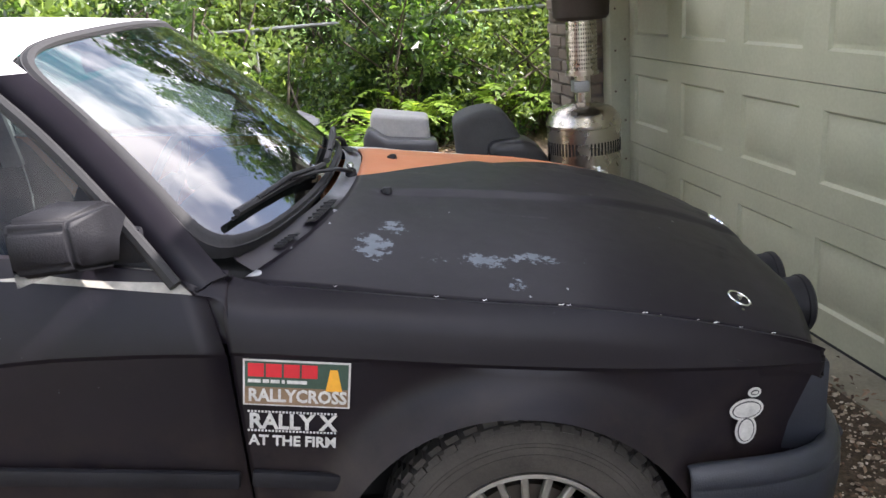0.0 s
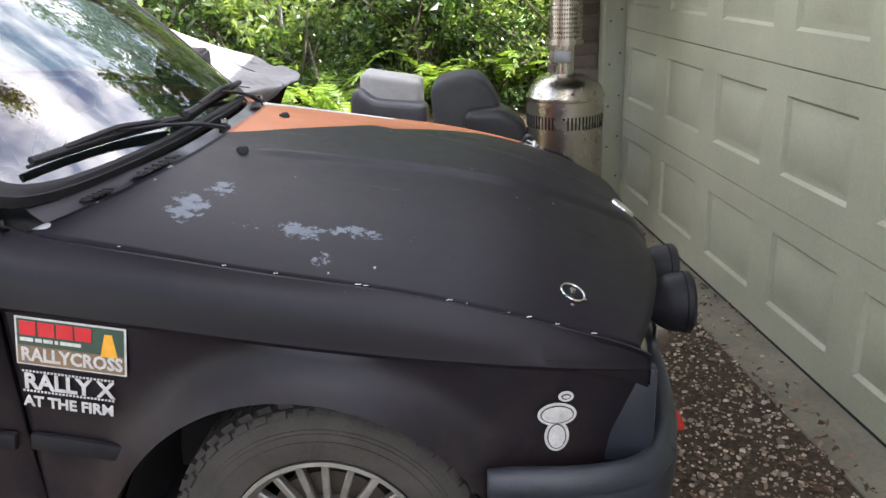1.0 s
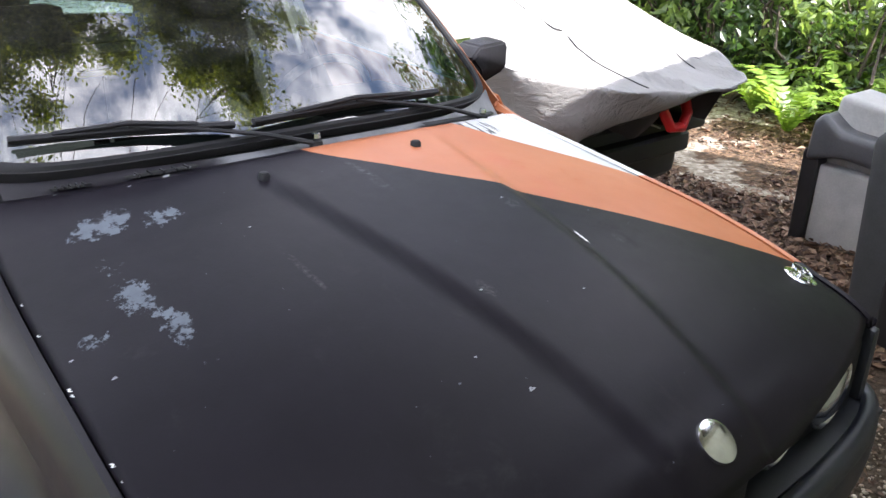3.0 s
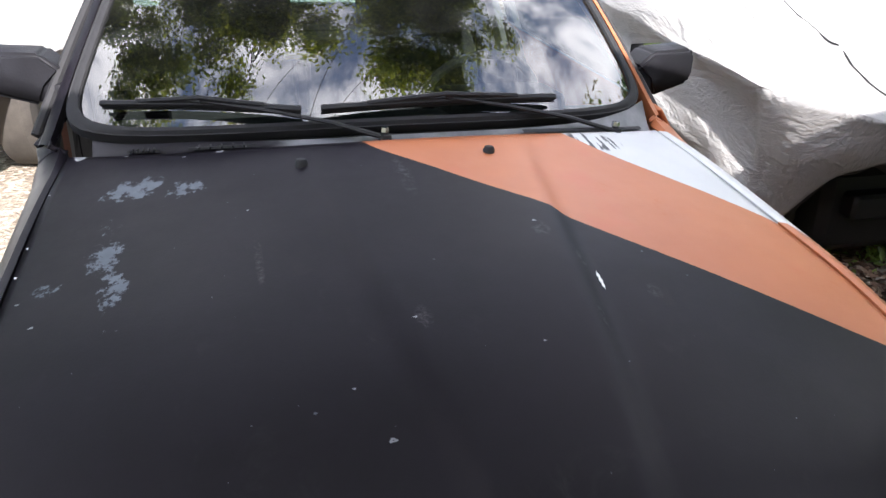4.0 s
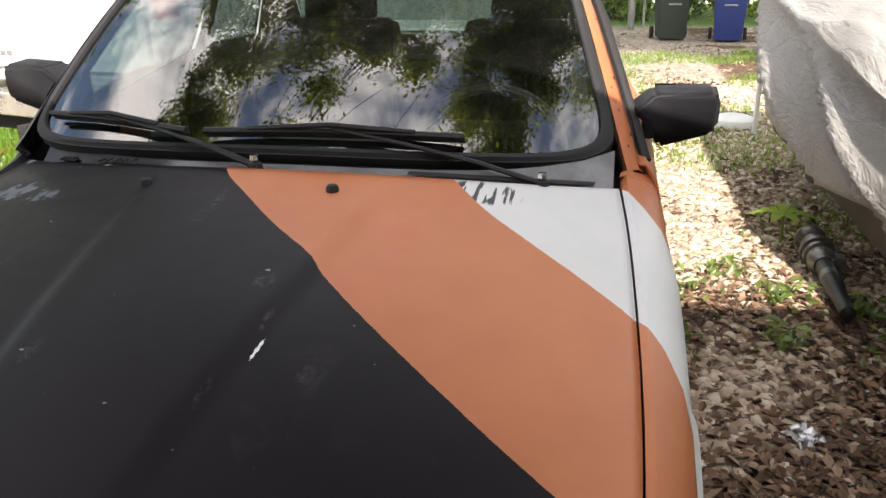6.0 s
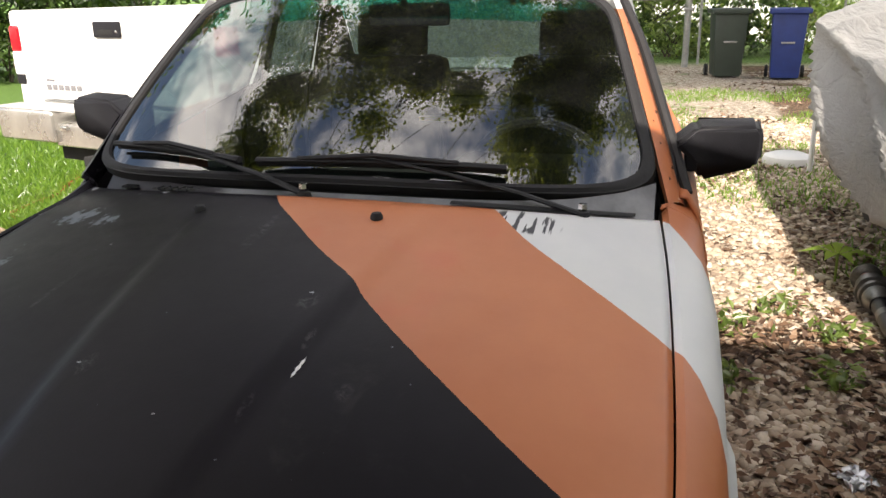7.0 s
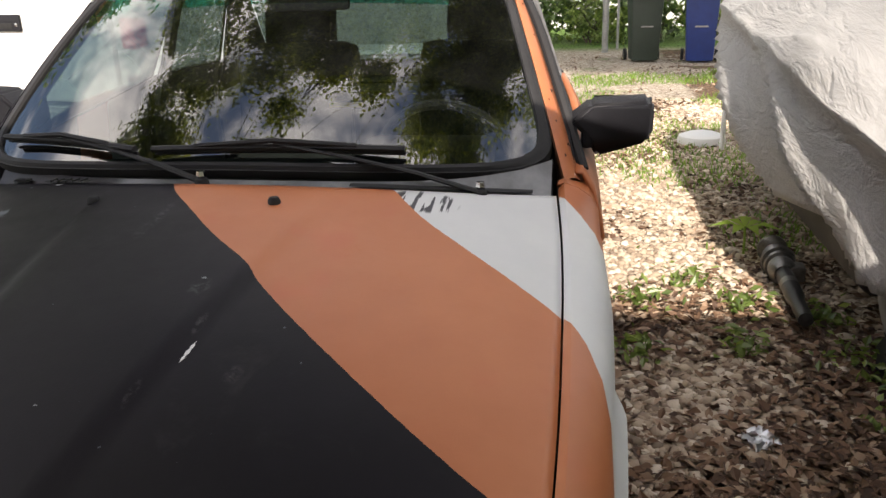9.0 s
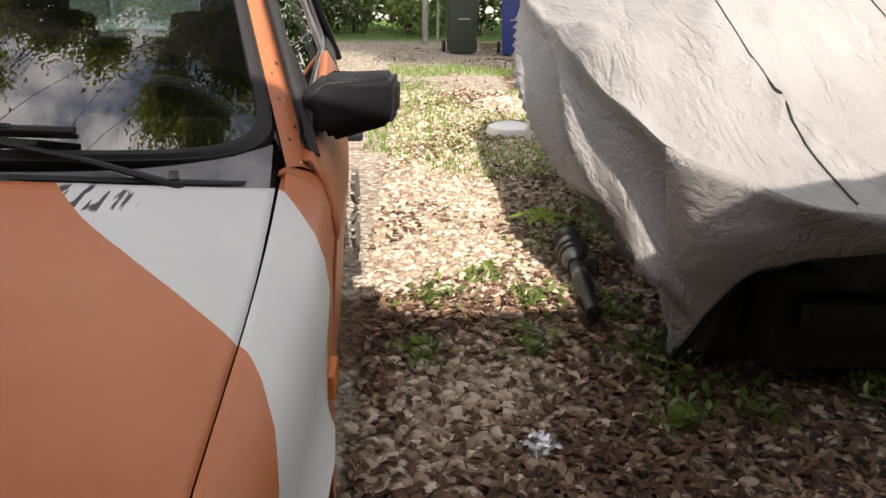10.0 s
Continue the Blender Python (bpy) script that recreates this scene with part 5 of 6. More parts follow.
# ---- covered car ----
def cover_material():
    m = N("cover_cloth")
    sx = m.n("Mapping")
    m.put(sx.inputs["Vector"], m.coords())
    sx.inputs["Scale"].default_value = (0.4, 2.0, 1.2)
    sx.inputs["Rotation"].default_value = (0, 0, 0.22)
    big, mid, fine = m.noise(1.6, 5, 0.6), m.noise(5, 8, 0.66, where=sx.outputs[0], distort=0.5), m.noise(160, 3)
    crease = m.math("ABSOLUTE", m.math("SUBTRACT", m.noise(3.2, 5, 0.6, where=sx.outputs[0], distort=0.4), 0.5))
    crease = m.step(crease, 0.0, 0.06)
    base = m.ramp(big, [(0.3, (0.275, 0.271, 0.265)), (0.7, (0.345, 0.341, 0.334))])
    dirt = m.math("MULTIPLY", m.step(m.noise(2.4, 6, 0.7, distort=1.0), 0.52, 0.75), 0.45)
    grime = m.math("MULTIPLY", m.step(mid, 0.52, 0.72), 0.25)
    col = m.mix(grime, m.mix(dirt, base, (0.31, 0.295, 0.27)), (0.25, 0.245, 0.235))
    m.set(color=col, rough=0.62, spec=0.3)
    m.bump(m.math("ADD", m.math("MULTIPLY", mid, 1.0), m.math("ADD", m.math("MULTIPLY", fine, 0.06), m.math("MULTIPLY", crease, 0.16))), 0.6, 0.045)
    return m.mat


def covered_car():
    t = thing("covered_car", "car under a weathered grey cloth cover, parked on the leaves", "covered car")
    CX, CY, HL, HW = -2.88, 2.46, 2.11, 0.86

    def top(x):
        return smooth([-5.1, -4.9, -4.4, -3.6, -2.7, -1.9, -1.5, -1.1, -0.8, -0.66], [1.10, 1.24, 1.34, 1.41, 1.41, 1.27, 1.13, 0.985, 0.90, 0.86], x)

    nt, rows = 560, 40
    vs, fs = [], []
    for i in range(nt):
        a = 2 * math.pi * i / nt
        ca, sa = math.cos(a), math.sin(a)
        ex = (3.2 if sa < 0 else 1.95) if ca > 0 else 5
        q = (abs(ca) ** ex + abs(sa) ** ex) ** (-1 / ex)
        ox_, oy_ = ca * q * HL, sa * q * HW
        ax, y = CX + ox_, CY + oy_
        near = y < CY
        # hem: knee-high along the side, on the ground at the near front corner, high across the nose
        if ax < -1.43 and near:
            hem = smooth([-5.1, -4.4, -3.0, -2.0, -1.72, -1.55, -1.43], [0.46, 0.40, 0.37, 0.42, 0.39, 0.22, 0.13], ax)
        elif ax > -1.6:
            hem = smooth([1.60, 1.70, 1.745, 1.80, 1.88, 2.0, 2.2, 2.6, 2.9, 3.3], [0.12, 0.14, 0.34, 0.52, 0.61, 0.67, 0.74, 0.77, 0.72, 0.55], y)
        else:
            hem = 0.34 + 0.03 * math.sin(ox_ * 3.0)
        shoulder = min(smooth([-5.1, -4.5, -3.6, -3.0, -1.8, -1.3, -0.6], [1.16, 1.20, 1.17, 1.10, 0.92, 0.84, 0.80], ax), top(CX + ox_ * 0.97) - 0.05)
        for j in range(rows + 1):
            v = j / rows
            if v < 0.5:
                k = v / 0.5
                z = hem + (shoulder - hem) * k
                # long pleats pulled towards the front corner, over a slack belly
                u = ax - smooth([0.10, 0.31, 0.46, 0.61, 0.85, 1.04, 1.14, 1.22], [-0.75, -1.21, -1.70, -2.04, -2.56, -3.14, -3.74, -4.2], z)
                w = -u / (1.25 + 0.25 * max(0.0, -u - 1.0)) + 0.02 * noise.noise(Vector((ax * 3.0, z * 4.0, 0.7)))
                w -= math.floor(w)
                groove = w / 0.08 if w < 0.08 else ((1 - w) / 0.92) ** 0.8
                lean_ = ax + z * 1.6
                fold = 0.28 * groove - 0.07 + 0.010 * math.sin(lean_ * 12 + 1.0) + 0.022 * noise.noise(Vector((lean_ * 3.2, z * 1.4, 0.3))) + 0.012 * abs(noise.noise(Vector((lean_ * 8.0, z * 3.0, 4.3))))
                if not near:
                    fold *= 0.5
                end = min(1.0, max(0.0, (-1.30 - ax) / 0.5))
                tuck = (0.10 * (1 - k) ** 1.2 - 0.05 * math.sin(math.pi * min(1.0, k * 1.25)) * end) if near else 0.03
                if not near or ax > -1.45:
                    fold = fold * end + 0.025 * math.sin(oy_ * 17 + z * 6) * (1 - end)
                amp = min(1.0, 2.2 * (1 - k)) * (0.5 + 0.5 * min(1.0, k * 2.0))
                d = tuck + fold * amp
                f = 1.0 - d / HW
                fx = 1.0 - (d + (0.04 * (1 - k) ** 2 if ax > -1.4 else 0.0)) / HL
                px, py = CX + ox_ * fx, CY + oy_ * f
            else:
                k = (v - 0.5) / 0.5
                f2 = math.cos(k * math.pi / 2) ** 0.55 if k < 1 else 0
                px, py = CX + ox_ * f2, CY + oy_ * f2
                zt = top(px)
                e = 1 - f2**2.6
                z = shoulder + (zt - shoulder) * e + 0.006 * math.sin(a * 23 + k * 5) * f2
                ridge = 1 - abs(noise.noise(Vector((px * 0.45, py * 3.6 - px * 0.9, 2.2))))
                z += (0.024 * noise.noise(Vector((px * 1.0, py * 6 - px * 1.5, 1.7))) + 0.055 * (ridge**7 - 0.35)) * min(1, k * 4) * min(1, (1 - k) * 6)
            vs.append((px, py + 0.022 * (px + 1.2), z))
    for i in range(nt):
        n = (i + 1) % nt
        fs += [(i * (rows + 1) + j, n * (rows + 1) + j, n * (rows + 1) + j + 1, i * (rows + 1) + j + 1) for j in range(rows)]
    tree_ = BVHTree.FromPolygons(vs, fs)
    nose_hem = [Vector(vs[i * (rows + 1)]) for i in list(range(nt - 110, nt)) + list(range(0, 60)) if vs[i * (rows + 1)][0] > -1.62]
    c = part("cover", (vs, fs), cover_material(), t, "wrinkled grey cloth cover", 180)
    solid(c, 0.006, 1)
    LINING = plain("black_lining", (0.012, 0.012, 0.013), 0.55, 0, 0.3, 12, 0.4)
    part("hem_roll", tube([p + Vector((-0.012, 0.008, 0.004 + 0.006 * math.sin(i * 0.7))) for i, p in enumerate(nose_hem)], 0.017, 8), LINING, t, "black rolled edge of the cover")

    def curtain(u, v):
        p = nose_hem[min(len(nose_hem) - 1, int(u * (len(nose_hem) - 1)))]
        drop = (0.10 + 0.06 * math.sin(u * 23)) * v
        return p.x - 0.02 - 0.09 * v - 0.02 * math.sin(u * 40) * v, p.y + 0.01, max(0.02, p.z - drop)
    part("lining", grid(curtain, 90, 6), LINING, t, "black lining hanging inside the hem", 180)
    # the nose and wheels that show under the hem
    BLACK = plain("black_bodywork", (0.006, 0.006, 0.007), 0.6, 0, 0.2, 6, 0.1)
    part("nose", rbox((-2.0, 2.02, 0.12), (-1.36, 3.02, 0.52), 0.10, None, 3), BLACK, t, "black nose of the car under its cover")
    part("body", rbox((-4.75, 1.78, 0.20), (-1.85, 3.02, 0.72), 0.12, None, 3), BLACK, t)
    part("bumper_bar", rbox((-1.40, 2.1, 0.30), (-1.28, 2.98, 0.42), 0.04, None, 3), BLACK, t)
    RED = plain("red_paint", (0.55, 0.012, 0.014), 0.35, 0, 0.1)
    part("tow_hook", tube([(-1.02, 2.22, 0.78), (-0.98, 2.22, 0.68), (-0.96, 2.27, 0.60), (-0.96, 2.36, 0.59), (-0.97, 2.41, 0.65), (-1.01, 2.42, 0.74)], 0.026, 10), RED, t, "red loop under the cover's hem")
    part("dark_flap", rbox((-1.42, 2.75, 0.46), (-1.18, 2.95, 0.56), 0.03), BLACK, t)
    for x in (-1.82, -4.2):
        for y in (2.04, 2.9):
            part("wheel", lathe([(0.0, 0.07), (0.16, 0.07), (0.19, 0.09), (0.28, 0.085), (0.30, 0.05), (0.30, -0.08), (0.0, -0.08)], 32, Matrix.Translation((x, y, 0.295)) @ Matrix.Rotation(radians(90), 4, "X")), TYRE, t)
    part("hook_cord", tube([(-1.03, 2.12, 0.66), (-1.05, 2.24, 0.60), (-1.08, 2.36, 0.56)], 0.005, 6), GALV, t, "thin cord at the hem")

    def seam(y0, x0, x1, r):
        line = []
        for x in np.linspace(x0, x1, 26):
            hit_ = tree_.ray_cast(Vector((x, y0 + 0.02 * math.sin(x * 3), 3.0)), Vector((0, 0, -1)))[0]
            if hit_ is not None:
                line.append(hit_ + Vector((0, 0, 0.007)))
        return tube(line, r, 6)

    part("cover_seam", seam(2.0, -0.92, -2.3, 0.0035), RUBBER, t, "dark seam of the cover")
    part("cover_seam", seam(2.55, -1.05, -2.6, 0.003), RUBBER, t)
    return t


covered_car()


# ---- pickup truck ----
def pickup():
    t = thing("pickup_truck", "white pickup truck parked on the lawn, tailgate towards the drive", "pickup truck", at=pose(-3.109, -2.565, 0, 0, 0, -13.1) @ Matrix.Diagonal((1, 1, 1.04, 1)))
    P = lambda n, bm, m, lab="", par=None: part(n, bm, m, par or t, lab)
    # local: x backwards (towards the drive) positive, y across
    tg = P("tailgate", rbox((-0.06, -0.76, 0.775), (0.0, 0.76, 1.298), 0.012, None, 3), WHITE, "white tailgate")
    part("recess", rbox((-0.002, -0.70, 0.83), (0.004, 0.70, 1.10), 0.004), WHITE, tg)
    h = part("tailgate_handle", rbox((0.0, -0.115, 1.155), (0.022, 0.115, 1.245), 0.012, None, 3), PLASTIC, tg, "grey plastic tailgate handle")
    part("handle_cup", rbox((0.012, -0.07, 1.17), (0.025, 0.06, 1.20), 0.004), DARK, h)
    part("lock", lathe([(0, 0.003), (0.009, 0.002), (0.01, 0)], 12, pose(0.022, 0.09, 1.19, 0, 90, 0)), CHROME, h)
    GREY = plain("badge_grey", (0.16, 0.16, 0.17), 0.4)
    for k in range(6):
        part("badge_bar", rbox((0.0035, -0.645 + k * 0.058, 0.835), (0.008, -0.60 + k * 0.058, 0.868), 0.002), GREY, tg)
    part("badge_bar", rbox((0.0035, -0.64, 0.885), (0.007, -0.56, 0.90), 0.002), GREY, tg)
    REDL = plain("tail_lens", (0.5, 0.012, 0.02), 0.15, 0, 0.1)
    for s in (-1, 1):
        P("bed_side", rbox((-2.05, s * 0.86 - 0.075, 0.62), (-0.0, s * 0.86 + 0.075, 1.31), 0.03, None, 3), WHITE)
        l = P("tail_lamp", rbox((-0.10, s * 0.89 - 0.048, 1.06), (0.012, s * 0.89 + 0.048, 1.22), 0.02, None, 3), REDL, "red and clear tail lamp")
        if s < 0:
            part("clear_lens", rbox((-0.09, s * 0.89 - 0.044, 0.92), (0.014, s * 0.89 + 0.044, 1.065), 0.012), plain("clear_lens", (0.7, 0.7, 0.7), 0.15), l)
        part("lower_lens", rbox((-0.09, s * 0.89 - 0.04, 0.86), (0.010, s * 0.89 + 0.04, 0.925), 0.008), PLASTIC, l)
    bm = bmesh.new()
    box(bm, (0.02, -0.93, 0.54), (0.20, -0.38, 0.735), 0.03, None, 3)
    box(bm, (0.02, 0.38, 0.54), (0.20, 0.93, 0.735), 0.03, None, 3)
    box(bm, (0.02, -0.42, 0.52), (0.17, 0.42, 0.66), 0.02, None, 3)
    b = P("step_bumper", bm, plain("dull_chrome", (0.60, 0.58, 0.54), 0.28, 0.85, 0.2, 6, 0.1), "dull chrome step bumper")
    part("step_pad", rbox((0.03, -0.92, 0.735), (0.19, 0.92, 0.748), 0.004), plain("step_pad_grey", (0.45, 0.44, 0.42), 0.7), b)
    part("hitch", rbox((0.10, -0.04, 0.42), (0.28, 0.04, 0.50), 0.01), DARK, b)
    for y in (-0.30, 0.30):
        part("plate_lamp", rbox((0.165, y - 0.03, 0.62), (0.195, y + 0.03, 0.65), 0.008), CHROME, b)
    P("bed_floor", rbox((-2.05, -0.80, 0.70), (-0.05, 0.80, 0.76), 0.0), WHITE)
    P("cab", rbox((-3.9, -0.93, 0.62), (-2.08, 0.93, 1.35), 0.06, None, 3), WHITE)
    bm = bmesh.new()
    vs = box(bm, (-3.75, -0.86, 1.33), (-2.12, 0.86, 1.85), 0.0)
    for v in bm.verts:
        if v.co.z > 1.6:
            v.co.y *= 0.86
            v.co.x = -3.3 if v.co.x < -3 else -2.25
    bmesh.ops.bevel(bm, geom=list(bm.edges), offset=0.05, segments=3, affect="EDGES")
    P("cab_roof", bm, WHITE)
    P("rear_screen", ([(-2.13, -0.66, 1.40), (-2.13, 0.66, 1.40), (-2.235, 0.58, 1.74), (-2.235, -0.58, 1.74)], [(0, 1, 2, 3)]), SIDE_GLASS)
    P("engine_bay", rbox((-5.25, -0.90, 0.60), (-3.85, 0.90, 1.22), 0.10, None, 3), WHITE)
    P("chassis", rbox((-5.0, -0.60, 0.40), (0.0, 0.60, 0.64), 0.0), DARK)
    for x in (-1.1, -4.45):
        for s in (-1, 1):
            w = P("wheel", lathe([(0.0, 0.05), (0.20, 0.06), (0.225, 0.10), (0.33, 0.11), (0.37, 0.07), (0.37, -0.1), (0.0, -0.1)], 36, Matrix.Translation((x, s * 0.82, 0.365)) @ Matrix.Rotation(radians(-90 * s), 4, "X")), TYRE)


pickup()


# ---- patio heater ----
def heater():
    at = Matrix.Translation((0.695, 2.1, 0.0))
    t = thing("patio_heater", "stainless steel patio heater standing by the garage door", "patio heater", at=at)
    R = 0.197
    part("base_plate", lathe([(0, 0.0), (0.23, 0.0), (0.235, 0.02), (0.22, 0.05), (0.0, 0.055)], 40), STEEL, t)
    h = part("tank_housing", lathe([(R, 0.05), (R, 0.72), (R + 0.005, 0.725), (R + 0.005, 0.738), (R, 0.745), (0.186, 0.775), (0.157, 0.808), (0.10, 0.832), (0.05, 0.845)], 56), STEEL, t, "cylindrical steel tank housing")
    bm = bmesh.new()
    for z in (0.585, 0.25):
        for k in range(64):
            if k % 16 < 13:
                box(bm, (R - 0.004, -0.0045, z), (R + 0.0012, 0.0045, z + 0.065), 0, Matrix.Rotation(2 * math.pi * k / 64, 4, "Z"))
    tagged(part("vent_grid", bm, DARK, h), "rows of dark slots", "", "", "stuff")
    part("pole", lathe([(0.042, 0.84), (0.042, 1.0)], 24), STEEL, t)
    part("valve_box", rbox((-0.055, -0.05, 0.90), (0.03, 0.05, 0.96), 0.008), GALV, t)
    part("lower_collar", lathe([(0.05, 0.985), (0.088, 0.99), (0.088, 1.012), (0.05, 1.015)], 32), STEEL, t)
    vs, fs = [], []
    n, rows_ = 40, 12
    for j in range(rows_ * 2 + 1):
        for i in range(n * 2):
            a = math.pi * i / n
            vs.append((0.08 * math.cos(a), 0.08 * math.sin(a), 1.012 + 0.262 * j / (rows_ * 2)))
    for j in range(rows_ * 2):
        for i in range(n * 2):
            if i % 2 and j % 2:
                continue
            k = (i + 1) % (n * 2)
            fs.append((j * n * 2 + i, j * n * 2 + k, (j + 1) * n * 2 + k, (j + 1) * n * 2 + i))
    solid(part("burner_screen", (vs, fs), STEEL, t, "perforated steel burner screen", 35, False), 0.003)
    part("burner_core", lathe([(0.055, 1.0), (0.055, 1.27)], 20), DARK, t)
    part("burner_head", lathe([(0.0, 1.268), (0.13, 1.272), (0.145, 1.29), (0.15, 1.38), (0.12, 1.40), (0.0, 1.405)], 40), plain("burnt_steel", (0.055, 0.042, 0.034), 0.6, 0.4, 0.3, 8), t, "dark heat-stained burner head")
    part("reflector", lathe([(0.0, 1.47), (0.18, 1.455), (0.36, 1.42), (0.47, 1.392), (0.476, 1.38), (0.46, 1.384), (0.33, 1.408), (0.0, 1.43)], 56, Matrix.Translation((0, 0, 1.44)) @ Matrix.Rotation(radians(8), 4, "Y") @ Matrix.Translation((0, 0, -1.40))), plain("reflector_metal", (0.13, 0.122, 0.11), 0.45, 0.8, 0.15, 6, 0.1), t, "round metal reflector")


heater()


# ---- old car seats on the drive ----
def slab(outline, y0, y1, bevel, m=None, lean_=0.0):
    """A bevelled body with the given outline in x and z, from y0 to y1."""
    bm = bmesh.new()
    a = [bm.verts.new((x, y0, z)) for x, z in outline]
    b = [bm.verts.new((x + lean_, y1, z)) for x, z in outline]
    for i in range(len(outline)):
        j = (i + 1) % len(outline)
        bm.faces.new((a[i], a[j], b[j], b[i]))
    bm.faces.new(a[::-1])
    bm.faces.new(b)
    bmesh.ops.recalc_face_normals(bm, faces=bm.faces)
    bmesh.ops.bevel(bm, geom=list(bm.edges), offset=bevel, segments=4, affect="EDGES", profile=0.55)
    if m is not None:
        bmesh.ops.transform(bm, matrix=m, verts=bm.verts)
    return bm


def old_seat():
    GREYC = plain("grey_vinyl", (0.42, 0.41, 0.39), 0.65, 0, 0.2, 8, 0.4)
    ROLLG = plain("dark_grey_vinyl", (0.085, 0.085, 0.09), 0.35, 0, 0.3, 8, 0.4)
    BLK = plain("black_vinyl", (0.020, 0.020, 0.022), 0.42, 0, 0.3, 8, 0.4)
    SHELL = plain("black_shell", (0.045, 0.047, 0.048), 0.75, 0, 0.3, 8, 0.4)
    s = thing("salvaged_seat", "grey vinyl car seat dumped on its side", "car seat", "dumped car seats")
    part("cushion", slab([(-0.511, 0.755), (-0.136, 0.691), (-0.124, 0.000), (-0.546, 0.000), (-0.546, 0.427)], 2.995, 3.299, 0.035), GREYC, s, "grey vinyl cushion", 50)
    part("roll", slab([(-0.563, 0.626), (-0.522, 0.679), (-0.417, 0.597), (-0.089, 0.562), (-0.089, 0.427), (-0.417, 0.474), (-0.575, 0.427)], 2.866, 3.065, 0.035), ROLLG, s, "shiny dark grey roll", 60)
    part("side_rail", slab([(-0.598, 0.474), (-0.546, 0.521), (-0.511, 0.427), (-0.522, 0.000), (-0.592, 0.000)], 2.901, 3.159, 0.012), BLK, s)
    part("side_panel", slab([(-0.516, 0.416), (-0.148, 0.392), (-0.148, 0.000), (-0.516, 0.000)], 2.924, 3.006, 0.02), GREYC, s)
    b = thing("salvaged_seat", "black vinyl car seat back leaning beside the heater", "car seat", "dumped car seats")
    part("shell", slab([(-0.009, 0.788), (0.072, 0.821), (0.148, 0.840), (0.243, 0.835), (0.305, 0.778), (0.343, 0.713), (0.376, 0.628), (0.357, 0.000), (0.034, 0.000)], 2.140, 2.470, 0.05), SHELL, b, "black moulded shell", 60)
    part("bolster", slab([(0.167, 0.668), (0.357, 0.680), (0.452, 0.623), (0.514, 0.528), (0.504, 0.428), (0.452, 0.000), (0.186, 0.000)], 2.040, 2.320, 0.055), BLK, b, "", 60)
    part("recliner_knob", lathe([(0, 0.05), (0.035, 0.05), (0.042, 0.04), (0.042, 0.0), (0.02, -0.02)], 24, Matrix.Translation((0.508, 2.05, 0.505)) @ Matrix.Rotation(radians(90), 4, "X")), BLK, b)
    part("knob_stem", tube([(0.508, 2.08, 0.505), (0.485, 2.16, 0.48)], 0.018, 10), BLK, b)


old_seat()


# ---- bins, pole and the far end of the drive ----
def bin_(x, y, col, label, rz, h=1.08):
    mt = plain("bin_plastic", col, 0.55, 0, 0.25, 5, 0.2)
    t = thing("wheelie_bin", label, "wheelie bin", "bins by the fence", at=pose(x, y, 0, 0, 0, rz))
    bm = bmesh.new()
    box(bm, (-0.28, -0.26, 0.03), (0.28, 0.26, h - 0.06), 0.03)
    for v in bm.verts:
        k = 0.80 + 0.2 * v.co.z / h
        v.co.x *= k
        v.co.y *= k
    part("body", bm, mt, t)
    lid = part("lid", rbox((-0.32, -0.30, h - 0.08), (0.33, 0.30, h), 0.025, None, 3), mt, t)
    part("lid_handle", tube([(-0.30, -0.25, h - 0.02), (-0.37, -0.25, h - 0.03), (-0.37, 0.25, h - 0.03), (-0.30, 0.25, h - 0.02)], 0.014), mt, lid)
    part("grab_bar", rbox((0.27, -0.10, 0.56), (0.30, 0.10, 0.585), 0.008), GALV, t, "pale metal grab bar")
    for s in (-1, 1):
        part("wheel", lathe([(0, 0.02), (0.09, 0.02), (0.10, 0.0), (0.09, -0.03), (0, -0.03)], 20, Matrix.Translation((-0.24, s * 0.27, 0.10)) @ Matrix.Rotation(radians(90), 4, "X")), RUBBER, t)


bin_(-12.9, 1.62, (0.022, 0.034, 0.026), "dark green wheelie bin by the fence", 6)
bin_(-12.7, 2.50, (0.010, 0.030, 0.16), "blue recycling bin by the fence", -5)
wp = thing("white_pole", "white plastic pipe standing behind the covered car", "pole")
part("pipe", tube([(-5.62, 1.84, 0.0), (-5.62, 1.84, 1.06)], 0.020, 12), WHITE, wp)
part("cap", lathe([(0.024, 1.02), (0.028, 1.04), (0.028, 1.14), (0.02, 1.15), (0, 1.15)], 16, Matrix.Translation((-5.62, 1.84, 0))), WHITE, wp)
gp = thing("gate_post", "pale weathered fence post at the end of the drive", "post")
part("post", tube([(-14.6, 1.02, -0.1), (-14.6, 1.02, 1.5)], 0.06, 10), GALV, gp)
part("hinge", rbox((-14.66, 0.94, 1.0), (-14.52, 1.10, 1.06), 0.01), GALV, gp)
far = thing("far_house", "pale house beyond the fence", "house")
part("wall", rbox((-26, -4, 0), (-22, 6, 3.0), 0.0), WHITE, far)
part("roof", ([(-26.5, -4.5, 3.0), (-21.5, -4.5, 3.0), (-24, -4.5, 4.6), (-26.5, 6.5, 3.0), (-21.5, 6.5, 3.0), (-24, 6.5, 4.6)], [(0, 1, 2), (3, 5, 4), (0, 2, 5, 3), (1, 4, 5, 2), (0, 3, 4, 1)]), ROOFING, far, "", 35, False)
part("window", rbox((-22.05, 0.5, 1.0), (-21.95, 1.6, 2.2), 0.02), DARK, far)
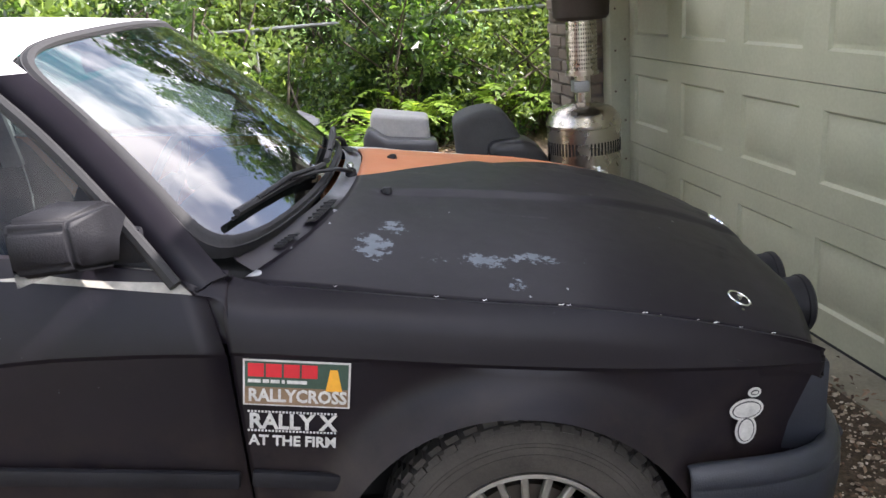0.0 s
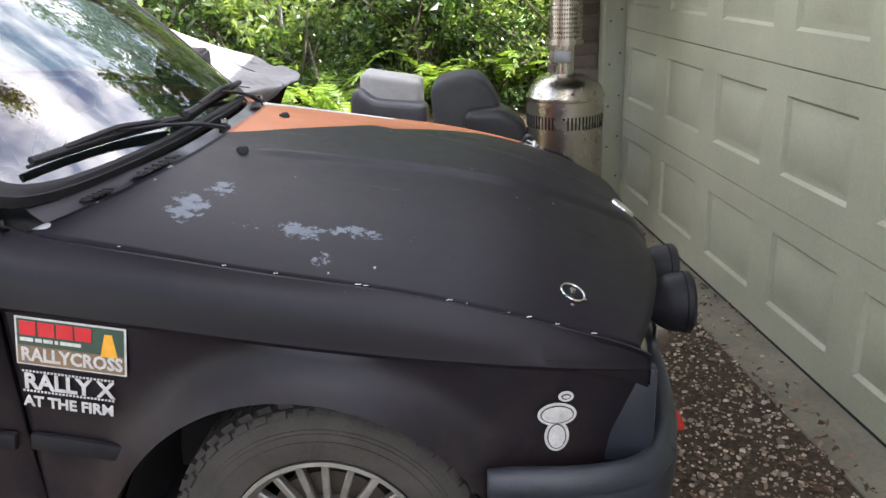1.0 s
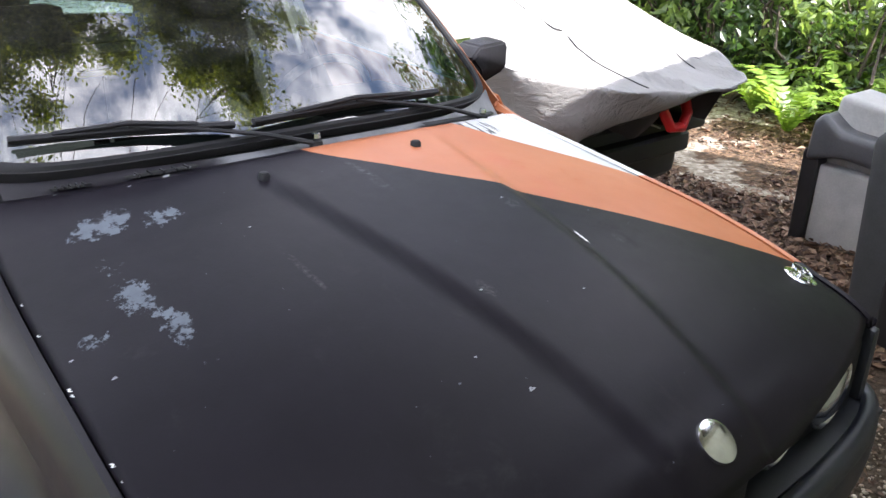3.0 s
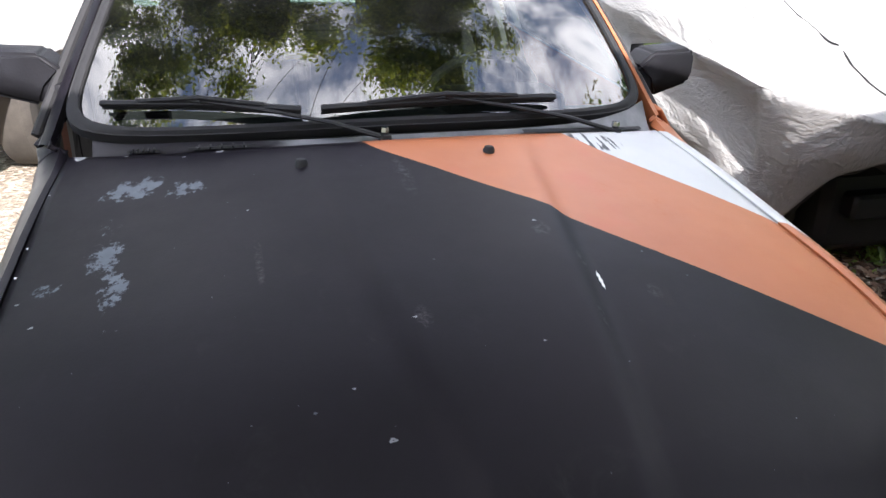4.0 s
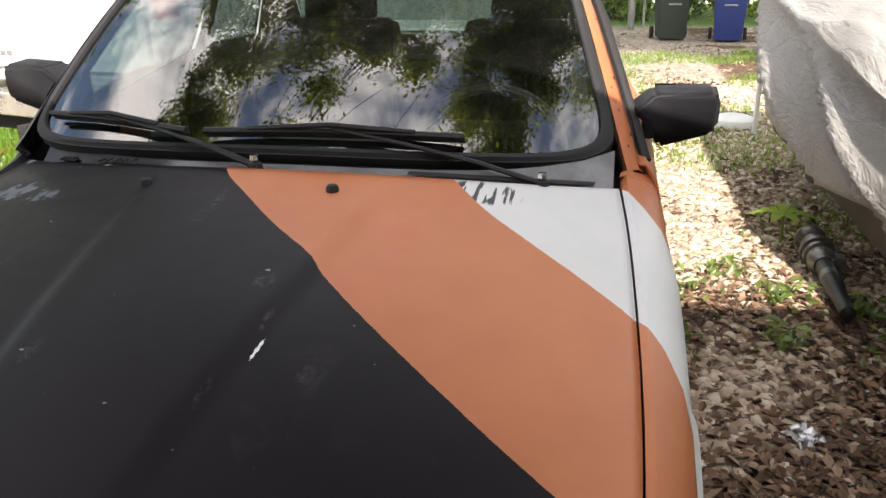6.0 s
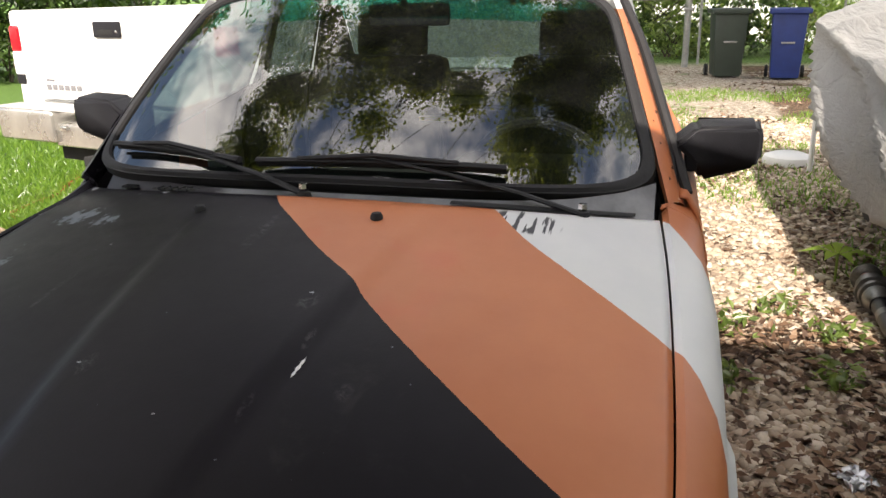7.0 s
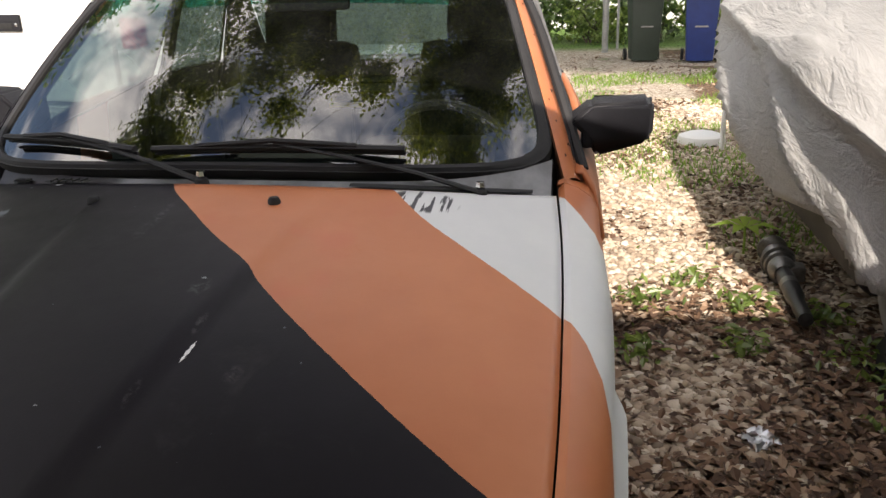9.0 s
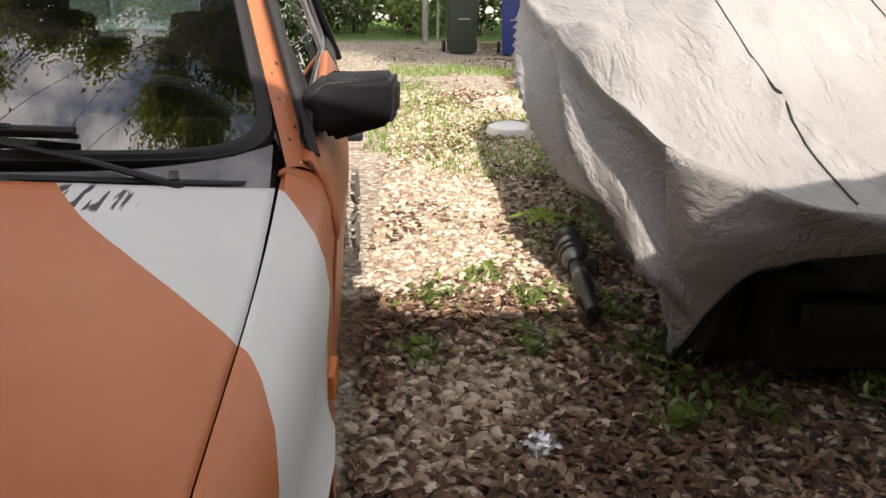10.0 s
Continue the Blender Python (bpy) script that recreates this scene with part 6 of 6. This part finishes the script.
for k in range(9):
    shrub(-17.5 + rng.normal() * 0.4, -7 + k * 1.3, 1.9, rng.uniform(1.0, 2.2), 2200, 0.09, LEAF_DARK if k % 2 else LEAF_LIGHT, "shrub beyond the bins")
for k in range(7):
    shrub(-11.5 + rng.normal() * 0.5, -8 + k * 0.0 - k * 0.9, 2.2, 2.4, 2200, 0.09, LEAF_DARK, "dark shrub beyond the lawn")
# unseen crowns made tall and dense, so the bonnet mirrors less sky
for x, y, h in ((-20, -7, 14), (-19, 5, 14), (-10, -12, 13), (-20, -1, 15), (-15, -11, 14)):
    tree(x, y, h, 3.9, 2.4, 11000, 0.19, LEAF_DARK, label="tree beyond the lawn, grown tall to darken reflections")

# ---- things on the ground ----
lid = thing("white_tub_lid", "round white plastic lid under the covered car", "plastic lid")
part("lid", lathe([(0, 0.10), (0.12, 0.095), (0.19, 0.07), (0.205, 0.03), (0.20, 0.0)], 40, Matrix.Translation((-5.95, 1.72, 0.0))), WHITE, lid)
hose = thing("garden_hose", "orange garden hose lying in the gravel", "hose")
part("hose", tube([(-4.6, -4.0, 0.02), (-4.0, -3.83, 0.02), (-3.75, -3.68, 0.02), (-3.45, -3.66, 0.02), (-3.2, -3.62, 0.02), (-2.9, -3.3, 0.02), (-2.5, -3.2, 0.02)], 0.018, 8), plain("orange_hose", (0.42, 0.09, 0.03), 0.5), hose)
st = thing("suspension_strut", "greasy old suspension strut lying in the leaves", "strut")
RUST = plain("rust", (0.16, 0.07, 0.035), 0.85, 0.2, 0.4, 20, 0.5)
axis = Vector((1.03, -0.055, 0)).normalized()
mt = Matrix.Translation((-2.88, 1.685, 0.075)) @ axis.to_track_quat("Z", "Y").to_matrix().to_4x4() @ Matrix.Diagonal((0.72, 0.72, 0.95, 1))
GREASE = plain("greasy_steel", (0.03, 0.03, 0.032), 0.4, 0.5)
WORN = plain("worn_steel", (0.20, 0.195, 0.185), 0.42, 0.8, 0.4, 25, 0.3)
part("spring_seat", lathe([(0.03, -0.02), (0.085, -0.015), (0.10, 0.0), (0.10, 0.02), (0.075, 0.03), (0.05, 0.035)], 28, mt), WORN, st)
part("rod", lathe([(0.05, 0.0), (0.052, 0.20)], 20, mt), RUST, st)
for z0, r in ((0.12, 0.085), (0.19, 0.105), (0.25, 0.095)):
    part("collar", lathe([(0.045, z0 - 0.008), (r, z0), (r + 0.008, z0 + 0.012), (r, z0 + 0.026), (0.05, z0 + 0.03)], 28, mt), WORN, st)
part("knuckle", lathe([(0.05, 0.27), (0.085, 0.30), (0.09, 0.36), (0.06, 0.40)], 24, mt), WORN, st)
part("bracket", rbox((0.03, -0.05, 0.30), (0.13, 0.05, 0.40), 0.015, mt), WORN, st)
part("tube_body", lathe([(0.045, 0.38), (0.055, 0.42), (0.055, 0.70), (0.045, 0.74), (0.042, 0.95), (0, 0.96)], 24, mt), GREASE, st)
part("label_band", lathe([(0.0558, 0.52), (0.0562, 0.525), (0.0562, 0.575), (0.0558, 0.58)], 24, mt), WORN, st)
fl = thing("foil_scrap", "crumpled piece of silver foil on the leaves", "foil")
fm = bmesh.new()
bmesh.ops.create_grid(fm, x_segments=9, y_segments=8, size=0.048)
for v in fm.verts:
    v.co.z = 0.012 + 0.012 * noise.noise(v.co * 40) + 0.005 * rng.random()
    v.co.xy += Vector(rng.normal(size=2) * 0.006)
bmesh.ops.transform(fm, matrix=pose(-1.14, 1.31, 0.015, 4, 6, 30), verts=fm.verts)
solid(part("foil", fm, plain("foil", (0.62, 0.62, 0.64), 0.34, 1.0, 0.05), fl, "", 10), 0.001)


def weed(x, y, r, n, mat, label="small green weed in the gravel", h=0.09, leaf=0.03, name="weed"):
    t = thing(name, label, "weed", "weeds in the gravel")
    c = np.stack([x + rng.normal(size=n) * r * 0.55, y + rng.normal(size=n) * r * 0.55, rng.uniform(0.01, h, n)], 1)
    part("leaves", leaves(c, leaf, 0.6), mat, t, "", 35, False)


for x, y, r in ((-1.8, 1.37, 0.09), (-1.33, 2.0, 0.14), (-1.62, 2.25, 0.12), (-2.22, 1.0, 0.13), (-1.52, 1.82, 0.10), (-1.72, 0.97, 0.10), (-2.2, 1.45, 0.12), (-1.75, 1.78, 0.14), (-1.45, 2.45, 0.10), (-2.5, 1.25, 0.12), (-1.25, 1.75, 0.07), (-2.1, 1.75, 0.12)):
    weed(x, y, r, 60, LEAF_LIGHT)
seedling = thing("seedling", "bright green seedling beside the strut", "plant")
part("stem", tube([(-2.95, 1.565, 0.0), (-2.96, 1.565, 0.10), (-2.95, 1.56, 0.17)], 0.006, 6), LEAF_FERN, seedling)
for k in range(7):
    a = k * 0.9 + 0.3
    d = Vector((math.cos(a), math.sin(a), 0.15))
    sd = Vector((-math.sin(a), math.cos(a), 0))
    o = Vector((-2.95, 1.56, 0.16))
    L = 0.19 if k % 2 else 0.15
    part("leaf", ([tuple(o), tuple(o + d * L * 0.45 + sd * 0.032 + Vector((0, 0, 0.02))), tuple(o + d * L - Vector((0, 0, 0.02))), tuple(o + d * L * 0.45 - sd * 0.032 + Vector((0, 0, 0.02))), tuple(o + d * L * 0.5 + Vector((0, 0, 0.012)))], [(0, 1, 4), (1, 2, 4), (2, 3, 4), (3, 0, 4)]), LEAF_FERN, seedling)


# ---- stickers on the passenger side ----
def letters(text, size, m, mat, parent, name="lettering", depth=0.0006):
    cu = bpy.data.curves.new(name, "FONT")
    cu.body, cu.size, cu.extrude, cu.resolution_u, cu.offset = text, size, depth, 2, size * 0.03
    tmp = bpy.data.objects.new(name, cu)
    me = bpy.data.meshes.new_from_object(tmp)
    bpy.data.objects.remove(tmp)
    xs = [v.co.x for v in me.vertices]
    w0, w1 = min(xs), max(xs)
    me.materials.append(mat)
    ob = new(name, me)
    ob.parent = parent
    ob.matrix_local = m
    return ob, w0, w1


STICK_W = plain("sticker_white", (0.52, 0.51, 0.49), 0.5, 0, 0.25, 30, 0)
STICK_G = plain("sticker_green", (0.035, 0.07, 0.05), 0.5, 0, 0.2, 20, 0)
STICK_B = plain("sticker_brown", (0.20, 0.13, 0.075), 0.5, 0, 0.3, 20, 0)
STICK_R = plain("sticker_red", (0.55, 0.02, 0.03), 0.45, 0, 0.1, 20, 0)
STICK_O = plain("sticker_orange", (0.75, 0.36, 0.03), 0.5, 0, 0.15, 20, 0)


def side_frame(x, z, tilt=0.0):
    """Right flank of the car: local x forward, local y up, local z outwards."""
    y = -(flank_y(x) - 0.003)
    return Matrix.Translation((x, y, z)) @ Matrix.Rotation(radians(90), 4, "X") @ Matrix.Rotation(radians(tilt), 4, "X")


def slab(m, x0, y0, x1, y1, z, mat, parent, name, bevel=0.002, label=""):
    return part(name, rbox((x0, y0, z), (x1, y1, z + 0.0008), 0.0, m), mat, parent, label, 35, False)


def rally_stickers():
    m = side_frame(-0.555, 0.745, -1.5) @ Matrix.Rotation(radians(-8.3), 4, "Z") @ Matrix.Diagonal((1.0, 0.905, 1, 1))
    t = thing("rally_sticker", "green and brown rallycross sticker with a white border", "sticker")
    W, H = 0.205, 0.106
    slab(m, 0, 0, W, H, 0.002, STICK_W, t, "border")
    slab(m, 0.004, 0.004, W - 0.004, H - 0.004, 0.003, STICK_G, t, "field")
    slab(m, 0.004, 0.004, W - 0.004, 0.044, 0.004, STICK_B, t, "lower_field")
    # the red mark drawn as plain blocks
    for k in range(4):
        bm = bmesh.new()
        box(bm, (0.010 + k * 0.034, 0.068, 0.0045), (0.040 + k * 0.034, 0.098, 0.0056), 0, m)
        part("red_block", bm, STICK_R, t, "", 35, False)
    for k, (a, b) in enumerate(((0.010, 0.034), (0.038, 0.050), (0.053, 0.070), (0.074, 0.080), (0.084, 0.122))):
        slab(m, a, 0.054, b, 0.0615, 0.0045, STICK_W, t, "text_bar")
    # traffic cone
    bm = bmesh.new()
    v = [bm.verts.new(m @ Vector(p)) for p in ((0.158, 0.040, 0.0052), (0.190, 0.040, 0.0052), (0.180, 0.090, 0.0052), (0.166, 0.090, 0.0052))]
    bm.faces.new(v)
    part("cone", bm, STICK_O, t, "orange cone shape", 35, False)
    ob, a, b = letters("RALLYCROSS", 0.040, m @ Matrix.Translation((0.010, 0.012, 0.0055)) @ Matrix.Diagonal((0.80, 1.0, 1, 1)), STICK_W, t)
    t2 = thing("rally_decal", "white block letters on the black wing", "sticker")
    m2 = side_frame(-0.553, 0.741, -1.5) @ Matrix.Rotation(radians(-8.3), 4, "Z")
    bm = bmesh.new()
    for k in range(26):
        for y in (-0.008, -0.049):
            x0 = 0.006 + k * 0.0067
            box(bm, (x0, y - 0.004, 0.002), (x0 + 0.004, y, 0.003), 0, m2)
    tagged(part("dash_row", bm, STICK_W, t2, "", 35, False), "rows of tiny pale marks", "", "", "stuff")
    letters("RALLY X", 0.045, m2 @ Matrix.Translation((0.008, -0.0455, 0.0025)) @ Matrix.Diagonal((0.98, 1, 1, 1)), STICK_W, t2)
    letters("AT THE FIRM", 0.030, m2 @ Matrix.Translation((0.010, -0.078, 0.009)) @ Matrix.Diagonal((0.98, 1, 1, 1)), STICK_W, t2)
    # a plain pale sticker near the front
    m3 = Matrix.Translation((0.432, -(flank_y(0.432) + 0.002), 0.607)) @ Matrix.Rotation(radians(6.5), 4, "Z") @ Matrix.Rotation(radians(90), 4, "X")
    t3 = thing("pale_sticker", "small pale cut-out sticker on the black wing", "sticker")

    def disc(cx, cy, rx, ry, z, mat, nm):
        vs = [tuple(m3 @ Vector((cx + rx * math.cos(a), cy + ry * math.sin(a), z))) for a in np.linspace(0, 2 * math.pi, 28, endpoint=False)]
        part(nm, (vs, [tuple(range(28))]), mat, t3, "", 35, False)

    GREYL = plain("sticker_line", (0.06, 0.06, 0.065), 0.5)
    for z, mat, g, nm in ((0.006, STICK_W, 0.0, "backing"), (0.007, GREYL, -0.005, "outline"), (0.008, STICK_W, -0.0075, "fill")):
        disc(0, 0.022, 0.036 + g, 0.024 + g, z, mat, nm)
        disc(0, -0.024, 0.023 + g, 0.032 + g, z - 0.0004, mat, nm)
        disc(0.016, 0.058, 0.014 + g, 0.011 + g, z - 0.0004, mat, nm)


rally_stickers()


# ---- brick corner of the house ----
def brick_corner():
    host = wall_box("wall_brick", (-0.30, DOOR_L + 0.135, 0), (-0.101, 3.13, 2.19), plain("mortar", (0.16, 0.14, 0.12), 0.95, 0, 0.3, 20, 0.6), label="rough brown brick corner beside the garage door", cat="wall")
    base = bmesh.new()
    box(base, (-0.012, -0.095, -0.030), (0.012, 0.095, 0.030), 0.006, None, 1)
    me = bpy.data.meshes.new("brick")
    base.to_mesh(me)
    base.free()
    mt = N("brick_face")
    info = mt.n("ObjectInfo")
    mt.set(color=mt.mix(mt.math("MULTIPLY", mt.noise(25, 5, 0.7), 0.7), mt.ramp(info.outputs["Random"], [(0.0, (0.10, 0.075, 0.055)), (0.5, (0.20, 0.155, 0.115)), (1.0, (0.30, 0.25, 0.20))]), (0.09, 0.075, 0.06)), rough=0.9)
    mt.bump(mt.noise(60, 4), 0.7, 0.006)
    me.materials.append(mt.mat)
    for r in range(30):
        z, odd = 0.04 + r * 0.072, r % 2
        for c in range(2):  # outward face
            ob = new("brick", me)
            ob.parent = host
            ob.matrix_local = WALL @ Matrix.Translation((-0.31 + rng.normal() * 0.003, DOOR_L + 0.235 + c * 0.205 - (0.05 if odd else 0.0), z)) @ Matrix.Rotation(rng.normal() * 0.02, 4, "X")
        ob = new("brick", me)  # face towards the door
        ob.parent = host
        ob.matrix_local = WALL @ Matrix.Translation((-0.205 - (0.012 if odd else -0.012), DOOR_L + 0.127 + rng.normal() * 0.002, z)) @ Matrix.Rotation(radians(90), 4, "Z") @ Matrix.Rotation(rng.normal() * 0.02, 4, "X") @ Matrix.Diagonal((1, 0.92, 1, 1))


brick_corner()


# ---- stones, dead leaves and grass on the drive ----
def scatter_stones():
    ico = bmesh.new()
    bmesh.ops.create_icosphere(ico, subdivisions=1, radius=1)
    bv = np.array([v.co[:] for v in ico.verts])
    bf = np.array([[v.index for v in f.verts] for f in ico.faces])
    ico.free()
    n1, n2, n3, n4, n5 = 9000, 24000, 4000, 9000, 3000
    xy = np.concatenate([np.stack([rng.uniform(-2.9, -0.2, n1), rng.uniform(0.75, 2.4, n1)], 1), np.stack([-2.3 - 6.2 * rng.random(n2) ** 1.3, rng.uniform(0.7, 2.6, n2)], 1), np.stack([rng.uniform(-4.6, -2.3, n3), rng.uniform(-3.9, -2.6, n3)], 1), np.stack([rng.uniform(0.35, 1.30, n4), rng.uniform(-2.2, 2.4, n4)], 1), np.stack([rng.normal(-1.35, 0.35, n5), rng.uniform(0.78, 1.45, n5)], 1)])
    small = np.arange(len(xy)) >= n1 + n2 + n3
    small &= np.arange(len(xy)) < n1 + n2 + n3 + n4
    # stones lie thick in patches
    keep = np.array([noise.noise(Vector((x * 1.3, y * 1.3, 3.1))) + 0.55 * rng.random() > (0.22 - 0.55 * math.exp(-((x + 1.4) / 0.55) ** 2 - ((y - 1.05) / 0.35) ** 2) if x > -2.3 else -0.35) for x, y in xy])
    keep |= small
    xy, small = xy[keep], small[keep]
    n = len(xy)
    sz = rng.gamma(5.0, 0.0027, n).clip(0.006, 0.030) * np.where(small, 0.36, 1.0)
    a = rng.uniform(0, 2 * math.pi, n)
    vs = bv[None] * (1 + rng.normal(size=(n, len(bv), 1)) * 0.12) * np.stack([sz * rng.uniform(0.9, 1.5, n), sz, sz * rng.uniform(0.45, 0.8, n)], 1)[:, None]
    c, s = np.cos(a)[:, None], np.sin(a)[:, None]
    x, y = vs[..., 0] * c - vs[..., 1] * s, vs[..., 0] * s + vs[..., 1] * c
    vs = np.stack([x + xy[:, :1], y + xy[:, 1:], vs[..., 2] + sz[:, None] * 0.2], -1).reshape(-1, 3)
    fs = (bf[None] + (np.arange(n) * len(bv))[:, None, None]).reshape(-1, 3)
    m = N("pebbles")
    geo = m.n("NewGeometry")
    m.set(color=m.mix(m.math("MULTIPLY", m.noise(70, 4), 0.5), m.ramp(geo.outputs["Random Per Island"], [(0.0, (0.16, 0.12, 0.09)), (0.3, (0.37, 0.285, 0.205)), (0.7, (0.56, 0.465, 0.355)), (1.0, (0.74, 0.66, 0.55))]), (0.26, 0.20, 0.15)), rough=0.85)
    m.bump(m.noise(120, 3), 0.3, 0.003)
    tagged(part("gravel", (vs.tolist(), fs.tolist()), m.mat, None, "", 80), "brown and pale river gravel on the drive", "gravel", "", "stuff")


def scatter_leaves():
    def litter(n, x0, x1, y0, y1):
        return np.stack([rng.uniform(x0, x1, n), rng.uniform(y0, y1, n)], 1)

    xy = np.concatenate([litter(24000, -2.9, 0.3, 0.75, 3.4), litter(6500, -8.5, -2.7, 0.7, 1.9), litter(5000, -1.2, 1.2, 3.2, 6.3), litter(2600, 0.45, 1.35, -2.2, 2.2), litter(3000, -14, -8, 0.2, 4.0), litter(2500, -4, -0.8, 4.2, 6.2)])
    keep = np.array([noise.noise(Vector((x * 1.3, y * 1.3, 3.1))) * 0.8 + 0.9 * rng.random() < (0.80 - 0.45 * math.exp(-((x + 1.4) / 0.5) ** 2 - ((y - 1.05) / 0.3) ** 2) if x > -2.3 else 0.24) for x, y in xy])
    xy = xy[keep]
    n = len(xy)
    L = rng.uniform(0.014, 0.036, n) * np.where(xy[:, 0] > 0.4, 0.5, 1.0)
    a, tilt = rng.uniform(0, 2 * math.pi, n), rng.normal(size=(n, 2)) * 0.35
    d = np.stack([np.cos(a), np.sin(a), tilt[:, 0]], 1)
    s = np.stack([-np.sin(a), np.cos(a), tilt[:, 1]], 1)
    z = rng.uniform(0.004, 0.022, n)
    o = np.concatenate([xy, z[:, None]], 1)
    L = L[:, None]
    curl = np.array([0, 0, 1.0]) * (L * rng.uniform(0.05, 0.35, n)[:, None])
    v = np.stack([o - d * L, o + s * L * 0.42 + curl, o + d * L * 0.25 + s * L * 0.40 + curl, o + d * L, o + d * L * 0.25 - s * L * 0.40 + curl, o - s * L * 0.42 + curl], 1).reshape(-1, 3)
    i = (np.arange(n) * 6)[:, None]
    f = np.concatenate([i + np.array([[0, 1, 2, 3]]), i + np.array([[0, 3, 4, 5]])])
    m = N("dead_leaves")
    geo = m.n("NewGeometry")
    m.set(color=m.ramp(geo.outputs["Random Per Island"], [(0.0, (0.045, 0.025, 0.016)), (0.4, (0.11, 0.060, 0.035)), (0.75, (0.19, 0.112, 0.066)), (1.0, (0.34, 0.24, 0.165))]), rough=0.75)
    tagged(part("leaf_litter", (v.tolist(), f.tolist()), m.mat, None, "", 180, False), "dry brown leaves littering the drive", "dead leaves", "", "stuff")


def scatter_grass(name, label, n, place, h, mat, width=0.006):
    p = np.array([place() for _ in range(n)])
    a = rng.uniform(0, 2 * math.pi, n)
    hh = (h * rng.uniform(0.5, 1.3, n))[:, None]
    side = np.stack([np.cos(a), np.sin(a), np.zeros(n)], 1) * width
    bend = np.concatenate([rng.normal(size=(n, 2)) * 0.45, np.ones((n, 1))], 1)
    o = np.concatenate([p, np.zeros((n, 1))], 1)
    v = np.stack([o - side, o + side, o + bend * hh * np.array([0.4, 0.4, 0.6]) + side * 0.7, o + bend * hh, o + bend * hh * np.array([0.4, 0.4, 0.6]) - side * 0.7], 1).reshape(-1, 3)
    i = (np.arange(n) * 5)[:, None]
    tagged(part(name, (v.tolist(), (i + np.array([[0, 1, 2, 3, 4]])).tolist()), mat, None, "", 180, False), label, "grass", "", "stuff")


scatter_stones()
scatter_leaves()
scatter_grass("lawn_grass", "sunlit green lawn grass under the pickup", 52000, lambda: (-2.9 - 7.0 * rng.random() ** 1.6, -2.7 - 4.5 * rng.random() ** 1.3 if rng.random() < 0.8 else -2.4 - rng.random()), 0.075, LEAF_GRASS)


def drive_patch():
    while True:
        x, y = -3.0 - 8.5 * rng.random(), rng.uniform(0.5, 3.0)
        if noise.noise(Vector((x * 0.9, y * 0.9, 8.2))) + 0.25 * rng.random() > 0.12:
            return x, y


scatter_grass("drive_grass", "patches of short grass in the gravel", 6500, drive_patch, 0.05, LEAF_GRASS)
